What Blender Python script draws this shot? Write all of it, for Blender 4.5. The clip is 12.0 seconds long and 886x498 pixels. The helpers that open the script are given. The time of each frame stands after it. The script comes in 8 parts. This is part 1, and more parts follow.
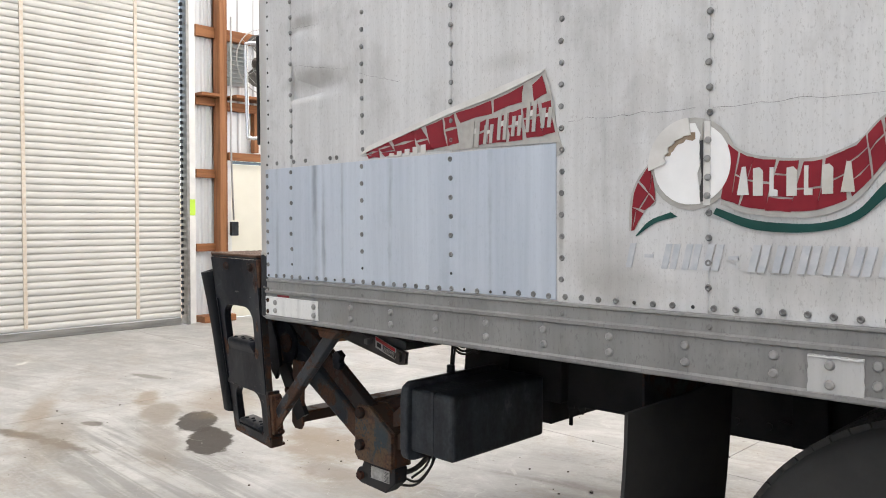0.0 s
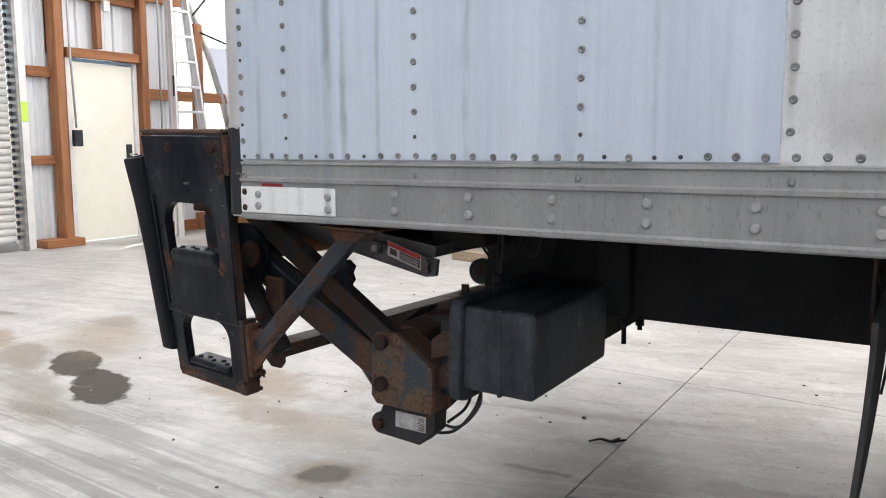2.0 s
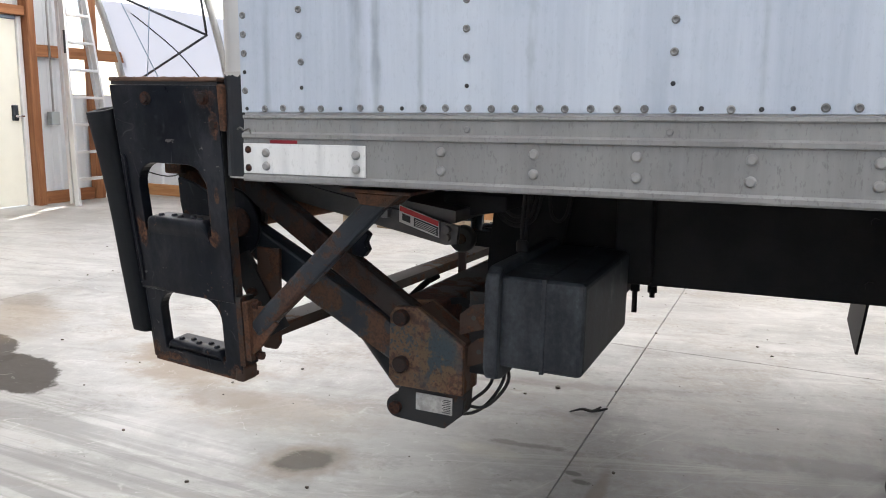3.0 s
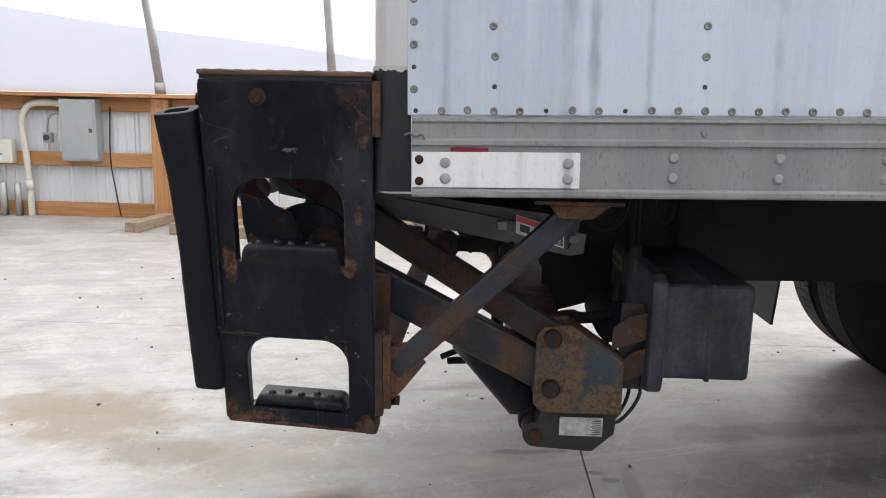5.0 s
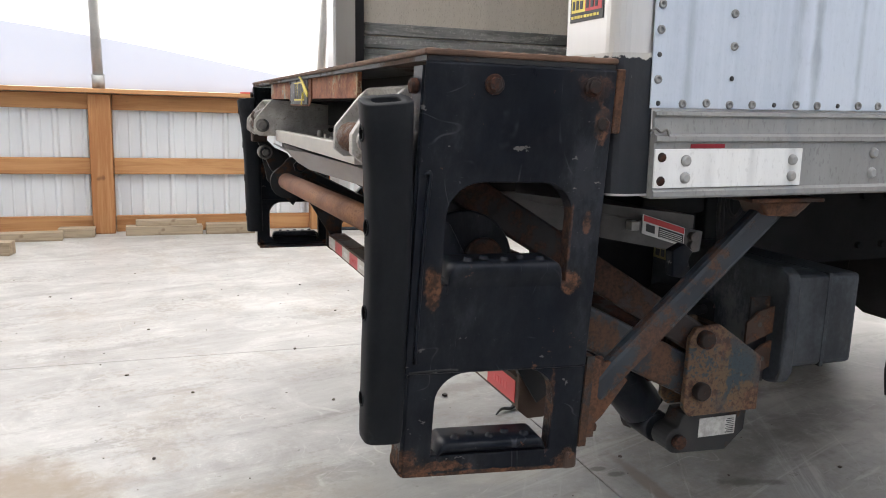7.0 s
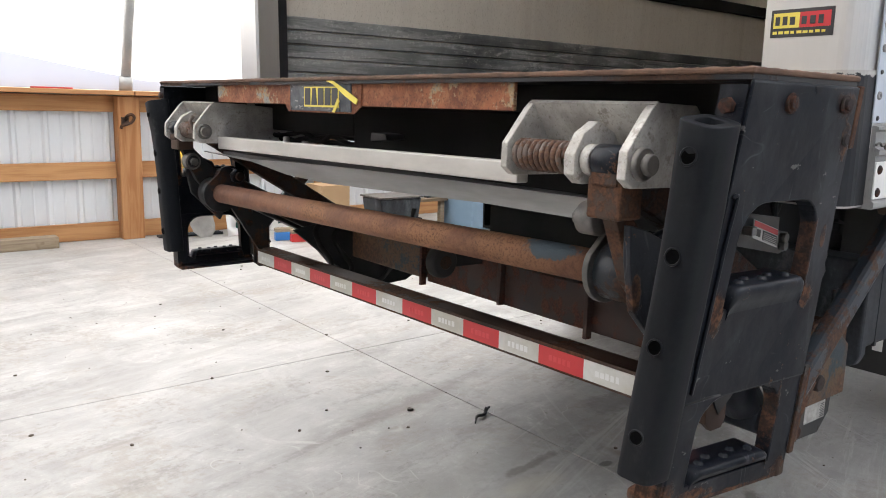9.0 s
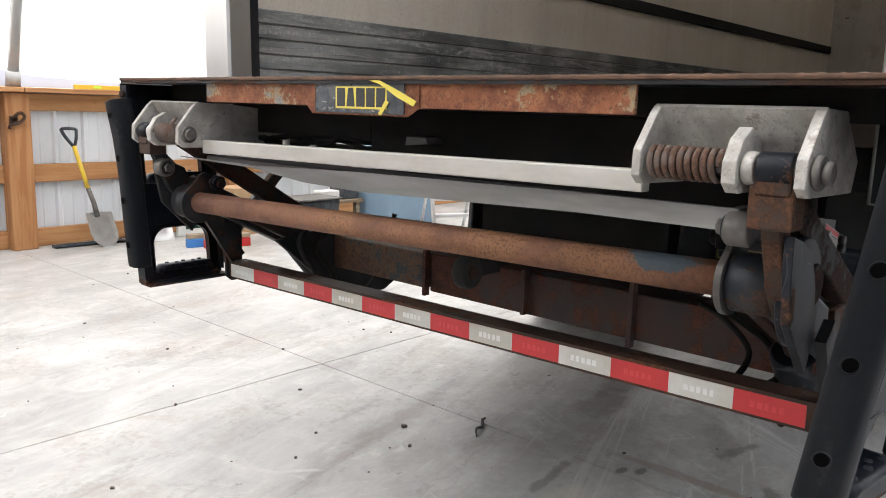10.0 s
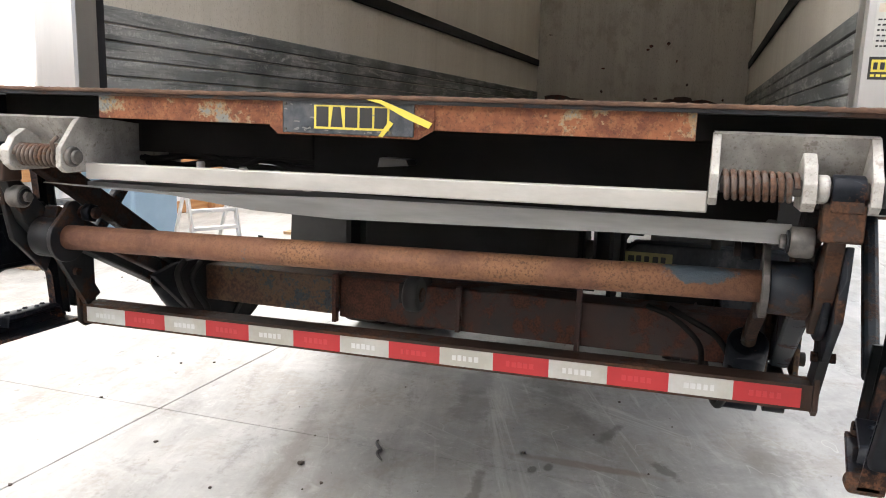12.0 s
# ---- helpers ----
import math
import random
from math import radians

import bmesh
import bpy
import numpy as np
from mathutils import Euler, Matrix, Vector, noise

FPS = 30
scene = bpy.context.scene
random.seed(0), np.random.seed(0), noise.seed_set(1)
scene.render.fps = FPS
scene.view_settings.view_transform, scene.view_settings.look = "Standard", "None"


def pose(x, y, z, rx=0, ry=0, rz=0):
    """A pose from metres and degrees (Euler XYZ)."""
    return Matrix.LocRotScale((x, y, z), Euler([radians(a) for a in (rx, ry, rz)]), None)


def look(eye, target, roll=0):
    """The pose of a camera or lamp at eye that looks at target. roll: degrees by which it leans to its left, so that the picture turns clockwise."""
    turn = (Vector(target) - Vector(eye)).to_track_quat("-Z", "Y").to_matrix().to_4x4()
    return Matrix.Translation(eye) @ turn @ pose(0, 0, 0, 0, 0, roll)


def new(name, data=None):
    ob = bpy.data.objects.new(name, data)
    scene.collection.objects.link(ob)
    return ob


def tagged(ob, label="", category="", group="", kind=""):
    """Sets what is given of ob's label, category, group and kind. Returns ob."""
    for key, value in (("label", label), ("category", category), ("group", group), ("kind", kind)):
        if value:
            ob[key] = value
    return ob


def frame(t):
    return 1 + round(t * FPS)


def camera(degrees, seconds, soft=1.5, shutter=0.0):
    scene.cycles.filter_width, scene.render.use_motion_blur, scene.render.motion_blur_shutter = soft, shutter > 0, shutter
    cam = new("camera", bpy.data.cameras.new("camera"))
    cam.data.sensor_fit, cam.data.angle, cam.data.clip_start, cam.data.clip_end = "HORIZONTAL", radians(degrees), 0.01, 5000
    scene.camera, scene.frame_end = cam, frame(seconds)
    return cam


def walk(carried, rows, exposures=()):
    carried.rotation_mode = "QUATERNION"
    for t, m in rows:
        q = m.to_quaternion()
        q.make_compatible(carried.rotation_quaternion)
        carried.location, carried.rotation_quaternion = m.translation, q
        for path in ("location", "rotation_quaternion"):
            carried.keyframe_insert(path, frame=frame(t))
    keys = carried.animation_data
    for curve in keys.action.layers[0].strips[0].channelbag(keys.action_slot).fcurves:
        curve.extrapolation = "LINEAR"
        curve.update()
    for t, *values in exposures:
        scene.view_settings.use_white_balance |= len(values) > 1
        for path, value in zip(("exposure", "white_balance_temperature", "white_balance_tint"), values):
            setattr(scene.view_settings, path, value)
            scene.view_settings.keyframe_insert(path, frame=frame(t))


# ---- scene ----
cam = camera(59.1, 12.0, soft=1.0)
PATH = [
    (0, (0.16, -0.017, 1.397), (-1.228, 1.42, 1.308), 0.4),
    (0.5, (-0.066, 0.04, 1.359), (-1.435, 1.494, 1.256), 0.2),
    (1, (-0.306, 0.044, 1.315), (-1.614, 1.551, 1.182), 0.4),
    (1.5, (-0.515, 0.066, 1.263), (-1.675, 1.681, 1.049), 0.4),
    (2, (-0.762, 0.149, 1.221), (-1.814, 1.827, 0.941), 0.5),
    (2.5, (-0.947, 0.156, 1.198), (-1.887, 1.889, 0.86), 0.7),
    (4.3, (-1.788, 0.162, 1.165), (-2.137, 2.1, 0.817), 1.4),
    (4.5, (-1.897, 0.143, 1.166), (-2.167, 2.093, 0.811), 1.3),
    (5, (-2.141, 0.115, 1.182), (-2.223, 2.08, 0.821), 1.2),
    (5.5, (-2.393, 0.195, 1.164), (-2.262, 2.157, 0.793), 1.4),
    (6, (-2.588, 0.293, 1.162), (-2.269, 2.235, 0.8), 1.6),
    (6.5, (-2.819, 0.353, 1.159), (-2.344, 2.262, 0.802), 1.7),
    (7, (-3.033, 0.447, 1.151), (-2.372, 2.302, 0.799), 1.8),
    (7.2, (-3.117, 0.504, 1.141), (-2.393, 2.336, 0.792), 1.7),
    (8.8, (-3.654, 0.895, 1.188), (-2.464, 2.461, 0.828), 1.6),
    (9, (-3.708, 0.965, 1.173), (-2.48, 2.503, 0.814), 1.5),
    (9.5, (-3.822, 1.187, 1.178), (-2.464, 2.611, 0.819), 1.7),
    (10, (-3.95, 1.377, 1.171), (-2.483, 2.688, 0.816), 1.7),
    (10.5, (-4.087, 1.572, 1.188), (-2.521, 2.764, 0.836), 1.7),
    (11, (-4.148, 1.771, 1.171), (-2.489, 2.831, 0.822), 1.7),
    (11.5, (-4.182, 1.938, 1.181), (-2.391, 2.761, 0.841), 1.9),
    (12, (-4.262, 2.063, 1.194), (-2.387, 2.677, 0.866), 2.0),
]
walk(cam, [(t, look(eye, target, roll)) for t, eye, target, roll in PATH], [(0.0, 1.45, 6900, 10), (1.6, 1.52, 6600, 10), (2.5, 1.57, 6600, 10), (5.5, 1.56, 6600, 11), (7.0, 1.64, 6650, 10), (9.0, 1.7, 6600, 10), (10.4, 1.77, 6600, 10), (11.4, 1.89, 6650, 10), (12.0, 2.08, 6700, 10)])

# ---- world and light ----
world = bpy.data.worlds.new("world")
scene.world = world
world.use_nodes = True
wn = world.node_tree
sky = wn.nodes.new("ShaderNodeTexSky")
sky.sky_type, sky.sun_disc = "NISHITA", False
sky.sun_elevation, sky.sun_rotation = radians(56), radians(-28)
wn.links.new(sky.outputs[0], wn.nodes["Background"].inputs[0])
wn.nodes["Background"].inputs[1].default_value = 0.15
sun = new("sun", bpy.data.lights.new("sun", "SUN"))
sun.data.energy, sun.data.angle, sun.data.color = 5.0, radians(0.6), (1.0, 0.96, 0.91)
az = radians(-28)
el = radians(56)
sun.matrix_world = look((20 * math.sin(az) * math.cos(el), 20 * math.cos(az) * math.cos(el), 20 * math.sin(el)), (0, 0, 0))


# ---- materials ----
class Nodes:
    """A small builder for one node material."""

    def __init__(self, name):
        self.mat = bpy.data.materials.new(name)
        self.mat.use_nodes = True
        self.nt = self.mat.node_tree
        self.bsdf = self.nt.nodes["Principled BSDF"]
        self.co = self.nt.nodes.new("ShaderNodeTexCoord").outputs["Object"]

    def put(self, sock, value):
        if isinstance(value, bpy.types.NodeSocket):
            self.nt.links.new(value, sock)
        else:
            sock.default_value = value

    def stretch(self, s, offset=(0, 0, 0)):
        n = self.nt.nodes.new("ShaderNodeMapping")
        self.nt.links.new(self.co, n.inputs[0])
        n.inputs["Scale"].default_value = s
        n.inputs["Location"].default_value = offset
        return n.outputs[0]

    def noise(self, scale, detail=4, rough=0.55, vec=None, distort=0.0):
        n = self.nt.nodes.new("ShaderNodeTexNoise")
        self.nt.links.new(vec or self.co, n.inputs["Vector"])
        n.inputs["Scale"].default_value, n.inputs["Detail"].default_value = scale, detail
        n.inputs["Roughness"].default_value, n.inputs["Distortion"].default_value = rough, distort
        return n.outputs["Fac"]

    def ramp(self, fac, lo, hi):
        n = self.nt.nodes.new("ShaderNodeMapRange")
        n.interpolation_type = "SMOOTHSTEP"
        self.nt.links.new(fac, n.inputs[0])
        n.inputs[1].default_value, n.inputs[2].default_value = lo, hi
        return n.outputs[0]

    def mix(self, fac, a, b):
        n = self.nt.nodes.new("ShaderNodeMix")
        n.data_type = "RGBA"
        self.put(n.inputs[0], fac)
        self.put(n.inputs[6], (*a, 1) if isinstance(a, tuple) else a)
        self.put(n.inputs[7], (*b, 1) if isinstance(b, tuple) else b)
        return n.outputs[2]

    def math(self, op, a, b=0.0):
        n = self.nt.nodes.new("ShaderNodeMath")
        n.operation = op
        self.put(n.inputs[0], a)
        self.put(n.inputs[1], b)
        return n.outputs[0]

    def lerp(self, fac, a, b):
        return self.math("ADD", self.math("MULTIPLY", fac, b - a), a)

    def random(self):
        return self.nt.nodes.new("ShaderNodeObjectInfo").outputs["Random"]

    def island(self):
        return self.nt.nodes.new("ShaderNodeNewGeometry").outputs["Random Per Island"]

    def near(self, x, y, radius, warp, warp_scale=4.0, sx=1.0, sy=1.0, soft=0.18):
        """1 inside a ragged spot round (x, y), 0 outside."""
        n = self.nt.nodes.new("ShaderNodeVectorMath")
        n.operation = "DISTANCE"
        m = self.stretch((sx, sy, 0.0))
        self.nt.links.new(m, n.inputs[0])
        n.inputs[1].default_value = (x * sx, y * sy, 0)
        d = self.math("ADD", n.outputs["Value"], self.math("MULTIPLY", self.math("SUBTRACT", self.noise(warp_scale, 5), 0.5), warp))
        return self.math("SUBTRACT", 1.0, self.ramp(d, radius * (1 - soft), radius))

    def blot(self, at, size, angle=0.0, warp=0.5, warp_scale=8.0, soft=0.15):
        """1 inside a ragged ellipsoid, 0 outside; it is turned about z."""
        m = self.nt.nodes.new("ShaderNodeMapping")
        m.vector_type = "TEXTURE"
        self.nt.links.new(self.co, m.inputs[0])
        m.inputs["Location"].default_value, m.inputs["Rotation"].default_value, m.inputs["Scale"].default_value = at, (0, 0, radians(angle)), size
        n = self.nt.nodes.new("ShaderNodeVectorMath")
        n.operation = "LENGTH"
        self.nt.links.new(m.outputs[0], n.inputs[0])
        d = self.math("ADD", n.outputs["Value"], self.math("MULTIPLY", self.math("SUBTRACT", self.noise(warp_scale, 6, 0.65), 0.5), warp))
        return self.math("SUBTRACT", 1.0, self.ramp(d, 1.0 - soft, 1.0 + soft * 0.3))

    def axis(self, k):
        n = self.nt.nodes.new("ShaderNodeSeparateXYZ")
        self.nt.links.new(self.co, n.inputs[0])
        return n.outputs[k]

    def bump(self, height, strength=0.3, distance=0.01):
        n = self.nt.nodes.new("ShaderNodeBump")
        n.inputs["Strength"].default_value, n.inputs["Distance"].default_value = strength, distance
        self.nt.links.new(height, n.inputs["Height"])
        self.nt.links.new(n.outputs[0], self.bsdf.inputs["Normal"])

    def done(self, color, rough=0.5, metal=0.0, spec=0.5):
        self.put(self.bsdf.inputs["Base Color"], (*color, 1) if isinstance(color, tuple) else color)
        self.put(self.bsdf.inputs["Roughness"], rough)
        self.put(self.bsdf.inputs["Metallic"], metal)
        self.put(self.bsdf.inputs["Specular IOR Level"], spec)
        return self.mat


def plain(name, a, b, scale=8.0, rough=0.55, metal=0.0, bump=0.1, fine=90.0, spec=0.5, stretch=(1, 1, 1), vary=0.0):
    """Two tones mixed by broad blotches and a fine grain."""
    n = Nodes(name)
    v = n.stretch(stretch)
    big, small = n.noise(scale, 5, 0.6, v), n.noise(fine, 3, 0.6, v)
    f = n.math("ADD", n.math("MULTIPLY", n.ramp(big, 0.3, 0.7), 0.7), n.math("MULTIPLY", small, 0.3))
    if vary:
        f = n.math("ADD", f, n.math("MULTIPLY", n.math("SUBTRACT", n.random(), 0.5), vary))
    n.bump(small, bump, 0.002)
    return n.done(n.mix(f, a, b), n.lerp(big, rough - 0.1, rough + 0.1), metal, spec)


def rusted(name, paint, paint2, amount, rough=0.45, scale=14.0, rust=(0.17, 0.065, 0.025), rust2=(0.07, 0.03, 0.016), spec=0.4):
    """Paint that rust breaks through; amount 0 to 1."""
    n = Nodes(name)
    broad, fine = n.noise(scale * 0.35, 4, 0.55), n.noise(scale * 2.2, 6, 0.65)
    speck = n.noise(160, 3, 0.6)
    f = n.math("ADD", n.math("MULTIPLY", broad, 0.62), n.math("MULTIPLY", fine, 0.38))
    edge = 0.72 - 0.44 * amount
    mask = n.ramp(f, edge - 0.025, edge + 0.025)
    base = n.mix(n.ramp(n.noise(7, 5), 0.35, 0.7), paint, paint2)
    red = n.mix(n.ramp(n.math("ADD", n.math("MULTIPLY", speck, 0.5), n.math("MULTIPLY", fine, 0.5)), 0.4, 0.62), rust2, rust)
    n.bump(n.math("ADD", n.math("MULTIPLY", mask, n.math("ADD", speck, 0.4)), n.math("MULTIPLY", fine, 0.15)), 0.35, 0.003)
    return n.done(n.mix(mask, base, red), n.math("ADD", n.math("MULTIPLY", mask, 0.4), rough), 0.0, spec)


def make_concrete():
    n = Nodes("concrete")

    def turned(scale, angle, offset=(0, 0, 0)):
        m = n.nt.nodes.new("ShaderNodeMapping")
        m.vector_type = "TEXTURE"
        n.nt.links.new(n.co, m.inputs[0])
        m.inputs["Rotation"].default_value, m.inputs["Location"].default_value = (0, 0, radians(angle)), offset
        m.inputs["Scale"].default_value = (1 / scale[0], 1 / scale[1], 1 / scale[2])
        return m.outputs[0]
    broad = n.noise(0.75, 9, 0.68, distort=0.8)
    streak = n.noise(1.0, 9, 0.72, turned((0.55, 3.4, 1), 13.5), 0.7)
    brush = n.noise(1.0, 8, 0.7, turned((1.6, 13, 1), 16, (4, 1, 0)), 0.9)
    cloud = n.noise(3.4, 9, 0.7, distort=1.2)
    fine, grit = n.noise(34, 7, 0.68), n.noise(190, 3, 0.62)
    f = n.math("ADD", n.math("MULTIPLY", n.ramp(broad, 0.36, 0.64), 0.42), n.math("MULTIPLY", n.ramp(streak, 0.4, 0.6), 0.22))
    f = n.math("ADD", f, n.math("MULTIPLY", n.ramp(brush, 0.4, 0.6), 0.1))
    f = n.math("ADD", f, n.math("MULTIPLY", n.ramp(cloud, 0.4, 0.6), 0.26))
    col = n.mix(f, (0.245, 0.238, 0.225), (0.455, 0.446, 0.427))
    col = n.mix(n.math("MULTIPLY", n.ramp(n.math("ADD", n.math("MULTIPLY", fine, 0.5), n.math("MULTIPLY", cloud, 0.5)), 0.53, 0.62), 0.4), col, (0.55, 0.54, 0.517))
    dirt = n.math("ADD", n.math("MULTIPLY", n.noise(1.7, 9, 0.7, turned((1, 1, 1), 0, (9, 4, 0)), 0.6), 0.7), n.math("MULTIPLY", fine, 0.3))
    col = n.mix(n.math("MULTIPLY", n.ramp(dirt, 0.51, 0.60), 0.33), col, (0.225, 0.178, 0.126))
    scuff = n.math("ADD", n.math("MULTIPLY", n.noise(2.2, 9, 0.74, turned((0.7, 2.6, 1), 14, (3, 7, 0)), 0.6), 0.7), n.math("MULTIPLY", fine, 0.3))
    col = n.mix(n.math("MULTIPLY", n.ramp(scuff, 0.53, 0.60), 0.36), col, (0.165, 0.158, 0.145))
    col = n.mix(n.math("MULTIPLY", n.ramp(grit, 0.60, 0.70), 0.32), col, (0.12, 0.11, 0.1))
    chip = n.noise(13, 5, 0.7, turned((1, 1, 1), 0, (2, 8, 0)))
    col = n.mix(n.math("MULTIPLY", n.ramp(chip, 0.665, 0.69), 0.6), col, (0.13, 0.115, 0.095))
    line = n.noise(1.0, 3, 0.5, turned((0.5, 30, 1), 14, (1, 2, 0)), 0.8)
    col = n.mix(n.math("MULTIPLY", n.math("MULTIPLY", n.ramp(line, 0.66, 0.72), n.ramp(broad, 0.45, 0.6)), 0.4), col, (0.55, 0.54, 0.51))
    lanes = n.noise(1.0, 6, 0.68, turned((0.3, 8.0, 1), -2, (2, 5, 0)), 0.6)
    col = n.mix(n.math("MULTIPLY", n.math("MULTIPLY", n.ramp(lanes, 0.47, 0.58), n.blot((-3.7, 1.85, 0), (1.9, 0.55, 50), -2, 1.2, 2, 0.7)), 0.65), col, (0.15, 0.147, 0.138))
    for turn, off in ((62, (3, 1, 0)), (20, (7, 2, 0))):
        scrape = n.noise(1.0, 6, 0.72, turned((0.7, 13, 1), turn, off), 0.8)
        col = n.mix(n.math("MULTIPLY", n.math("MULTIPLY", n.ramp(scrape, 0.55, 0.66), n.blot((-1.3, 2.4, 0), (1.3, 0.75, 50), 15, 1.6, 2.5, 0.8)), 0.55), col, (0.56, 0.55, 0.52))
    # broad dirty sweeps left by tyres and brooms, and fine pale scratches that curl
    sweepy = n.noise(1.0, 7, 0.66, turned((0.32, 2.1, 1), 12, (6, 3, 0)), 1.6)
    col = n.mix(n.math("MULTIPLY", n.math("MULTIPLY", n.ramp(sweepy, 0.52, 0.62), n.ramp(cloud, 0.36, 0.56)), 0.3), col, (0.175, 0.155, 0.128))
    soaked = n.math("MULTIPLY", broad, 0.0)
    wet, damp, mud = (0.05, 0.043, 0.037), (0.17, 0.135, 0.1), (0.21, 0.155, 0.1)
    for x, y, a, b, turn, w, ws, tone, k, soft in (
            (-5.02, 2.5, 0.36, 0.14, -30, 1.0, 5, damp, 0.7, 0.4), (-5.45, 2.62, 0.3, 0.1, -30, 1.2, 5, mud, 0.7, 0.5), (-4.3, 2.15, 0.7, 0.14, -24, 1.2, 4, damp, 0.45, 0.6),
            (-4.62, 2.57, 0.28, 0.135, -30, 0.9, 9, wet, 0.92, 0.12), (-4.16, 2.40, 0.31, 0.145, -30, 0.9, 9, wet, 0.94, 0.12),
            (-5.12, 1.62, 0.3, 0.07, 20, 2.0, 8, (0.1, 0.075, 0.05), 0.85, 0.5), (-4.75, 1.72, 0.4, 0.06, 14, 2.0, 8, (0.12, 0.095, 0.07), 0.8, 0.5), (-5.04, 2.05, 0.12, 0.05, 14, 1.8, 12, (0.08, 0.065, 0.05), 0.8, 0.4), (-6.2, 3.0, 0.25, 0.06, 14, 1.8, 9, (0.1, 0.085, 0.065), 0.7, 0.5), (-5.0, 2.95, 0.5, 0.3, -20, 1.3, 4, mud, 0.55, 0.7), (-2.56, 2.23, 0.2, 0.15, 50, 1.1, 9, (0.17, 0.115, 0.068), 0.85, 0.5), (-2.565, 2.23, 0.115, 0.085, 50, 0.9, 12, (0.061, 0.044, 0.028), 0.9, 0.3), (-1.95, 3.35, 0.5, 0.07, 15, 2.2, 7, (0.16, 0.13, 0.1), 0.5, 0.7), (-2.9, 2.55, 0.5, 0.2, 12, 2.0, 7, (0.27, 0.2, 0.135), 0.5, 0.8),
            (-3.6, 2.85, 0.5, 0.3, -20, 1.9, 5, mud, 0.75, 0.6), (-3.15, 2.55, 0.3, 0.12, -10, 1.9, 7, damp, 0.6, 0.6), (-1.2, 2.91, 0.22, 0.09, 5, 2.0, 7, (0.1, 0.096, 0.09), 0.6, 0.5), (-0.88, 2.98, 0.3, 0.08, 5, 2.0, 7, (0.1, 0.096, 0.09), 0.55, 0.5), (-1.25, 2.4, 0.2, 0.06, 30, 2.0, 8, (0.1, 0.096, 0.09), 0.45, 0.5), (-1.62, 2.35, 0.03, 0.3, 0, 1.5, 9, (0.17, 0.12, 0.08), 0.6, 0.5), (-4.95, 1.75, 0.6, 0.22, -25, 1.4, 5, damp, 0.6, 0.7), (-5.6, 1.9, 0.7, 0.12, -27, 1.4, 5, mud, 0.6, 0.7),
            # first blot: wide faint grey, mostly painted shade under the truck
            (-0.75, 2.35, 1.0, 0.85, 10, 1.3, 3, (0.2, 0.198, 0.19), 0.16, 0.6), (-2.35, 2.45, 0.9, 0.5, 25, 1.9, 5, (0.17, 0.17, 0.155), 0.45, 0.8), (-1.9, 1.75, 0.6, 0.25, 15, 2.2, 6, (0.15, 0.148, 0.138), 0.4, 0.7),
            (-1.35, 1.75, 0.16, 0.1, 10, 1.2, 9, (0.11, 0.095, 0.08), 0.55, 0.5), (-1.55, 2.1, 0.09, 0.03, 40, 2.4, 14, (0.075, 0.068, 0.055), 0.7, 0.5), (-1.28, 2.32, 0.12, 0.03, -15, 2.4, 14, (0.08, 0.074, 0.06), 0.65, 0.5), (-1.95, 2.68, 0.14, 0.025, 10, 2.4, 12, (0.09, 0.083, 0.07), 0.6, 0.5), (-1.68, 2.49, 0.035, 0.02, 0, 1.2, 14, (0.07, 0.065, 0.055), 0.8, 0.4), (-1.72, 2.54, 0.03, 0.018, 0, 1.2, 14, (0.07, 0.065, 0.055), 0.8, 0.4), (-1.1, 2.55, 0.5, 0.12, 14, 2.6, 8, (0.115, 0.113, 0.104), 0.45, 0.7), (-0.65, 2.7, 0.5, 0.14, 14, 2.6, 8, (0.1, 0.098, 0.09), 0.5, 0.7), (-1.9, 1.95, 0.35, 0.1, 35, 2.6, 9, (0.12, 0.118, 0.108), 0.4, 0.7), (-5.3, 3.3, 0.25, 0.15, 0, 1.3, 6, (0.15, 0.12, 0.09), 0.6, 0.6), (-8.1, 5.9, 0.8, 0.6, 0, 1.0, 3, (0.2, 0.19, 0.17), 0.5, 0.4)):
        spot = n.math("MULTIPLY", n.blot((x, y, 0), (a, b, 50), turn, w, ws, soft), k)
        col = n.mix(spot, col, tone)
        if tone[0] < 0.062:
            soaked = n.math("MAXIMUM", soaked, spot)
    col = n.mix(n.math("MULTIPLY", n.blot((-2.05, 2.58, 0), (0.17, 0.06, 50), 0, 1.6, 9, 0.7), 0.2), col, (0.5, 0.44, 0.33))
    for scale, off, width, k in ((1.1, (3, 9, 0), 0.0045, 0.55), (2.3, (8, 1, 0), 0.004, 0.5), (4.2, (1, 6, 0), 0.0035, 0.4)):
        ring = n.math("ABSOLUTE", n.math("SUBTRACT", n.noise(scale, 3, 0.45, turned((1, 1.6, 1), 30, off), 1.2), 0.5))
        hair = n.math("SUBTRACT", 1.0, n.ramp(ring, 0.0, width))
        col = n.mix(n.math("MULTIPLY", n.math("MULTIPLY", hair, n.ramp(n.noise(4.5, 4, 0.6, turned((1, 1, 1), 0, off)), 0.5, 0.64)), k), col, (0.5, 0.49, 0.46))
    n.bump(n.math("ADD", n.math("MULTIPLY", fine, 0.6), n.math("MULTIPLY", grit, 0.3)), 0.12, 0.004)
    return n.done(col, n.math("ADD", n.lerp(cloud, 0.28, 0.46), n.math("MULTIPLY", fine, 0.16)), 0.0, n.lerp(soaked, 0.4, 0.03))


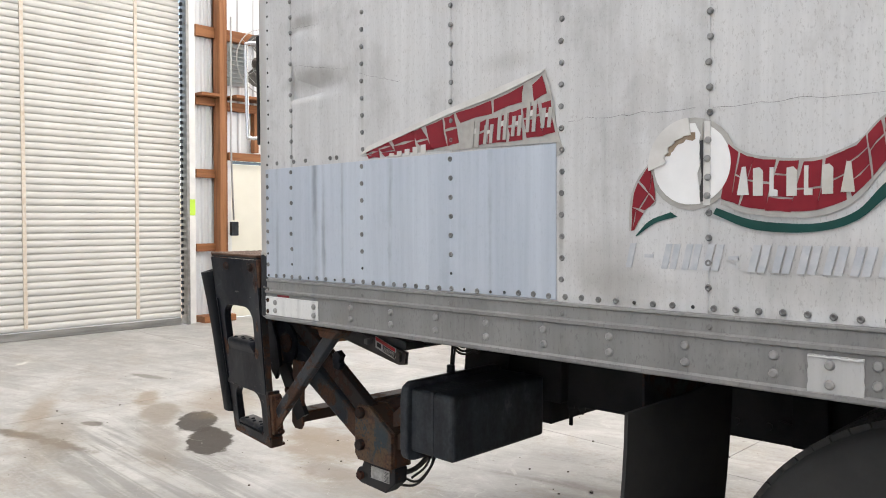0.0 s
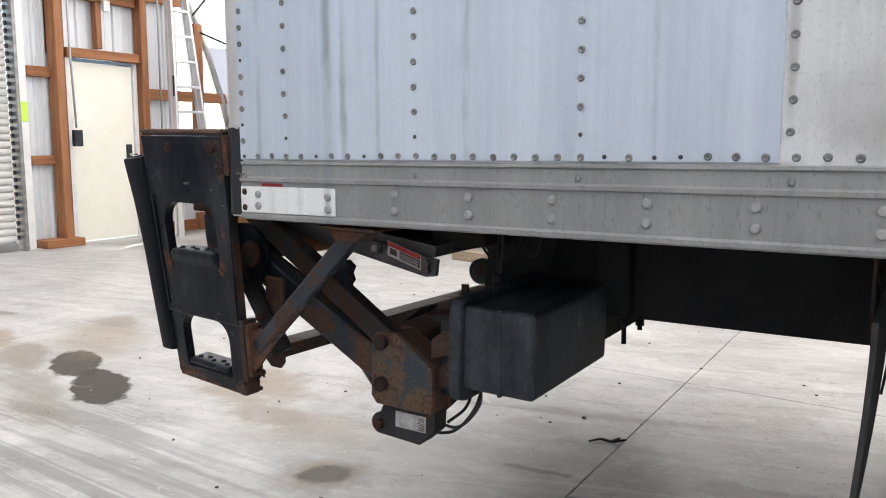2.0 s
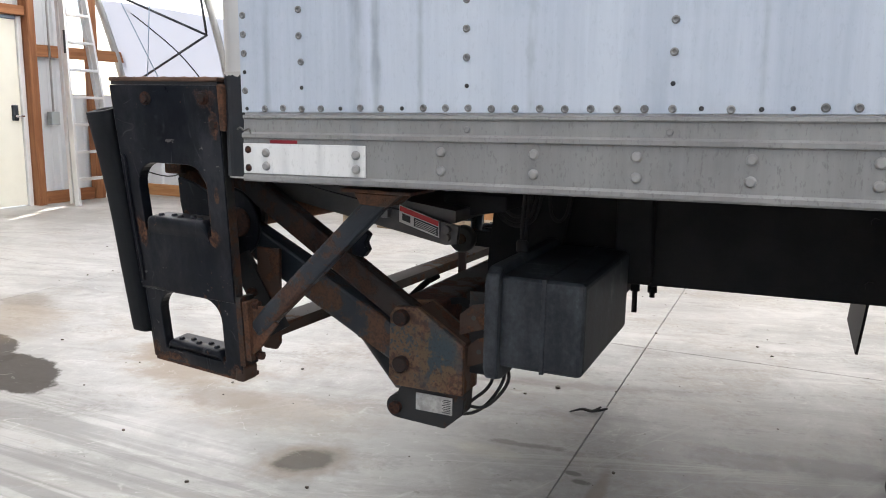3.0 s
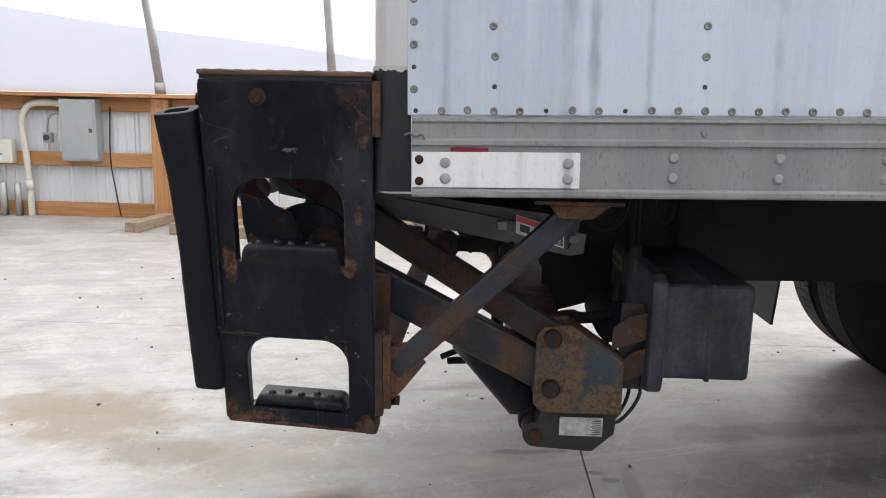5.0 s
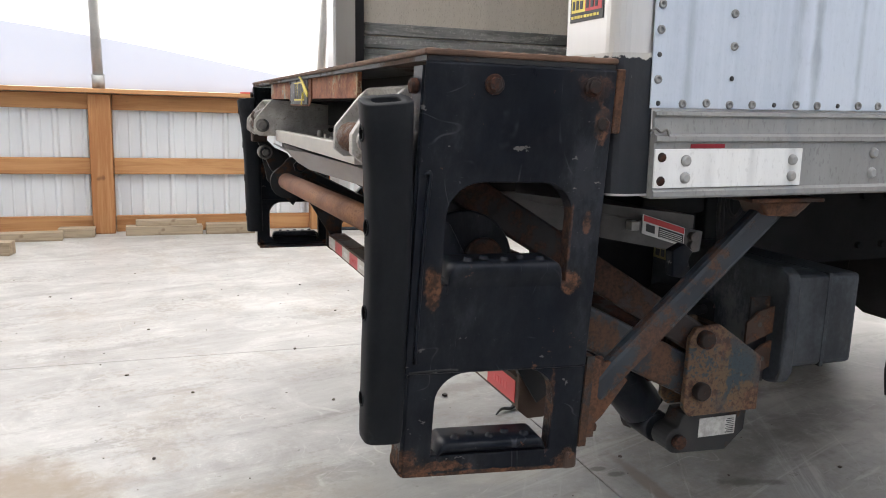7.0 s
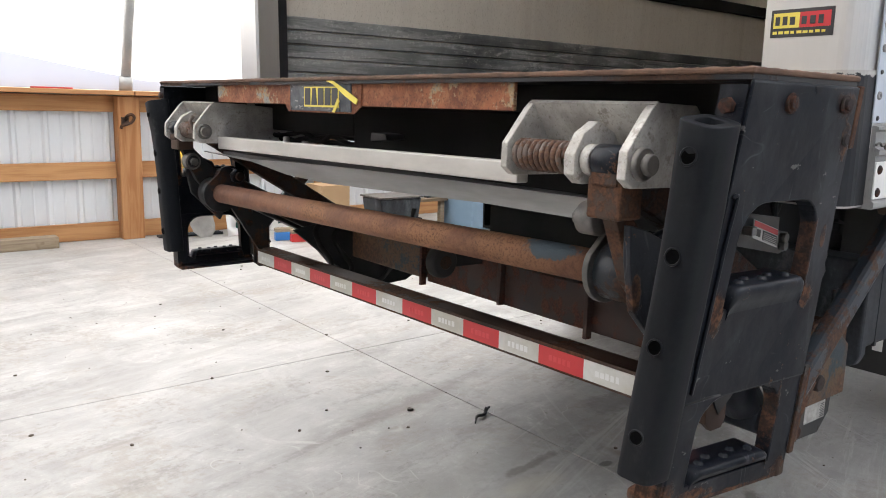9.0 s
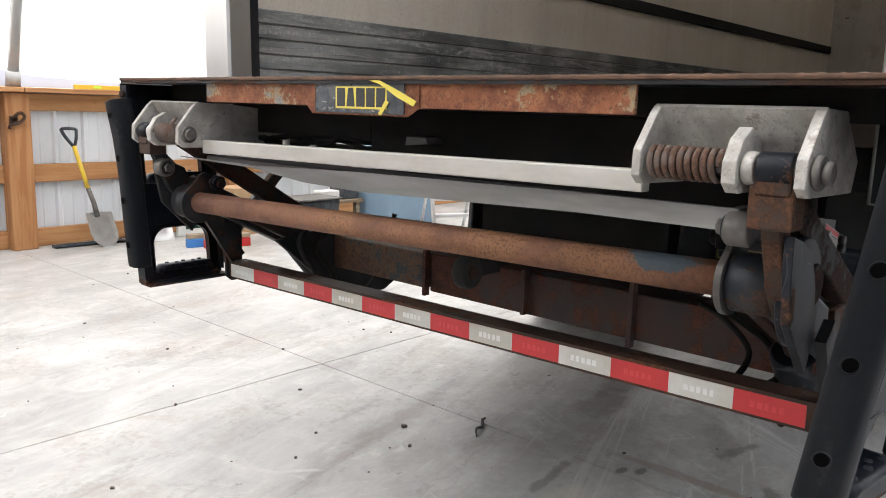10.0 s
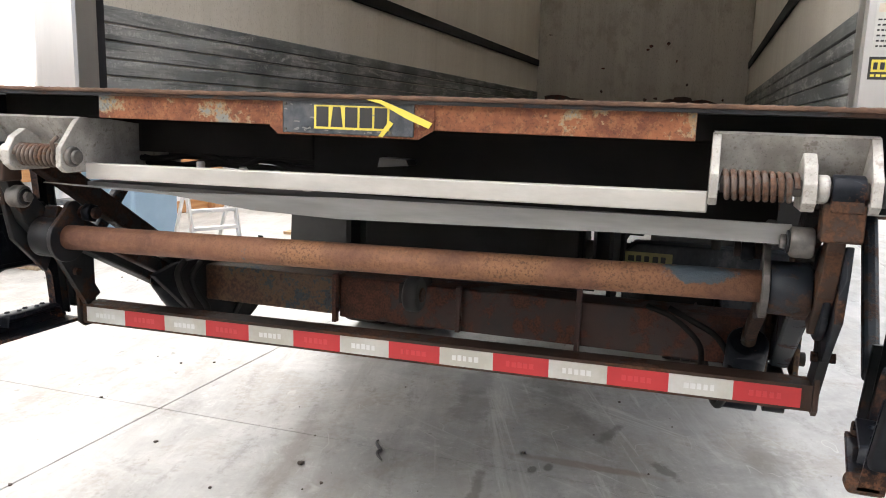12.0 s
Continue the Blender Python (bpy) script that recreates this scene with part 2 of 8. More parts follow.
def make_panel(name, a, b, dark, streaks, rough, metal, smears=(), freckle=0.45, size=210.0, blotch=0.0, grime_shade=()):
    """Weathered sheet metal with streaks running down it and fine freckles."""
    n = Nodes(name)
    down = n.noise(streaks, 5, 0.6, n.stretch((1, 1, 0.06)))
    hair = n.noise(streaks * 7, 4, 0.65, n.stretch((1, 1, 0.03), (3, 0, 2)))
    broad, speck = n.noise(2.2, 6, 0.65), n.noise(size, 3, 0.7, n.stretch((1, 1, 0.4)))
    f = n.math("ADD", n.math("MULTIPLY", n.ramp(down, 0.3, 0.7), 0.5), n.math("MULTIPLY", broad, 0.3))
    f = n.math("ADD", f, n.math("MULTIPLY", n.ramp(hair, 0.35, 0.65), 0.2))
    col = n.mix(f, a, b)
    if blotch:
        smudge = n.noise(5.5, 7, 0.68, n.stretch((1, 1, 0.7), (7, 0, 3)))
        col = n.mix(n.math("MULTIPLY", n.ramp(smudge, 0.5, 0.66), blotch), col, dark)
    col = n.mix(n.math("MULTIPLY", n.ramp(speck, 0.55, 0.68), freckle), col, dark)
    col = n.mix(n.math("MULTIPLY", n.ramp(n.noise(streaks * 2.1, 4, 0.6, n.stretch((1, 1, 0.035), (5, 0, 1))), 0.60, 0.78), 0.3), col, dark)
    for x, z, a2, b2, k in grime_shade:
        col = n.mix(n.math("MULTIPLY", n.blot((x, 0, z), (a2, 60, b2), 0, 1.4, 9, 0.7), k), col, (0.23, 0.215, 0.19))
    for x, w, k in smears:
        patchy = n.ramp(n.noise(7.0, 5, 0.65, n.stretch((1, 1, 0.3), (x, 0, 0))), 0.38, 0.66)
        col = n.mix(n.math("MULTIPLY", n.math("MULTIPLY", n.near(x, 0, w, 0.02, 14.0, 1.0, 0.0, 1.0), patchy), k), col, (0.12, 0.13, 0.15))
    n.bump(n.math("ADD", n.math("MULTIPLY", broad, 2.0), n.math("MULTIPLY", speck, 0.12)), 0.12, 0.012)
    return n.done(col, n.lerp(down, rough - 0.1, rough + 0.12), metal, 0.4)


def make_wood(name, a, b, axis):
    n = Nodes(name)
    s = [14.0, 14.0, 14.0]
    s[axis] = 0.8
    v = n.stretch(tuple(s))
    g, broad = n.noise(1.6, 6, 0.65, v, 0.6), n.noise(1.3, 3)
    f = n.math("ADD", n.ramp(g, 0.32, 0.68), n.math("MULTIPLY", n.math("SUBTRACT", n.random(), 0.5), 0.5))
    col = n.mix(f, a, b)
    col = n.mix(n.math("MULTIPLY", n.ramp(n.noise(5.0, 2), 0.72, 0.78), 0.7), col, (0.09, 0.04, 0.02))
    col = n.mix(n.math("MULTIPLY", n.ramp(broad, 0.45, 0.7), 0.3), col, b)
    n.bump(g, 0.2, 0.003)
    return n.done(col, 0.65, 0.0, 0.3)


def make_fabric(name, thru, back):
    """Tarp cover that lets the daylight through."""
    n = Nodes(name)
    nt = n.nt
    weave = n.noise(1.5, 5, 0.6)
    tr, di, mx = nt.nodes.new("ShaderNodeBsdfTranslucent"), nt.nodes.new("ShaderNodeBsdfDiffuse"), nt.nodes.new("ShaderNodeMixShader")
    n.put(tr.inputs[0], n.mix(weave, tuple(c * 0.92 for c in thru), thru))
    di.inputs[0].default_value = (*back, 1)
    mx.inputs[0].default_value = 0.4
    nt.links.new(tr.outputs[0], mx.inputs[1])
    nt.links.new(di.outputs[0], mx.inputs[2])
    nt.links.new(mx.outputs[0], nt.nodes["Material Output"].inputs["Surface"])
    return n.mat


def make_tread():
    """Rusty tread plate with raised diamonds."""
    n = Nodes("rusty_tread_plate")
    w = n.nt.nodes.new("ShaderNodeTexChecker")
    m = n.nt.nodes.new("ShaderNodeMapping")
    n.nt.links.new(n.co, m.inputs[0])
    m.inputs["Rotation"].default_value = (0, 0, radians(45))
    n.nt.links.new(m.outputs[0], w.inputs[0])
    w.inputs["Scale"].default_value = 45
    f, s = n.noise(9, 6, 0.65), n.noise(120, 3)
    col = n.mix(n.ramp(f, 0.35, 0.65), (0.06, 0.034, 0.023), (0.135, 0.075, 0.048))
    col = n.mix(n.math("MULTIPLY", n.ramp(s, 0.5, 0.7), 0.5), col, (0.08, 0.045, 0.03))
    n.bump(n.math("ADD", n.math("MULTIPLY", w.outputs["Fac"], 0.6), n.math("MULTIPLY", f, 0.5)), 0.5, 0.004)
    return n.done(col, 0.8, 0.0, 0.3)


def make_tube_rust():
    n = Nodes("pitted_rust")
    f, pit, fine = n.noise(5, 7, 0.68), n.noise(150, 4, 0.7), n.noise(60, 5, 0.68)
    rough = n.math("MULTIPLY", n.ramp(n.noise(4.0, 5, 0.6, n.stretch((1, 1, 1), (5, 2, 0))), 0.4, 0.56), n.blot((-2.55, 2.62, 0.85), (0.3, 0.75, 0.3), 0, 0.5, 3, 0.6))
    col = n.mix(n.ramp(f, 0.36, 0.64), (0.12, 0.052, 0.034), (0.2, 0.09, 0.052))
    col = n.mix(n.math("MULTIPLY", n.ramp(fine, 0.42, 0.62), 0.3), col, (0.25, 0.125, 0.068))
    col = n.mix(n.math("MULTIPLY", rough, 0.55), col, (0.3, 0.145, 0.066))
    col = n.mix(n.math("MULTIPLY", n.ramp(pit, 0.5, 0.6), n.lerp(rough, 0.2, 0.65)), col, (0.06, 0.03, 0.02))
    k = n.math("ADD", n.math("MULTIPLY", n.noise(6.0, 5, 0.62, n.stretch((1, 1, 1), (2, 1, 0))), 0.7), n.math("MULTIPLY", fine, 0.3))
    blue = n.math("MAXIMUM", n.ramp(k, 0.635, 0.655), n.blot((-2.575, 2.06, 0.9), (0.06, 0.08, 0.026), 0, 1.8, 22, 0.15))
    col = n.mix(blue, col, (0.07, 0.09, 0.105))
    n.bump(n.math("ADD", n.math("SUBTRACT", f, n.math("MULTIPLY", pit, 0.8)), n.math("MULTIPLY", blue, 0.3)), 0.5, 0.004)
    return n.done(col, 0.72, 0.0, 0.35)


def make_flaked():
    """Rust with the last pale flakes of an old blue-grey paint on it."""
    n = Nodes("flaked_paint_on_rust")
    f, s, g = n.noise(30, 8, 0.72), n.noise(140, 4, 0.68), n.noise(48, 6, 0.7, n.stretch((1, 1, 1), (3, 7, 1)))
    broad = n.noise(4.2, 4)
    base = n.mix(n.ramp(n.noise(9, 7, 0.68), 0.36, 0.64), (0.115, 0.036, 0.02), (0.25, 0.092, 0.042))
    base = n.mix(n.math("MULTIPLY", n.ramp(g, 0.5, 0.62), 0.55), base, (0.3, 0.14, 0.065))
    k = n.math("ADD", n.math("MULTIPLY", f, 0.55), n.math("MULTIPLY", broad, 0.45))
    col = n.mix(n.ramp(k, 0.545, 0.565), base, (0.29, 0.2, 0.115))
    col = n.mix(n.ramp(k, 0.585, 0.60), col, (0.2, 0.205, 0.19))
    col = n.mix(n.math("MULTIPLY", n.ramp(s, 0.52, 0.64), 0.6), col, (0.06, 0.025, 0.016))
    n.bump(n.math("ADD", k, n.math("MULTIPLY", s, 0.2)), 0.5, 0.004)
    return n.done(col, 0.75, 0.0, 0.3)


def make_mesh_print():
    """White prismatic tape, a little dirty."""
    return plain("white_reflective_tape", (0.6, 0.6, 0.585), (0.43, 0.415, 0.36), 9, 0.35, 0, 0.05, vary=0.6)


def make_step_paint():
    """Black paint, scuffed and scratched, with rust where water sits."""
    n = Nodes("black_step_paint")
    broad, fine, speck = n.noise(5, 6, 0.65), n.noise(45, 6, 0.68), n.noise(170, 3, 0.6)
    col = n.mix(n.ramp(broad, 0.35, 0.65), (0.004, 0.0052, 0.0085), (0.008, 0.0098, 0.014))
    scuff = n.noise(6, 7, 0.7, n.stretch((1, 1, 0.45), (4, 2, 1)))
    col = n.mix(n.math("MULTIPLY", n.ramp(scuff, 0.52, 0.66), 0.5), col, (0.03, 0.034, 0.042))
    scratch = n.noise(1.0, 3, 0.5, n.stretch((40, 40, 90), (1, 2, 5)), 2.5)
    col = n.mix(n.math("MULTIPLY", n.math("MULTIPLY", n.ramp(scratch, 0.68, 0.74), n.ramp(scuff, 0.46, 0.58)), 0.5), col, (0.1, 0.105, 0.11))
    for scale, off, width, lo in (((9, 9, 2.2), (3, 1, 7), 0.006, 0.52), ((3, 3, 8), (8, 4, 2), 0.005, 0.55)):
        line = n.math("ABSOLUTE", n.math("SUBTRACT", n.noise(1.0, 2, 0.4, n.stretch(scale, off), 0.6), 0.5))
        hair = n.math("MULTIPLY", n.math("SUBTRACT", 1.0, n.ramp(line, 0.0, width)), n.ramp(n.noise(9, 3, 0.6, n.stretch((1, 1, 1), off)), lo, lo + 0.1))
        col = n.mix(n.math("MULTIPLY", hair, 0.3), col, (0.11, 0.115, 0.125))
    chip = n.noise(26, 4, 0.6, n.stretch((1, 1, 1.6), (5, 5, 1)))
    col = n.mix(n.math("MULTIPLY", n.ramp(chip, 0.69, 0.71), 0.8), col, (0.13, 0.125, 0.12))
    rust = n.mix(n.ramp(fine, 0.4, 0.62), (0.03, 0.017, 0.013), (0.12, 0.056, 0.03))
    rust = n.mix(n.math("MULTIPLY", n.ramp(speck, 0.5, 0.62), 0.7), rust, (0.02, 0.014, 0.012))
    mask = n.math("MULTIPLY", n.ramp(n.math("ADD", n.math("MULTIPLY", fine, 0.45), n.math("MULTIPLY", broad, 0.55)), 0.60, 0.625), 0.8)
    for x, z, a, b, k in ((-2.655, 0.53, 0.026, 0.034, 1.0), (-2.60, 0.525, 0.06, 0.012, 0.9), (-2.628, 0.862, 0.017, 0.032, 1.0), (-2.385, 0.868, 0.017, 0.022, 1.0), (-2.358, 1.135, 0.014, 0.026, 0.8),
                          (-2.358, 0.52, 0.022, 0.03, 0.9), (-2.50, 0.509, 0.2, 0.007, 0.9), (-2.366, 0.965, 0.008, 0.018, 0.7), (-2.397, 0.63, 0.006, 0.08, 0.8), (-2.396, 0.95, 0.004, 0.06, 0.6), (-2.645, 0.515, 0.03, 0.022, 1.0), (-2.375, 1.19, 0.03, 0.022, 0.5)):
        mask = n.math("MAXIMUM", mask, n.math("MULTIPLY", n.blot((x, 0, z), (a, 60, b), 0, 2.6, 42, 0.35), k))
    n.bump(n.math("ADD", n.math("MULTIPLY", mask, n.math("ADD", speck, 0.3)), n.math("MULTIPLY", broad, 0.8)), 0.3, 0.004)
    return n.done(n.mix(mask, col, rust), n.math("ADD", n.lerp(scuff, 0.18, 0.52), n.math("MULTIPLY", mask, 0.3)), 0.0, n.lerp(n.ramp(scuff, 0.35, 0.65), 0.08, 0.22))


def make_eaten():
    """Blue paint islands with ochre rims on brown pitted rust."""
    n = Nodes("blue_paint_eaten_by_rust")
    broad, fine, speck = n.noise(10, 5, 0.62, n.stretch((1, 1, 1), (3, 1, 2))), n.noise(70, 6, 0.7), n.noise(170, 3, 0.6)
    k = n.math("ADD", n.math("MULTIPLY", broad, 0.6), n.math("MULTIPLY", fine, 0.4))
    col = n.mix(n.ramp(fine, 0.38, 0.62), (0.04, 0.02, 0.013), (0.1, 0.047, 0.026))
    col = n.mix(n.math("MULTIPLY", n.ramp(k, 0.47, 0.53), 0.7), col, (0.105, 0.066, 0.036))
    col = n.mix(n.ramp(k, 0.56, 0.59), col, (0.03, 0.042, 0.05))
    col = n.mix(n.ramp(k, 0.63, 0.66), col, (0.016, 0.02, 0.024))
    ragged = n.blot((-1.872, 1.77, 0.605), (0.058, 60, 0.07), 0, 1.6, 30, 0.2)
    col = n.mix(n.math("MULTIPLY", ragged, n.ramp(fine, 0.36, 0.5)), col, (0.088, 0.056, 0.03))
    paint = n.math("MULTIPLY", n.blot((-1.872, 1.77, 0.61), (0.07, 60, 0.095), 0, 1.4, 16, 0.6), n.ramp(n.noise(24, 5, 0.62, n.stretch((1, 1, 0.7), (6, 2, 3))), 0.44, 0.52))
    col = n.mix(paint, col, (0.024, 0.038, 0.047))
    col = n.mix(n.math("MULTIPLY", n.ramp(speck, 0.54, 0.66), 0.55), col, (0.018, 0.013, 0.011))
    n.bump(n.math("ADD", k, n.math("MULTIPLY", speck, 0.15)), 0.4, 0.005)
    return n.done(col, n.lerp(fine, 0.45, 0.85), 0.0, 0.3)


def make_liner():
    """Dark scuff board, scraped along its length by freight."""
    n = Nodes("scraped_dark_liner")
    along = n.noise(1.0, 8, 0.7, n.stretch((2.4, 20, 22)), 0.9)
    broad, fine = n.noise(2.6, 6, 0.66), n.noise(70, 5, 0.68)
    col = n.mix(n.ramp(broad, 0.34, 0.66), (0.07, 0.077, 0.077), (0.19, 0.197, 0.192))
    k = n.math("ADD", n.math("MULTIPLY", along, 0.6), n.math("MULTIPLY", broad, 0.4))
    col = n.mix(n.math("MULTIPLY", n.ramp(k, 0.48, 0.58), 0.8), col, (0.31, 0.31, 0.298))
    col = n.mix(n.math("MULTIPLY", n.ramp(n.math("ADD", n.math("MULTIPLY", along, 0.5), n.math("MULTIPLY", fine, 0.5)), 0.54, 0.62), 0.75), col, (0.46, 0.452, 0.43))
    col = n.mix(n.math("MULTIPLY", n.ramp(n.noise(1.0, 6, 0.7, n.stretch((2, 30, 60), (4, 2, 1))), 0.56, 0.66), 0.6), col, (0.03, 0.032, 0.032))
    n.bump(along, 0.25, 0.003)
    return n.done(col, n.lerp(broad, 0.4, 0.65), 0.0, 0.4)


def make_dusty(name, deep, pale, rubbed, amount, spec):
    """Black moulded plastic or rubber with dust and pale rubbed smudges."""
    n = Nodes(name)
    broad, fine = n.noise(7, 7, 0.7, n.stretch((1, 1, 0.5))), n.noise(80, 4, 0.66)
    f = n.math("ADD", n.math("MULTIPLY", broad, 0.84), n.math("MULTIPLY", fine, 0.16))
    col = n.mix(n.ramp(f, 0.36, 0.66), deep, pale)
    col = n.mix(n.math("MULTIPLY", n.ramp(f, 0.56, 0.68), amount), col, rubbed)
    n.bump(fine, 0.12, 0.002)
    return n.done(col, n.lerp(broad, 0.4, 0.75), 0.0, spec)


def make_cast():
    """Old cast aluminium, stained brown and grey."""
    n = Nodes("stained_cast_aluminium")
    broad, fine, speck = n.noise(11, 6, 0.66), n.noise(55, 5, 0.66), n.noise(190, 3, 0.65)
    col = n.mix(n.ramp(broad, 0.34, 0.66), (0.29, 0.272, 0.245), (0.5, 0.478, 0.44))
    k = n.math("ADD", n.math("MULTIPLY", broad, 0.5), n.math("MULTIPLY", fine, 0.5))
    col = n.mix(n.math("MULTIPLY", n.ramp(k, 0.53, 0.62), 0.65), col, (0.17, 0.14, 0.11))
    col = n.mix(n.math("MULTIPLY", n.ramp(speck, 0.57, 0.68), 0.4), col, (0.1, 0.085, 0.07))
    n.bump(n.math("ADD", fine, n.math("MULTIPLY", speck, 0.3)), 0.25, 0.003)
    return n.done(col, n.lerp(fine, 0.38, 0.7), 0.25, 0.45)


def make_foot():
    """Black paint whose upper edge has flaked off the stainless post."""
    n = Nodes("flaking_black_post_paint")
    broad, fine = n.noise(7, 6, 0.66, n.stretch((1, 1, 0.4))), n.noise(70, 5, 0.66)
    edge = n.math("ADD", n.axis(2), n.math("MULTIPLY", n.math("SUBTRACT", fine, 0.5), 0.03))
    mask = n.math("MAXIMUM", n.ramp(edge, 1.243, 1.246), n.ramp(n.math("ADD", n.math("MULTIPLY", fine, 0.6), n.math("MULTIPLY", broad, 0.4)), 0.645, 0.66))
    col = n.mix(n.ramp(broad, 0.35, 0.65), (0.006, 0.008, 0.011), (0.016, 0.018, 0.022))
    n.bump(n.math("ADD", broad, n.math("MULTIPLY", fine, 0.3)), 0.35, 0.006)
    return n.done(n.mix(mask, col, (0.42, 0.4, 0.37)), n.lerp(broad, 0.3, 0.6), 0.0, 0.3)


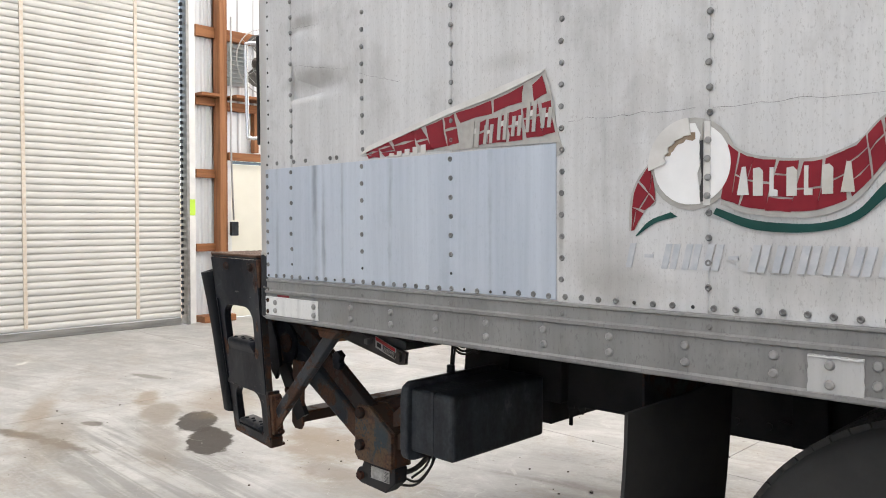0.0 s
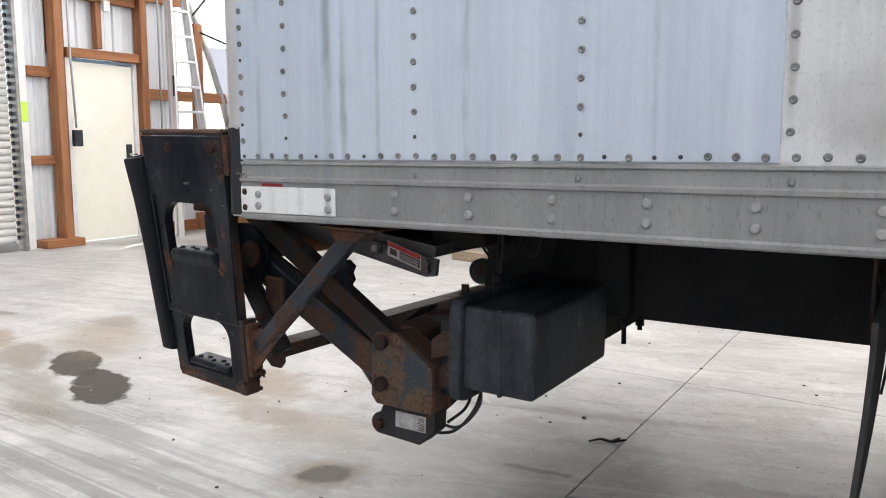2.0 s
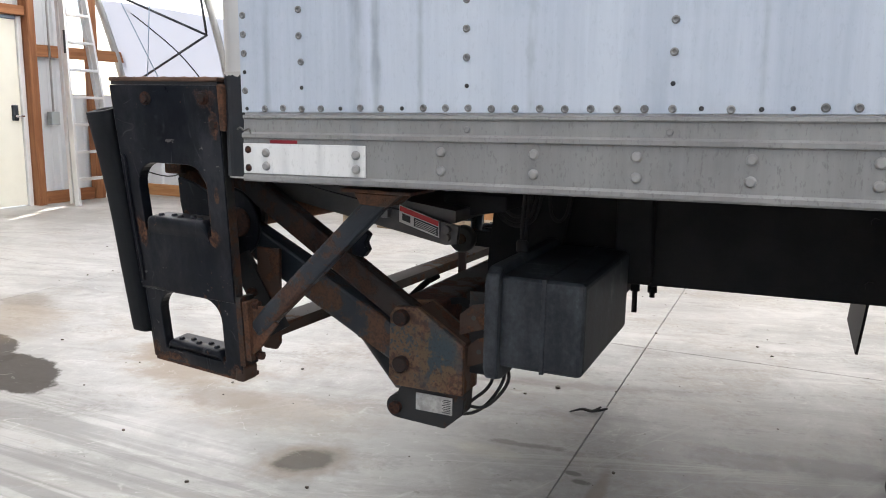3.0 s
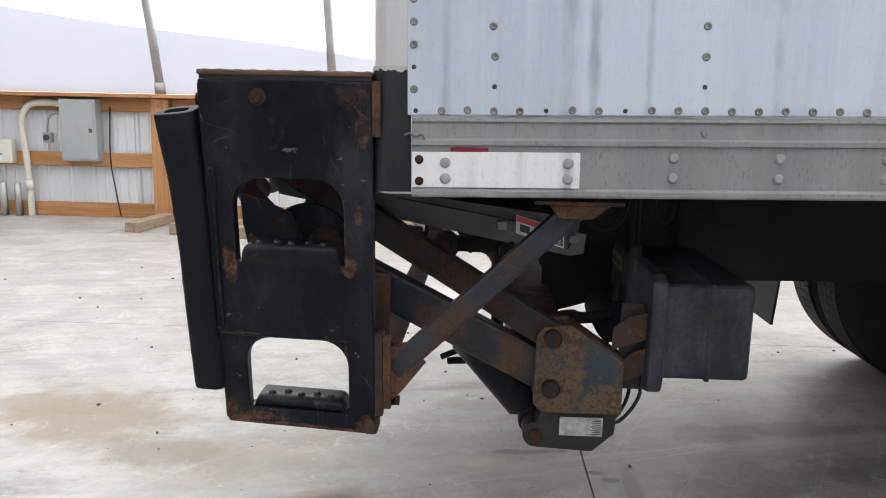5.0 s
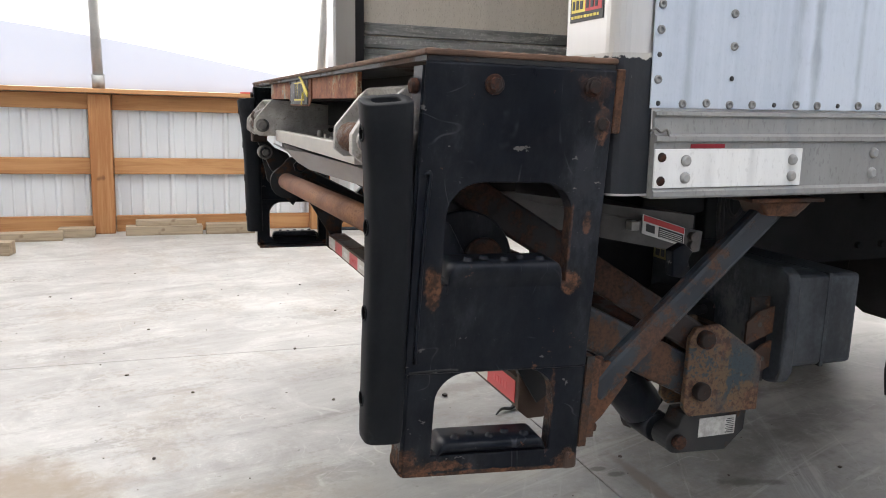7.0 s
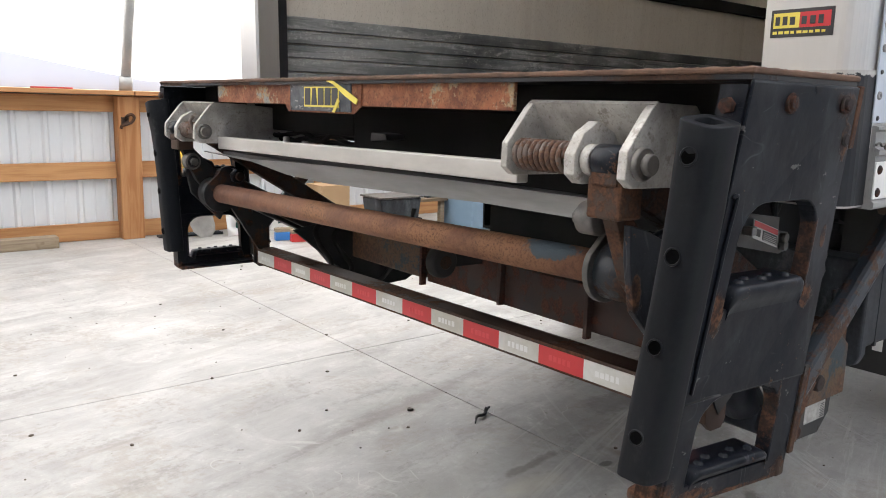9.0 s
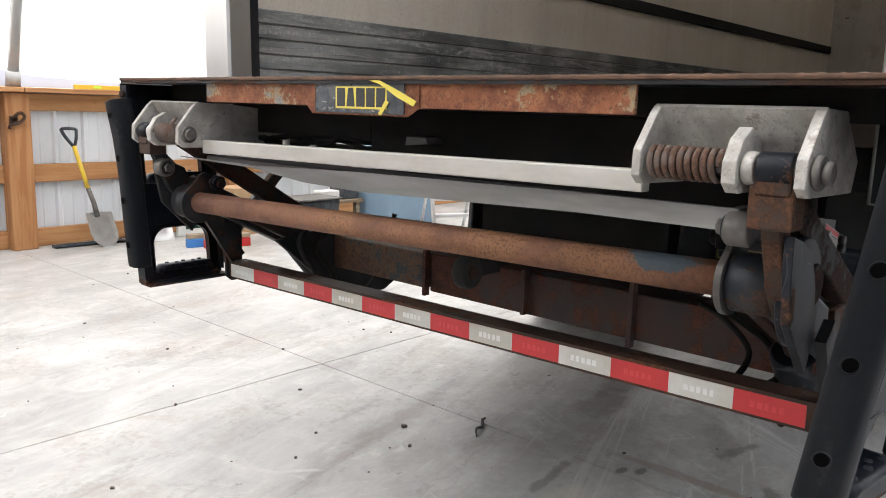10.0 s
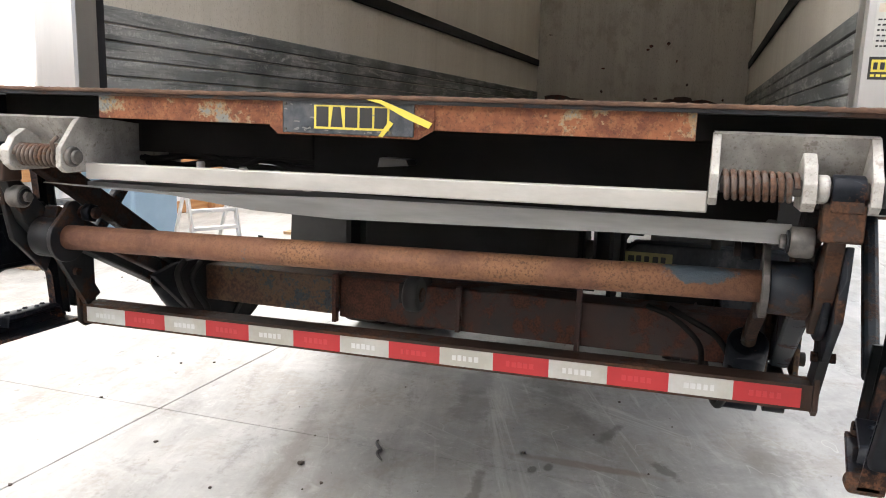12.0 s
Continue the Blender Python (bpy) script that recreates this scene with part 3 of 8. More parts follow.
M = {
    "concrete": make_concrete(),
    "joint": plain("joint_dirt", (0.22, 0.17, 0.12), (0.33, 0.27, 0.2), 6, 0.9),
    # second and third side spots paint the shade above the two dents
    "skin": make_panel("weathered_white_panel", (0.43, 0.432, 0.428), (0.625, 0.627, 0.622), (0.2, 0.19, 0.175), 9.0, 0.5, 0.05, (), 0.34, 230.0, 0.24, ((-0.86, 1.26, 0.14, 0.09, 0.34), (-1.96, 1.845, 0.17, 0.045, 0.55), (-2.05, 2.04, 0.1, 0.03, 0.4), (-1.15, 1.78, 0.09, 0.03, 0.25), (-0.35, 1.25, 0.2, 0.08, 0.3), (-0.972, 1.36, 0.011, 0.17, 0.5), (-0.80, 1.20, 0.16, 0.06, 0.35), (-1.73, 1.75, 0.01, 0.15, 0.25))),
    "patch": make_panel("new_aluminium_sheet", (0.37, 0.415, 0.48), (0.52, 0.57, 0.63), (0.26, 0.3, 0.36), 10.0, 0.42, 0.2, ((-1.977, 0.024, 0.6), (-1.93, 0.014, 0.5), (-1.60, 0.016, 0.6), (-1.83, 0.012, 0.4), (-2.2, 0.014, 0.3), (-1.2, 0.012, 0.35)), 0.16, 160.0, 0.18),
    "rail": make_panel("grey_painted_rail", (0.167, 0.165, 0.161), (0.256, 0.254, 0.248), (0.11, 0.108, 0.105), 7.0, 0.5, 0.1, ((-1.977, 0.03, 0.7), (-2.1, 0.02, 0.35), (-1.55, 0.02, 0.35)), 0.5, 150.0, 0.3),
    "plate": make_panel("white_painted_plate", (0.56, 0.56, 0.545), (0.7, 0.7, 0.685), (0.3, 0.29, 0.275), 9.0, 0.45, 0.0, ((-1.977, 0.02, 0.6), (-2.15, 0.02, 0.3), (-2.06, 0.012, 0.3)), 0.25, 150.0, 0.2),
    "dullplate": make_panel("dull_white_plate", (0.36, 0.36, 0.352), (0.46, 0.46, 0.45), (0.25, 0.245, 0.235), 8.0, 0.5, 0.0, (), 0.2, 150.0, 0.2),
    "rivet": plain("steel_rivet", (0.13, 0.13, 0.127), (0.24, 0.24, 0.235), 30, 0.4, 0.7, 0.05, vary=0.6),
    "railrivet": plain("painted_rivet", (0.2, 0.198, 0.193), (0.28, 0.278, 0.27), 30, 0.4, 0.2, 0.05, vary=0.4),
    "white": plain("white_enamel", (0.6, 0.6, 0.585), (0.74, 0.74, 0.72), 5, 0.4, 0, 0.05),
    "steel": plain("brushed_stainless", (0.45, 0.44, 0.42), (0.58, 0.57, 0.55), 4, 0.35, 0.85, 0.05, stretch=(1, 1, 0.1)),
    "black": make_step_paint(),
    "eaten": make_eaten(),
    "foot": make_foot(),
    "blackrust": rusted("black_paint_rusted", (0.009, 0.010, 0.012), (0.018, 0.018, 0.018), 0.44, 0.5, 9, (0.062, 0.03, 0.017), (0.028, 0.016, 0.011), 0.3),
    "bluerust": rusted("blue_paint_half_rusted", (0.010, 0.014, 0.020), (0.018, 0.025, 0.032), 0.40, 0.42, 10, (0.082, 0.04, 0.022), (0.035, 0.02, 0.014), 0.35),
    "bracepaint": rusted("blue_black_brace_paint", (0.011, 0.015, 0.021), (0.022, 0.031, 0.04), 0.45, 0.42, 15, (0.07, 0.034, 0.02), (0.03, 0.018, 0.014), 0.35),
    "rust": rusted("brown_rust", (0.05, 0.027, 0.018), (0.03, 0.02, 0.015), 0.48, 0.6, 11, (0.1, 0.047, 0.026), (0.045, 0.024, 0.016), 0.3),
    "armrust": rusted("dark_rusted_arm", (0.014, 0.012, 0.012), (0.026, 0.02, 0.018), 0.54, 0.55, 14, (0.054, 0.026, 0.017), (0.02, 0.013, 0.011), 0.25),
    "darkrust": rusted("dark_red_rust", (0.042, 0.02, 0.015), (0.02, 0.018, 0.018), 0.55, 0.6, 8, (0.095, 0.036, 0.022), (0.035, 0.016, 0.012)),
    "tube": make_tube_rust(),
    "flaked": make_flaked(),
    "tread": make_tread(),
    "lozenge": plain("worn_tread_lozenges", (0.1, 0.055, 0.036), (0.25, 0.165, 0.12), 18, 0.6, 0.1, 0.2, 120),
    "under": plain("underbody_black", (0.012, 0.0125, 0.014), (0.029, 0.028, 0.0285), 6, 0.75, 0, 0.1, spec=0.15),
    # black frame paint taken darker to hold the shade behind the fascia
    "shadeblack": plain("shaded_black_frame", (0.006, 0.006, 0.0065), (0.017, 0.0145, 0.014), 7, 0.7, 0, 0.1, spec=0.15),
    "plastic": make_dusty("dusty_black_plastic", (0.009, 0.011, 0.015), (0.052, 0.059, 0.067), (0.17, 0.178, 0.185), 0.6, 0.28),
    "bumper": make_dusty("scuffed_black_rubber", (0.004, 0.005, 0.007), (0.010, 0.011, 0.013), (0.06, 0.06, 0.06), 0.4, 0.14),
    "rubber": plain("rubber", (0.012, 0.012, 0.012), (0.03, 0.029, 0.028), 9, 0.8, 0, 0.15),
    "alu": make_cast(),
    "aludull": plain("dull_aluminium", (0.15, 0.148, 0.143), (0.33, 0.326, 0.318), 11, 0.36, 0.5, 0.15, 70, stretch=(1, 0.12, 1)),
    "castbar": plain("bright_cast_edge", (0.36, 0.342, 0.31), (0.52, 0.5, 0.462), 7, 0.42, 0.25, 0.2, 120, stretch=(1, 0.4, 1)),
    "roofskin": make_fabric("translucent_box_roof", (0.575, 0.557, 0.525), (0.55, 0.53, 0.5)),
    # darker copy of the aluminium, toned for the shade on the platform
    "aludark": plain("shaded_aluminium", (0.06, 0.058, 0.055), (0.13, 0.125, 0.12), 9, 0.55, 0.3, 0.15),
    "springsteel": rusted("rusty_spring_steel", (0.12, 0.088, 0.072), (0.085, 0.062, 0.05), 0.48, 0.6, 45, (0.125, 0.068, 0.044), (0.07, 0.04, 0.029), 0.35),
    "bladegrey": plain("worn_grey_blade", (0.27, 0.26, 0.24), (0.4, 0.385, 0.36), 9, 0.45, 0.2, 0.1),
    "bolt": rusted("rusty_bolt", (0.024, 0.016, 0.014), (0.017, 0.013, 0.012), 0.5, 0.55, 60, (0.06, 0.027, 0.018), (0.025, 0.014, 0.011), 0.15),
    "pin": plain("grey_steel_pin", (0.055, 0.053, 0.05), (0.17, 0.155, 0.14), 26, 0.55, 0.4, 0.2),
    "red": plain("red_reflective_tape", (0.42, 0.022, 0.028), (0.5, 0.03, 0.035), 8, 0.4, 0, 0.03),
    "redprint": plain("red_print", (0.52, 0.04, 0.045), (0.56, 0.05, 0.055), 8, 0.4, 0, 0.03),
    "tape": make_mesh_print(),
    "tapeprint": plain("white_print", (0.67, 0.67, 0.655), (0.6, 0.6, 0.58), 8, 0.4, 0, 0.03),
    "vinylred": plain("crazed_red_vinyl", (0.17, 0.008, 0.016), (0.23, 0.013, 0.023), 14, 0.45, 0, 0.15, 60, spec=0.25),
    "vinylwhite": plain("faded_white_vinyl", (0.62, 0.61, 0.585), (0.5, 0.49, 0.46), 16, 0.5, 0, 0.12),
    "vinylgrey": plain("grey_glue_residue", (0.3, 0.29, 0.27), (0.42, 0.41, 0.38), 30, 0.6, 0, 0.2),
    "vinylgreen": plain("green_vinyl", (0.004, 0.045, 0.038), (0.007, 0.062, 0.052), 8, 0.45, 0, 0.05, spec=0.25),
    "torn": plain("brown_torn_paper", (0.2, 0.13, 0.08), (0.4, 0.33, 0.25), 22, 0.8, 0, 0.3),
    "faded": plain("faded_blue_lettering", (0.37, 0.395, 0.43), (0.5, 0.51, 0.52), 34, 0.6, 0, 0.05),
    "wornlabel": plain("worn_paper_label", (0.16, 0.155, 0.145), (0.47, 0.46, 0.435), 34, 0.6, 0, 0.2, 120),
    "vinylbright": plain("bright_white_vinyl", (0.72, 0.72, 0.71), (0.8, 0.8, 0.79), 12, 0.45, 0, 0.05),
    # dimmed copy of the yellow, for the label in shade under the box
    "shadeyellow": plain("shaded_yellow_label", (0.2, 0.18, 0.07), (0.3, 0.27, 0.11), 30, 0.6, 0, 0.1),
    "yellow": plain("yellow_label", (0.62, 0.5, 0.06), (0.7, 0.58, 0.1), 12, 0.45, 0, 0.05),
    "ink": plain("black_print", (0.015, 0.015, 0.016), (0.03, 0.03, 0.03), 12, 0.5, 0, 0.05),
    "navy": plain("scratched_navy_plate", (0.018, 0.026, 0.038), (0.11, 0.115, 0.12), 34, 0.45, 0.1, 0.2, 200),
    "liner": make_liner(),
    "frontwall": make_panel("grimy_front_wall", (0.29, 0.265, 0.23), (0.4, 0.37, 0.325), (0.13, 0.105, 0.085), 3.0, 0.6, 0.0, (), 0.45, 90.0, 0.3),
    "inner": make_panel("dingy_beige_wall", (0.54, 0.495, 0.425), (0.66, 0.615, 0.54), (0.28, 0.23, 0.18), 3.0, 0.6, 0.0),
    "bedfloor": plain("dark_worn_bed_floor", (0.05, 0.035, 0.028), (0.1, 0.075, 0.055), 5, 0.7, 0, 0.2),
    "fabric": make_fabric("white_tarp", (0.93, 0.917, 0.89), (0.8, 0.78, 0.75)),
    "fabric2": make_fabric("bluish_tarp_shade", (0.39, 0.41, 0.475), (0.38, 0.4, 0.46)),
    "siding": plain("white_ribbed_steel", (0.56, 0.58, 0.6), (0.66, 0.68, 0.7), 3, 0.4, 0.1, 0.05, stretch=(1, 1, 0.2)),
    "slat": plain("galvanised_slat", (0.47, 0.46, 0.435), (0.56, 0.55, 0.525), 4, 0.5, 0.1, 0.06, stretch=(1, 0.3, 1), vary=0.3),
    "band": plain("rust_stained_strip", (0.5, 0.4, 0.3), (0.62, 0.58, 0.52), 25, 0.6, 0, 0.1),
    "wood": make_wood("orange_pine", (0.3, 0.13, 0.05), (0.44, 0.23, 0.1), 2),
    "woodx": make_wood("orange_pine_board", (0.31, 0.14, 0.055), (0.45, 0.24, 0.105), 0),
    "woody": make_wood("red_brown_pine_girt", (0.2, 0.075, 0.03), (0.32, 0.14, 0.06), 1),
    "woodred": make_wood("red_brown_pine", (0.19, 0.072, 0.03), (0.31, 0.14, 0.062), 2),
    "oldwood": make_wood("grey_old_timber", (0.2, 0.15, 0.1), (0.34, 0.27, 0.19), 0),
    "door": plain("cream_painted_steel", (0.72, 0.7, 0.6), (0.78, 0.76, 0.66), 3, 0.4, 0, 0.03),
    "pipe": plain("galvanised_pipe", (0.33, 0.33, 0.32), (0.45, 0.45, 0.44), 6, 0.45, 0.5, 0.08),
    "greybox": plain("grey_enamelled_steel", (0.3, 0.33, 0.33), (0.34, 0.37, 0.37), 3, 0.45, 0, 0.04),
    "beige": plain("beige_plastic", (0.55, 0.53, 0.45), (0.62, 0.6, 0.52), 5, 0.5, 0, 0.03),
    "extred": plain("red_enamel", (0.45, 0.02, 0.02), (0.5, 0.03, 0.03), 5, 0.3, 0, 0.03),
    "ladder": plain("ladder_aluminium", (0.6, 0.6, 0.6), (0.72, 0.72, 0.72), 5, 0.35, 0.6, 0.06),
    "fibre": plain("yellow_shovel_shaft", (0.6, 0.4, 0.03), (0.66, 0.46, 0.05), 5, 0.4, 0, 0.03),
    "green": plain("green_shovel_shaft", (0.02, 0.1, 0.07), (0.03, 0.14, 0.09), 5, 0.4, 0, 0.03),
    "bluebin": plain("blue_grey_plastic", (0.16, 0.24, 0.32), (0.2, 0.29, 0.38), 4, 0.5, 0, 0.03),
    "blue": plain("bright_blue_plastic", (0.03, 0.16, 0.45), (0.04, 0.2, 0.5), 4, 0.5, 0, 0.03),
    "cardboard": plain("brown_cardboard", (0.36, 0.23, 0.12), (0.42, 0.28, 0.16), 4, 0.8, 0, 0.05),
    "cable": plain("dusty_pinkish_cable", (0.05, 0.03, 0.028), (0.11, 0.072, 0.066), 20, 0.7, 0, 0.1),
    "chrome": plain("chrome", (0.7, 0.7, 0.7), (0.78, 0.78, 0.78), 4, 0.15, 1.0, 0.02),
    # near-black for flat discs that paint the dark inside of holes
    "void": plain("hole_shade_black", (0.002, 0.002, 0.002), (0.003, 0.003, 0.003), 5, 0.9, 0, 0.0, spec=0.0),
    "lime": plain("lime_sticker", (0.45, 0.7, 0.05), (0.5, 0.75, 0.08), 4, 0.5, 0, 0.02),
}


# ---- mesh helpers ----
def vfaces(bm, pts, faces):
    vs = [bm.verts.new(p) for p in pts]
    return vs, [bm.faces.new([vs[i] for i in f]) for f in faces]


def box(bm, lo, hi, bevel=0.0, seg=2):
    x0, y0, z0 = lo
    x1, y1, z1 = hi
    vs, fs = vfaces(bm, [(x0, y0, z0), (x1, y0, z0), (x1, y1, z0), (x0, y1, z0), (x0, y0, z1), (x1, y0, z1), (x1, y1, z1), (x0, y1, z1)],
                    [(3, 2, 1, 0), (4, 5, 6, 7), (0, 1, 5, 4), (1, 2, 6, 5), (2, 3, 7, 6), (3, 0, 4, 7)])
    if bevel:
        bmesh.ops.bevel(bm, geom=list({e for f in fs for e in f.edges}), offset=bevel, segments=seg, affect="EDGES", profile=0.5)
    return bm


def prism(bm, pts, axis, a, b, bevel=0.0):
    """A polygon of (u, v) pairs pushed out along an axis from a to b. Axis y takes (x, z), axis x takes (y, z), axis z takes (x, y)."""
    def at(u, v, w):
        return {"x": (w, u, v), "y": (u, w, v), "z": (u, v, w)}[axis]
    k = len(pts)
    vs = [bm.verts.new(at(u, v, a)) for u, v in pts] + [bm.verts.new(at(u, v, b)) for u, v in pts]
    fs = [bm.faces.new(vs[:k]), bm.faces.new(vs[k:][::-1])]
    fs += [bm.faces.new((vs[i], vs[(i + 1) % k], vs[k + (i + 1) % k], vs[k + i])) for i in range(k)]
    bmesh.ops.recalc_face_normals(bm, faces=fs)
    if bevel:
        bmesh.ops.bevel(bm, geom=list({e for f in fs for e in f.edges}), offset=bevel, segments=2, affect="EDGES", profile=0.5)
    return bm


def sweep(bm, pts, r, seg=10, closed=False, cap=True, flat=1.0):
    """A round tube of radius r (or one radius a point) along points."""
    pts = [Vector(p) for p in pts]
    k = len(pts)
    rr = r if isinstance(r, (list, tuple)) else [r] * k
    ref, rings = None, []
    for i, p in enumerate(pts):
        a, b = (pts[i - 1], pts[(i + 1) % k]) if closed else (pts[max(i - 1, 0)], pts[min(i + 1, k - 1)])
        t = (b - a).normalized()
        if ref is None:
            ref = t.orthogonal().normalized()
        ref = (ref - t * ref.dot(t)).normalized()
        s = t.cross(ref)
        rings.append([bm.verts.new(p + rr[i] * (math.cos(2 * math.pi * j / seg) * ref + flat * math.sin(2 * math.pi * j / seg) * s)) for j in range(seg)])
    for i in range(k if closed else k - 1):
        a, b = rings[i], rings[(i + 1) % k]
        for j in range(seg):
            f = bm.faces.new((a[j], a[(j + 1) % seg], b[(j + 1) % seg], b[j]))
            f.smooth = True
    if cap and not closed:
        bm.faces.new(rings[0][::-1])
        bm.faces.new(rings[-1])
    return bm


def rod(bm, p, q, r, seg=16, bevel=0.0):
    if not bevel:
        return sweep(bm, [p, q], r, seg)
    p, q = Vector(p), Vector(q)
    d = (q - p).normalized() * bevel
    return sweep(bm, [p, p + d, q - d, q], [r - bevel, r, r, r - bevel], seg)


def bar(bm, p, q, w, h, up=(0, 0, 1), bevel=0.0):
    """A rectangular bar from p to q, w wide and h high."""
    p, q = Vector(p), Vector(q)
    t = (q - p).normalized()
    s = t.cross(Vector(up)).normalized()
    u = s.cross(t)
    pts = [e + s * a * w / 2 + u * b * h / 2 for e in (p, q) for a, b in ((-1, -1), (1, -1), (1, 1), (-1, 1))]
    vs, fs = vfaces(bm, pts, [(0, 1, 2, 3), (7, 6, 5, 4), (0, 4, 5, 1), (1, 5, 6, 2), (2, 6, 7, 3), (3, 7, 4, 0)])
    bmesh.ops.recalc_face_normals(bm, faces=fs)
    if bevel:
        bmesh.ops.bevel(bm, geom=list({e for f in fs for e in f.edges}), offset=bevel, segments=2, affect="EDGES", profile=0.5)
    return bm


def smooth_path(pts, n=6):
    """Points of a soft curve through the given ones."""
    pts = [Vector(p) for p in pts]
    ext = [2 * pts[0] - pts[1], *pts, 2 * pts[-1] - pts[-2]]
    out = []
    for i in range(1, len(ext) - 2):
        a, b, c, d = ext[i - 1:i + 3]
        for j in range(n):
            t = j / n
            out.append(0.5 * (2 * b + (c - a) * t + (2 * a - 5 * b + 4 * c - d) * t * t + (3 * b - a - 3 * c + d) * t ** 3))
    return out + [pts[-1]]


def new_bm():
    return bmesh.new()


def mesh_of(name, bm, mat):
    me = bpy.data.meshes.new(name)
    bm.to_mesh(me)
    bm.free()
    me.materials.append(mat)
    return me


BASES = {}


def part(name, bm, mat, parent, label="", at=None):
    """One mesh object under a thing or a part. bm: a bmesh, or mesh data to share."""
    me = bm if isinstance(bm, bpy.types.Mesh) else mesh_of(name, bm, M[mat])
    ob = new(name, me)
    ob.parent = parent
    base = Vector(BASES.get(parent.name, (0, 0, 0)))
    ob.matrix_basis = Matrix.Translation(-base) @ (at or Matrix())
    if label:
        tagged(ob, label)
    return ob


def thing(name, base, label, category, group="", kind="", turn=0.0):
    """An empty at a thing's base; its parts are built in the place's own coordinates. turn: lean about the y axis, in degrees."""
    ob = new(name)
    ob.empty_display_size = 0.1
    ob.matrix_basis = pose(*base, 0, turn, 0)
    BASES[ob.name] = base
    return tagged(ob, label, category, group, kind)


def solo(name, bm, mat, label, category, group="", kind=""):
    return tagged(new(name, mesh_of(name, bm, M[mat])), label, category, group, kind)


# ---- the hall: floor, timber walls, arched tarp cover ----
X0, X1, Y0, Y1 = -9.06, 13.0, -7.0, 7.86
ARC_Y, ARC_Z, ARC_R = (Y0 + Y1) / 2, -0.65, 7.67
POSTS = [-7.34, -5.25, -3.555, -1.68, 0.2, 2.1, 4.0, 5.9, 7.8, 9.7, 11.6]


def arch(y, inset=0.0):
    """Height of the cover over y."""
    r = ARC_R - inset
    return ARC_Z + math.sqrt(max(r * r - (y - ARC_Y) ** 2, 0.0))


def ground():
    floor = thing("floor", (0, 0, 0), "pale grey stained concrete slab floor with saw-cut joints", "floor", kind="structure")
    bm = box(new_bm(), (-60, -60, -0.3), (60, 60, -0.012))
    part("slab_bed", bm, "joint", floor, "dirt-filled joint between the slabs")
    xs = [X0 - 0.2, -5.41, -1.752, 1.91, 5.57, 9.23, X1 + 0.2]
    ys = [Y0 - 0.2, -3.25, 0.41, 4.068, Y1 + 0.2]
    for xa, xb in zip(xs, xs[1:]):
        for ya, yb in zip(ys, ys[1:]):
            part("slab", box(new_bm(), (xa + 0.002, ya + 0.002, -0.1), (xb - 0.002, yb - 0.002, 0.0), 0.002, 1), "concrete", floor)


def siding_panel(width, height):
    """One ribbed sheet, its face towards -y, standing on z = 0, from x = 0 to width."""
    bm = new_bm()
    prof = []
    for i in range(4):
        x = i * width / 4
        prof += [(x, 0.0), (x + 0.018, -0.02), (x + 0.042, -0.02), (x + 0.06, 0.0), (x + width / 8 + 0.02, 0.0), (x + width / 8 + 0.03, -0.004), (x + width / 8 + 0.04, 0.0)]
    prof.append((width, 0.0))
    lo = [bm.verts.new((x, y, 0)) for x, y in prof]
    hi = [bm.verts.new((x, y, height)) for x, y in prof]
    lo2 = [bm.verts.new((x, 0.012, 0)) for x in (0, width)]
    hi2 = [bm.verts.new((x, 0.012, height)) for x in (0, width)]
    for i in range(len(prof) - 1):
        bm.faces.new((lo[i], lo[i + 1], hi[i + 1], hi[i]))
    bm.faces.new((lo2[0], hi2[0], hi2[1], lo2[1]))
    bm.faces.new((lo2[0], lo[0], hi[0], hi2[0]))
    bm.faces.new((lo[-1], lo2[1], hi2[1], hi[-1]))
    return bm


def side_wall(name, y, face):
    """Low timber wall under the cover. face: -1 when the hall lies on its -y side."""
    wall = thing(name, (0, y, 0), "low wall of white ribbed steel on orange pine posts and rails", "wall", kind="structure")

    def yy(d):
        return y + face * d
    me = mesh_of("siding_panel", siding_panel(0.93, 1.2), M["siding"])
    n = 0
    x = X0
    while x < X1 - 0.1:
        m = pose(x, y, 0.02) if face < 0 else pose(x + 0.93, y, 0.02, 0, 0, 180)
        part("siding_panel", me, "siding", wall, at=m)
        x += 0.93
    posts = [-8.98] + POSTS
    for i, px in enumerate(posts):
        part("post", box(new_bm(), (px - 0.09, min(yy(0.02), yy(0.16)), 0), (px + 0.09, max(yy(0.02), yy(0.16)), 1.19), 0.006, 1), "wood", wall)
        nx = posts[i + 1] if i + 1 < len(posts) else X1
        for z0, z1 in ((0.0, 0.145), (0.505, 0.648), (1.055, 1.19)):
            if nx - px > 0.3:
                part("rail_board", box(new_bm(), (px + 0.093, min(yy(0.025), yy(0.065)), z0 + 0.003), (nx - 0.093, max(yy(0.025), yy(0.065)), z1), 0.004, 1), "woodx", wall)
    for i in range(6):
        xa = X0 + 0.1 + i * 3.66
        part("cap_board", box(new_bm(), (xa, min(yy(-0.02), yy(0.22)), 1.195), (min(xa + 3.65, X1), max(yy(-0.02), yy(0.22)), 1.232), 0.004, 1), "woodx", wall, "flat pine cap board along the wall's top")
    return wall


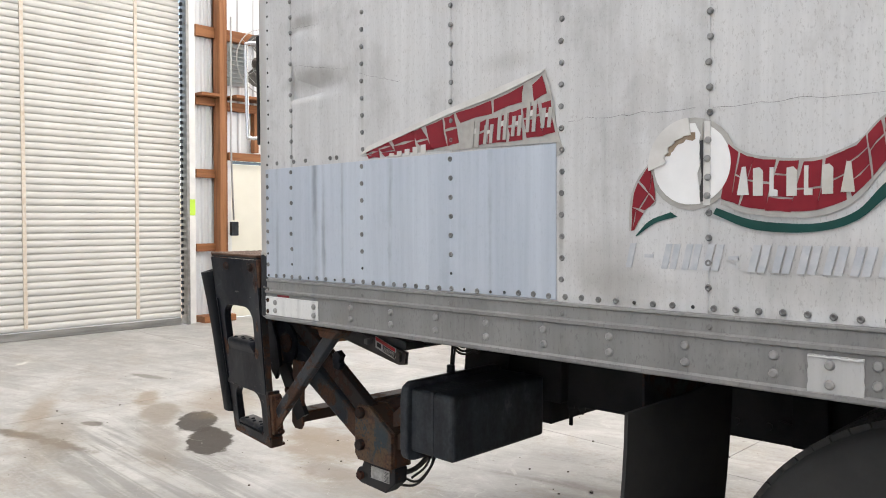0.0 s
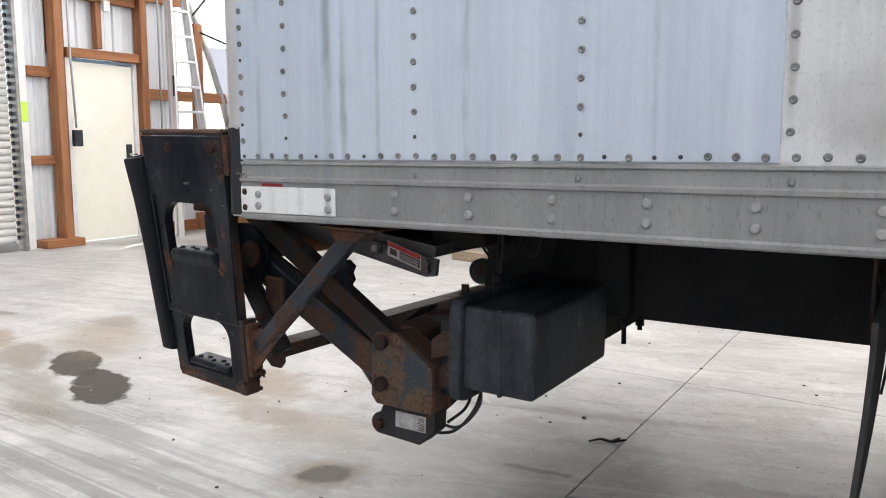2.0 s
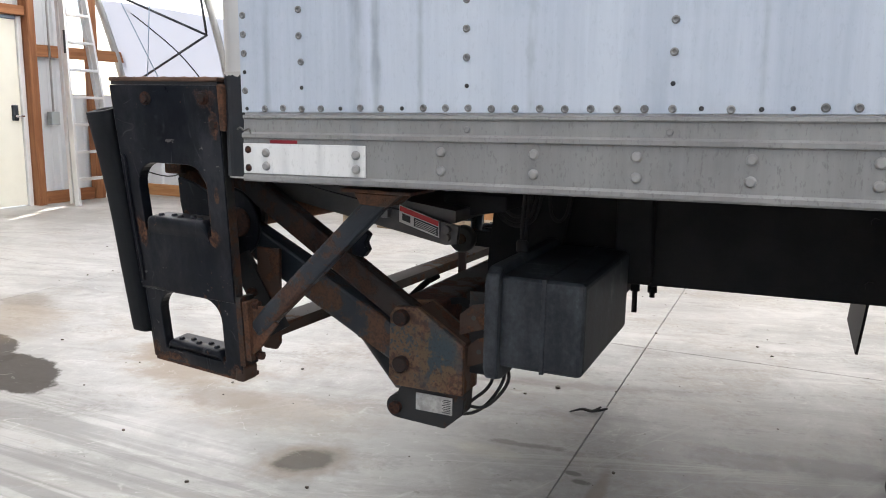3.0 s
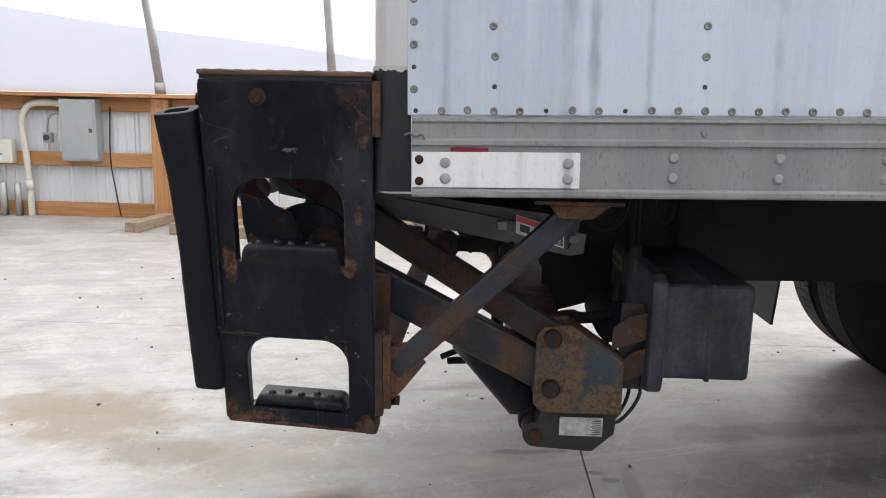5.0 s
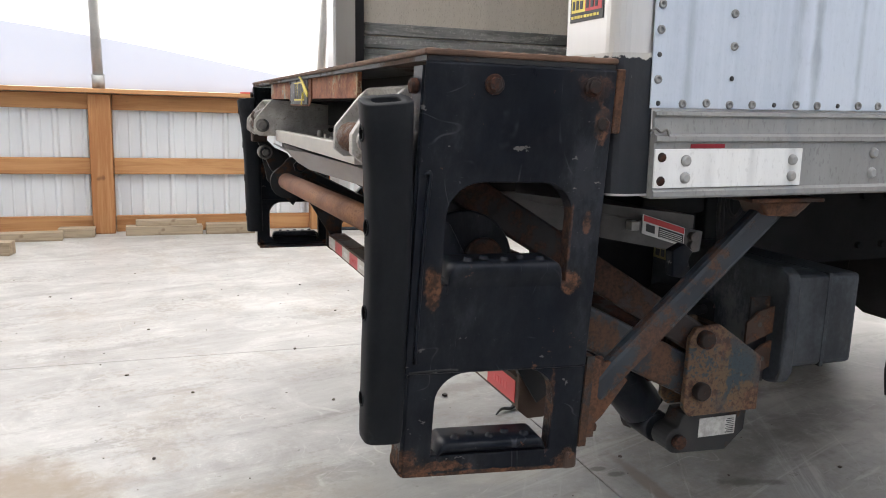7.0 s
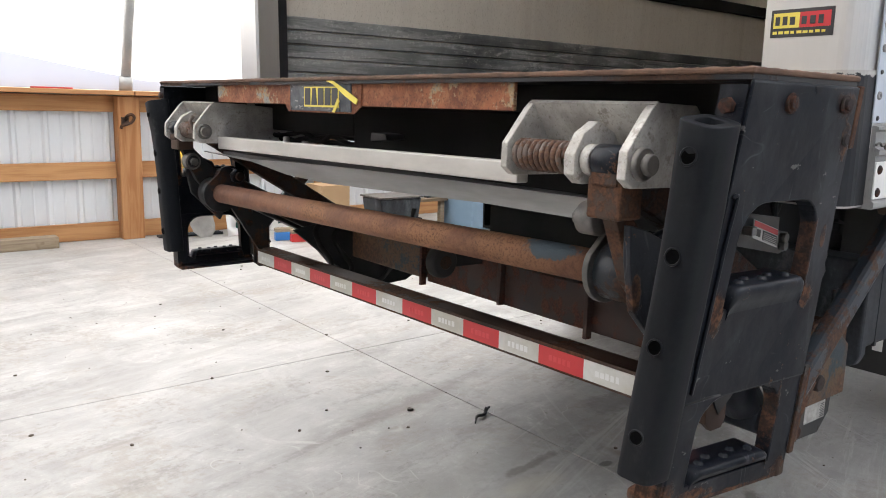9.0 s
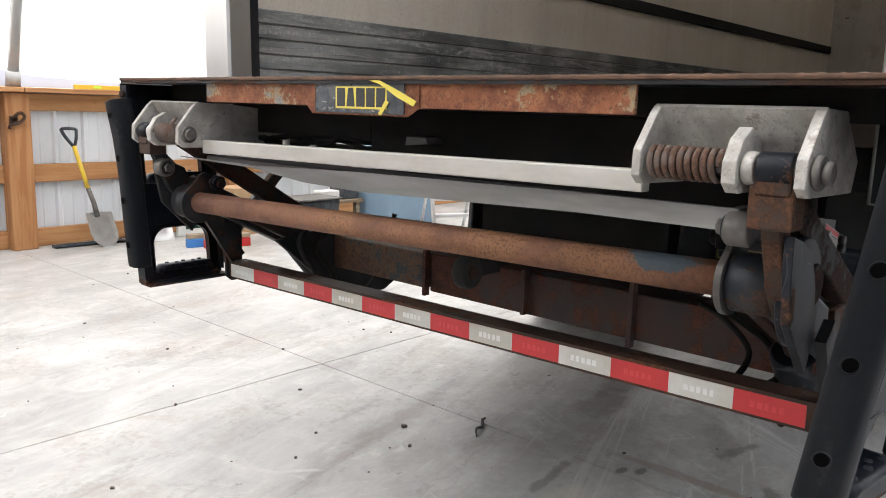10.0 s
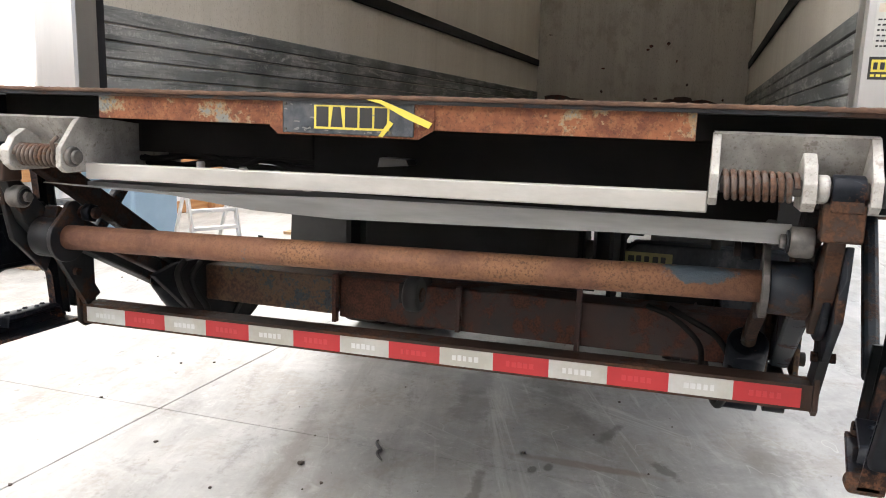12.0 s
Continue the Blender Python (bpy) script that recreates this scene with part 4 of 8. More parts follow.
def end_wall_west():
    wall = thing("wall_west", (X0, 3, 0), "tall end wall of pale ribbed steel on orange pine framing", "wall", kind="structure")
    y = Y0 + 0.02
    while y < Y1 - 0.2:
        h = min(arch(y), arch(min(y + 0.93, Y1)))
        w = min(0.93, Y1 - 0.02 - y)
        for z0, z1 in ((0.02, h),):
            if 1.35 < y + w / 2 < 4.75:
                z0 = 4.45
            elif 5.4 < y + w / 2 < 6.3:
                z0 = 2.1
            if z1 - z0 > 0.1:
                part("siding_panel", siding_panel(w, z1 - z0), "siding", wall, at=pose(X0, y, z0, 0, 0, 90))
        y += 0.93
    part("siding_panel", siding_panel(0.455, 4.43), "siding", wall, at=pose(X0, 4.93, 0.02, 0, 0, 90))
    # timber frame
    for ya, yb, d in ((5.21, 5.30, 0.17), (5.302, 5.378, 0.07), (6.31, 6.405, 0.14), (7.15, 7.28, 0.1), (-1.2, -1.05, 0.14), (-4.2, -4.05, 0.14), (1.1, 1.28, 0.14)):
        part("stud", box(new_bm(), (X0 + 0.03, ya, 0), (X0 + 0.03 + d, yb, min(arch(ya), arch(yb)) - 0.15), 0.006, 1), "woodred", wall)
    part("short_stud", box(new_bm(), (X0 + 0.03, 5.765, 2.2), (X0 + 0.12, 5.835, 2.715), 0.005, 1), "woodred", wall)
    for ya, yb, z0, z1, d in ((5.375, 6.305, 2.08, 2.18, 0.11), (4.94, 5.205, 0.90, 1.0, 0.06), (4.94, 5.205, 1.84, 1.95, 0.06), (5.375, 6.305, 2.72, 2.83, 0.07), (5.375, 6.305, 2.868, 2.905, 0.3),
                           (4.94, 5.205, 2.76, 2.86, 0.06), (4.94, 5.205, 2.868, 2.905, 0.2), (4.94, 5.205, 3.62, 3.76, 0.06), (5.375, 6.305, 3.62, 3.76, 0.07), (6.41, 7.145, 1.66, 1.79, 0.06), (6.41, 7.145, 2.83, 2.95, 0.06),
                           (6.41, 7.145, 0.0, 0.14, 0.06), (7.285, 7.8, 1.66, 1.79, 0.06), (6.41, 7.145, 3.4, 3.54, 0.06), (-4.0, -1.25, 1.0, 1.14, 0.06), (-4.0, -1.25, 2.0, 2.14, 0.06)):
        part("girt", box(new_bm(), (X0 + 0.03, ya, z0), (X0 + 0.03 + d, yb, z1), 0.004, 1), "woody", wall)
    part("sill_board", box(new_bm(), (X0 + 0.03, 4.95, 0.0), (X0 + 0.26, 5.40, 0.085), 0.005, 1), "woody", wall)
    # slim conduit beside the door post
    part("conduit", sweep(new_bm(), [(X0 + 0.22, 5.36, 3.9), (X0 + 0.22, 5.36, 2.1), (X0 + 0.22, 5.39, 1.3)], 0.012, 8), "pipe", wall)
    part("switch_box", box(new_bm(), (X0 + 0.2, 5.34, 1.1), (X0 + 0.26, 5.44, 1.28), 0.008), "plastic", wall, "small black door opener box")
    part("conduit", sweep(new_bm(), [(X0 + 0.1, 6.62, 4.0), (X0 + 0.1, 6.62, 1.0)], 0.012, 8), "pipe", wall)
    part("junction_box", box(new_bm(), (X0 + 0.05, 6.57, 0.9), (X0 + 0.13, 6.68, 1.05), 0.006), "greybox", wall)
    part("junction_box", box(new_bm(), (X0 + 0.12, 5.84, 2.62), (X0 + 0.17, 5.92, 2.74), 0.006), "white", wall)
    # man door
    door = thing("door_1", (X0, 5.86, 0), "closed cream steel door with a keypad lever lock", "door", kind="structure")
    part("leaf", box(new_bm(), (X0 + 0.0, 5.45, 0.012), (X0 + 0.045, 6.25, 2.035), 0.004, 1), "door", door)
    for ya, yb in ((5.385, 5.446), (6.254, 6.305)):
        part("jamb", box(new_bm(), (X0 + 0.0, ya, 0.0), (X0 + 0.075, yb, 2.075), 0.003, 1), "white", door)
    part("head_jamb", box(new_bm(), (X0 + 0.0, 5.447, 2.04), (X0 + 0.06, 6.253, 2.076), 0.003, 1), "bluebin", door)
    lock = part("lock_plate", box(new_bm(), (X0 + 0.046, 6.13, 0.95), (X0 + 0.07, 6.2, 1.12), 0.006), "plastic", door, "black keypad lock")
    part("lever", rod(new_bm(), (X0 + 0.09, 6.165, 1.0), (X0 + 0.09, 6.25, 1.0), 0.012, 10), "chrome", lock)
    part("lever_neck", rod(new_bm(), (X0 + 0.065, 6.165, 1.0), (X0 + 0.1, 6.165, 1.0), 0.016, 10), "chrome", lock)


def rolling_door():
    d = thing("door_2", (X0 + 0.1, 3.0, 0), "closed galvanised roll-up door of narrow curved slats", "door", kind="structure")
    xf, pitch = X0 + 0.12, 0.0762
    bm = new_bm()
    prof = [(-0.006, 0.0), (0.003, 0.002), (0.010, 0.012), (0.0135, 0.026), (0.0135, 0.044), (0.010, 0.058), (0.004, 0.067), (-0.005, 0.070), (-0.006, 0.0762)]
    a = [bm.verts.new((u, 1.42, v)) for u, v in prof]
    b = [bm.verts.new((u, 4.70, v)) for u, v in prof]
    for i in range(len(prof) - 1):
        f = bm.faces.new((a[i], b[i], b[i + 1], a[i + 1]))
        f.smooth = True
    me = mesh_of("slat", bm, M["slat"])
    for i in range(57):
        part("slat", me, "slat", d, at=pose(xf, 0, 0.09 + i * pitch))
    part("bottom_bar", box(new_bm(), (xf - 0.03, 1.42, 0.0), (xf + 0.03, 4.70, 0.088), 0.006, 1), "aludull", d)
    for y in (1.75, 2.9, 4.145):
        part("strip", box(new_bm(), (xf + 0.010, y - 0.02, 0.12), (xf + 0.022, y + 0.02, 4.4), 0.002, 1), "band", d, "rust-stained vertical strip")
    clip = mesh_of("end_lock", box(new_bm(), (-0.015, -0.012, 0), (0.025, 0.014, 0.045), 0.006, 1), M["plastic"])
    for i in range(57):
        part("end_lock", clip, "plastic", d, at=pose(xf, 4.72, 0.12 + i * pitch))
    part("guide", box(new_bm(), (xf - 0.06, 4.742, 0.0), (xf + 0.1, 4.78, 4.5), 0.004, 1), "aludull", d)
    part("jamb", box(new_bm(), (xf - 0.12, 4.785, 0.0), (xf + 0.06, 4.88, 4.5), 0.006, 1), "white", d, "white steel door jamb")
    part("jamb", box(new_bm(), (xf - 0.12, 1.28, 0.0), (xf + 0.06, 1.415, 4.5), 0.006, 1), "white", d)
    part("hood", box(new_bm(), (xf - 0.1, 1.28, 4.51), (xf + 0.35, 4.93, 4.95), 0.02), "greybox", d)
    part("sticker", box(new_bm(), (xf + 0.061, 4.80, 1.36), (xf + 0.063, 4.872, 1.56)), "lime", d, "lime green sticker on the jamb")


def cover():
    """The tarp, its hoops and the braces between them."""
    roof = thing("ceiling", (0, ARC_Y, 1.2), "white translucent tarp cover over arched steel hoops", "ceiling", kind="structure")
    n = 48
    a0 = math.acos((Y1 - ARC_Y) / ARC_R)
    bm = new_bm()
    rows = []
    xs = [X0 - 0.1 + (X1 + 0.3 - X0) * i / 24 for i in range(25)]
    for x in xs:
        row = []
        for j in range(n + 1):
            a = a0 + (math.pi - 2 * a0) * j / n
            row.append(bm.verts.new((x, ARC_Y + ARC_R * math.cos(a), ARC_Z + ARC_R * math.sin(a))))
        rows.append(row)
    for p, q in zip(rows, rows[1:]):
        for j in range(n):
            f = bm.faces.new((p[j], q[j], q[j + 1], p[j + 1]))
            f.smooth = True
    part("tarp", bm, "fabric", roof)
    # added bluish sheet for the shade on the tarp's foot, with a sloping top edge
    for side in (1,):
        bm = new_bm()
        ra = ARC_R - 0.03
        pairs = []
        for i in range(45):
            x = X0 + 0.05 + i * 0.5
            top = max(2.28 - 0.135 * (x + 8.4) + 0.03 * math.sin(x * 1.3), 1.3)
            at = []
            for k in range(5):
                z = 1.236 + (top - 1.236) * k / 4
                at.append(bm.verts.new((x, ARC_Y + side * math.sqrt(ra * ra - (z - ARC_Z) ** 2), z)))
            pairs.append(at)
        for p, q in zip(pairs, pairs[1:]):
            for k in range(4):
                f = bm.faces.new((p[k], q[k], q[k + 1], p[k + 1]))
                f.smooth = True
        part("shade_sheet", bm, "fabric2", roof, "added bluish sheet that paints the shade on the tarp's foot")
    hoop_x = [-9.0] + POSTS
    for x in hoop_x:
        pts = []
        for j in range(41):
            a = a0 + 0.005 + (math.pi - 2 * a0 - 0.01) * j / 40
            pts.append((x, ARC_Y + (ARC_R - 0.09) * math.cos(a), max(ARC_Z + (ARC_R - 0.09) * math.sin(a), 1.235)))
        hoop = part("hoop", sweep(new_bm(), pts, 0.042, 10), "pipe", roof, "galvanised steel hoop")
        part("foot_sleeve", rod(new_bm(), (x, ARC_Y + (ARC_R - 0.09) * math.cos(a0 + 0.005), 1.234), (x, ARC_Y + (ARC_R - 0.09) * math.cos(a0 + 0.02), 1.35), 0.052, 12), "pipe", hoop)

    def on(x, z):
        r = ARC_R - 0.14
        return (x, ARC_Y + math.sqrt(r * r - (z - ARC_Z) ** 2), z)
    for p, q in ((on(-8.95, 2.55), on(-7.45, 1.95)), (on(-7.45, 1.95), on(-8.9, 1.36)), (on(-8.95, 2.75), on(-7.5, 3.4)), (on(-7.45, 1.97), on(-7.35, 2.5))):
        part("brace", rod(new_bm(), p, q, 0.014, 8), "plastic", roof, "thin black brace rod")
    for p, q in ((on(-8.6, 1.3), on(-8.0, 2.6)), (on(-8.3, 1.3), on(-8.65, 2.7))):
        part("cord", rod(new_bm(), p, q, 0.005, 6), "bluebin", roof)


def end_wall_east():
    bm = new_bm()
    pts = [(Y0, 0.0), (Y1, 0.0)] + [(ARC_Y + ARC_R * math.cos(a), ARC_Z + ARC_R * math.sin(a)) for a in [math.acos((Y1 - ARC_Y) / ARC_R) + (math.pi - 2 * math.acos((Y1 - ARC_Y) / ARC_R)) * j / 24 for j in range(25)]]
    prism(bm, pts, "x", X1, X1 + 0.1)
    solo("wall_east", bm, "siding", "plain pale steel end wall", "wall", kind="structure")


ground()
side_wall("wall_north", Y1, -1)
side_wall("wall_south", Y0, 1)
end_wall_west()
rolling_door()
cover()
end_wall_east()


# ---- the box truck ----
SIDE, FAR, MID = 1.585, 4.045, 2.815
TURN = -0.95
TRUCK = (-2.3, MID, 1.0)


def mirror_y(y):
    return 2 * MID - y


def rivet_mesh(name, r, h, mat, hole=False):
    """A domed rivet head that faces -y, with its base on y = 0."""
    bm = new_bm()
    rings = [(r, 0.0), (r * 0.94, h * 0.45), (r * 0.6, h * 0.9)] if not hole else [(r, 0.0), (r * 0.92, h * 0.55), (r * 0.45, h * 0.6), (r * 0.4, h * 0.1)]
    seg, prev = 10, None
    for rad, hh in rings:
        ring = [bm.verts.new((rad * math.cos(2 * math.pi * i / seg), -hh, rad * math.sin(2 * math.pi * i / seg))) for i in range(seg)]
        if prev:
            for i in range(seg):
                f = bm.faces.new((prev[i], prev[(i + 1) % seg], ring[(i + 1) % seg], ring[i]))
                f.smooth = True
        prev = ring
    bm.faces.new(prev)
    bmesh.ops.recalc_face_normals(bm, faces=bm.faces[:])
    return mesh_of(name, bm, M[mat])


def bars_of_writing(parent, mat, origin, width, height, count, seed, normal="y", name="writing"):
    """Plain bars in place of one line of writing, in the plane y or x of origin."""
    rng = random.Random(seed)
    bm = new_bm()
    step = width / count
    for i in range(count):
        w, h = step * rng.uniform(0.55, 0.8), height * rng.uniform(0.85, 1.0)
        x = i * step
        if normal == "y":
            box(bm, (origin[0] + x, origin[1] - 0.0006, origin[2]), (origin[0] + x + w, origin[1], origin[2] + h))
        else:
            box(bm, (origin[0] - 0.0006, origin[1] - x - w, origin[2]), (origin[0], origin[1] - x, origin[2] + h))
    return tagged(part(name, bm, mat, parent), kind="stuff")


def film(parent, name, mat, top, bottom, y, cells, gap, seed, thick=0.0012, rows=2):
    """Cracked film between two curves of (x, z), broken into pieces with gaps between them."""
    rng = random.Random(seed)

    def at(curve, t):
        k = t * (len(curve) - 1)
        i = min(int(k), len(curve) - 2)
        f = k - i
        return Vector((curve[i][0] * (1 - f) + curve[i + 1][0] * f, curve[i][1] * (1 - f) + curve[i + 1][1] * f))
    us = [0.0] + [(i + rng.uniform(-0.3, 0.3)) / cells for i in range(1, cells)] + [1.0]
    for a, b in zip(us, us[1:]):
        n = rng.choice((1, 2, 2, 3)) if rows > 1 else 1
        vs = [0.0] + [(k + rng.uniform(-0.28, 0.28)) / n for k in range(1, n)] + [1.0]
        sk = rng.uniform(-0.05, 0.05)
        for c, d in zip(vs, vs[1:]):
            pts = []
            for u, v in ((a, c), (a * 0.5 + b * 0.5, c), (b, c), (b, (c + d) / 2), (b, d), (a * 0.5 + b * 0.5, d), (a, d), (a, (c + d) / 2)):
                uu = min(max(u + (sk * (v - 0.5) if 0 < u < 1 else 0), 0), 1)
                pts.append(at(bottom, uu).lerp(at(top, uu), v))
            mid = sum(pts, Vector((0, 0))) / len(pts)
            out = []
            for p in pts:
                q = p - mid
                out.append(mid + q * max(1 - gap / max(q.length, 0.004), 0.3) + Vector((rng.uniform(-1, 1), rng.uniform(-1, 1))) * gap * 0.5)
            part(name, prism(new_bm(), [(p.x, p.y) for p in out], "y", y - thick, y), mat, parent)


def flowing(pts, n=5):
    """The same run of (x, z) points as a soft curve."""
    return [(p.x, p.z) for p in smooth_path([(x, 0, z) for x, z in pts], n)]


def skin_sheet(a, b, z0, z1, y, dents=()):
    """A sheet with the slight waves and dents of thin old panel."""
    bm = new_bm()
    nx, nz = max(int((b - a) / 0.016), 2), int((min(z1, 2.25) - z0) / 0.016)
    zs = [z0 + (min(z1, 2.25) - z0) * k / nz for k in range(nz + 1)] + ([z1] if z1 > 2.25 else [])
    grid = []
    for i in range(nx + 1):
        x = a + (b - a) * i / nx
        col = []
        for z in zs:
            edge = min((x - a), (b - x), 0.05) / 0.05
            d = 0.0022 * edge * (noise.noise((x * 3.1, z * 1.6, 4.0)) + 0.5 * noise.noise((x * 7, z * 5, 1.0)))
            for dx, dz, length, tall, deep in dents:
                u = (x - dx) / length
                if 0 <= u <= 1:
                    h = z - (dz - 0.012 * u)
                    taper = (1 - u)
                    if h >= 0:
                        d += deep * taper * max(0.0, 1 - h / (tall * (0.3 + 0.7 * taper)))
                    else:
                        d += deep * taper * max(0.0, 1 + h / 0.014)
            col.append(bm.verts.new((x, y + d, z)))
        grid.append(col)
    for p, q in zip(grid, grid[1:]):
        for k in range(len(zs) - 1):
            f = bm.faces.new((p[k], q[k], q[k + 1], p[k + 1]))
            f.smooth = True
    box(bm, (a, y + 0.012, z0), (b, y + 0.03, z1))
    for xx in (a, b):
        bm.faces.new([bm.verts.new(v) for v in ((xx, y, z0), (xx, y + 0.012, z0), (xx, y + 0.012, z1), (xx, y, z1))])
    return bm


def cargo_box(truck):
    xa, xb, top = -2.32, 4.78, 3.5
    # side skins, seamed sheet by sheet
    seams = [-2.264, -2.112, -1.73, -1.346, -0.97, -0.588, -0.2, 0.194, 0.584, 0.974, 1.36, 2.14, 2.92, 3.7, xb]
    for i, (a, b) in enumerate(zip(seams, seams[1:])):
        lap = 0.0 if i % 2 else 0.002
        dents = ((-2.12, 1.80, 0.32, 0.12, 0.03), (-2.10, 2.02, 0.2, 0.06, 0.012)) if i == 1 else ()
        part("side_panel", skin_sheet(a - (0.016 if i else 0.0), b, 1.12, top, SIDE - 0.001 - lap, dents), "skin", truck)
    part("side_panel", box(new_bm(), (xa, FAR - 0.03, 1.12), (xb, FAR, top), 0.002, 1), "skin", truck)
    # roof out of view; lets daylight in only to brighten the interior
    part("roof_sheet", box(new_bm(), (xa, SIDE, top), (xb, FAR, top + 0.04), 0.005), "roofskin", truck, "unseen roof skin, made translucent to brighten the box inside")
    part("front_wall", box(new_bm(), (4.70, SIDE + 0.031, 1.2), (xb - 0.002, FAR - 0.031, top - 0.002)), "frontwall", truck, "dark dingy front wall with peeled paint")
    part("bed_floor", box(new_bm(), (-2.3, SIDE + 0.03, 1.12), (4.70, FAR - 0.03, 1.235), 0.002, 1), "bedfloor", truck)
    for near in (True, False):
        def yy(d):
            return SIDE + d if near else FAR - d

        def slab(x0, d0, z0, x1, d1, z1, bevel=0.0):
            return box(new_bm(), (x0, min(yy(d0), yy(d1)), z0), (x1, max(yy(d0), yy(d1)), z1), bevel, 1)
        wall = part("inner_wall", slab(-2.2, 0.032, 1.236, 4.69, 0.105, 3.42), "inner", truck, "dingy beige inner wall panel", Matrix.Translation((-2.2, 0, 1.24)) @ pose(0, 0, 0, 0, 0.8, 0) @ Matrix.Translation((2.2, 0, -1.24)))
        for k in range(5):
            part("scuff_board", slab(-2.19, 0.107, 1.24 + k * 0.056, 4.68, 0.122, 1.292 + k * 0.056, 0.004), "liner", wall, "scuffed dark grey scuff board")
        part("cargo_track", slab(-2.19, 0.107, 1.80, 4.68, 0.125, 1.87, 0.003), "under", wall, "black cargo track")
    # peeled and rust-eaten spots on the front wall
    rng = random.Random(5)
    for i in range(26):
        y, z = rng.uniform(1.75, 3.85), 1.30 + rng.random() ** 2 * 0.75
        w, h = rng.uniform(0.01, 0.035), rng.uniform(0.008, 0.03)
        if i < 8:
            y, z, w, h = rng.uniform(1.95, 2.5) if i < 5 else rng.uniform(3.3, 3.8), 1.32 + rng.uniform(0, 0.05), rng.uniform(0.1, 0.2), 0.045
        pts = [(y + w * rng.uniform(0.6, 1) * math.cos(a), z + h * rng.uniform(0.5, 1) * math.sin(a)) for a in [k * math.pi / 4 for k in range(8)]]
        part("peeled_spot", prism(new_bm(), pts, "x", 4.698, 4.70), "darkrust", truck)

    # replacement sheet
    bm = box(new_bm(), (-2.27, SIDE - 0.0065, 1.163), (-0.985, SIDE - 0.0032, 1.553), 0.0008, 1)
    part("patch_sheet", bm, "patch", truck, "newer bluish aluminium patch sheet")
    # rivets
    dome, ring = rivet_mesh("rivet", 0.0078, 0.006, "rivet"), rivet_mesh("rivet", 0.0076, 0.005, "rivet", True)
    small = rivet_mesh("rivet", 0.0045, 0.003, "ink")
    rng = random.Random(2)
    for c, x in enumerate((-2.112, -1.73, -1.346, -0.97, -0.588, -0.2)):
        k = 0
        z = 1.215
        while z < 2.16:
            on_patch = z < 1.553 and x < -1.0
            y = SIDE - 0.0065 if on_patch else SIDE - 0.003
            part("rivet", small if (on_patch and k == 0) else (ring if z < 1.6 else dome), "rivet", truck, at=pose(x + rng.uniform(-1, 1) * 0.002, y, z))
            k += 1
            z += 0.0535
    x = -2.255
    while x < 0.1:
        y = SIDE - 0.0065 if x < -0.99 else SIDE - 0.003
        part("rivet", small if rng.random() < 0.1 else ring, "rivet", truck, at=pose(x, y, 1.172 + rng.uniform(-1, 1) * 0.0015))
        x += 0.048
    for k in range(10):
        part("rivet", small if k % 4 == 1 else ring, "rivet", truck, at=pose(-2.258, SIDE - 0.0065, 1.21 + k * 0.04))
    for k in range(6):
        part("rivet", ring, "rivet", truck, at=pose(-2.2 + k * 0.085 * (1 + 0.2 * (k % 2)), SIDE - 0.003, 1.572))
    for k in range(14):
        part("rivet", small, "rivet", truck, at=pose(-2.252, SIDE - 0.003, 1.60 + k * 0.05))
    # thin cracks in the old paint
    for x0, z0, x1, z1 in ((-2.14, 1.911, -1.83, 1.855), (-1.743, 1.827, -1.46, 1.756), (-0.95, 1.606, -0.62, 1.602), (-0.58, 1.6, -0.1, 1.592), (-2.10, 2.03, -1.95, 2.02)):
        pts = [(x0 + (x1 - x0) * i / 24, SIDE - 0.0033, z0 + (z1 - z0) * i / 24 + 0.007 * noise.noise((x0 * 7 + i * 0.45, z0, 0))) for i in range(25)]
        part("paint_crack", sweep(new_bm(), pts, [0.0002 + 0.0004 * abs(noise.noise((i * 0.7, x0, 2))) for i in range(25)], 5), "ink", truck)
    # lower side rail, an extrusion
    prof = [(SIDE + 0.02, 1.0), (SIDE - 0.016, 1.0), (SIDE - 0.02, 1.004), (SIDE - 0.02, 1.012), (SIDE - 0.014, 1.017), (SIDE - 0.014, 1.106), (SIDE - 0.02, 1.109), (SIDE - 0.02, 1.117),
            (SIDE - 0.012, 1.121), (SIDE - 0.010, 1.148), (SIDE - 0.015, 1.152), (SIDE - 0.014, 1.157), (SIDE - 0.004, 1.159), (SIDE + 0.02, 1.159)]
    prof = [(y, z + 0.012) if z < 1.05 else (y, z) for y, z in prof]
    rail = part("side_rail", prism(new_bm(), prof, "x", -2.262, 4.78), "rail", truck, "grey painted lower side rail")
    part("side_rail", prism(new_bm(), [(mirror_y(y) , z) for y, z in prof], "x", -2.262, 4.78), "rail", truck)
    big = rivet_mesh("rail_rivet", 0.0102, 0.0075, "railrivet")
    tiny = rivet_mesh("rail_rivet", 0.007, 0.004, "rivet")
    for k in range(12):
        x = -1.781 + 0.191 * k
        for z in (1.050, 1.087):
            part("rail_rivet", big, "railrivet", rail, at=pose(x, SIDE - 0.014, z))
        if k % 2 == 0:
            part("rail_rivet", tiny, "rivet", rail, at=pose(x + 0.054, SIDE - 0.011, 1.131))
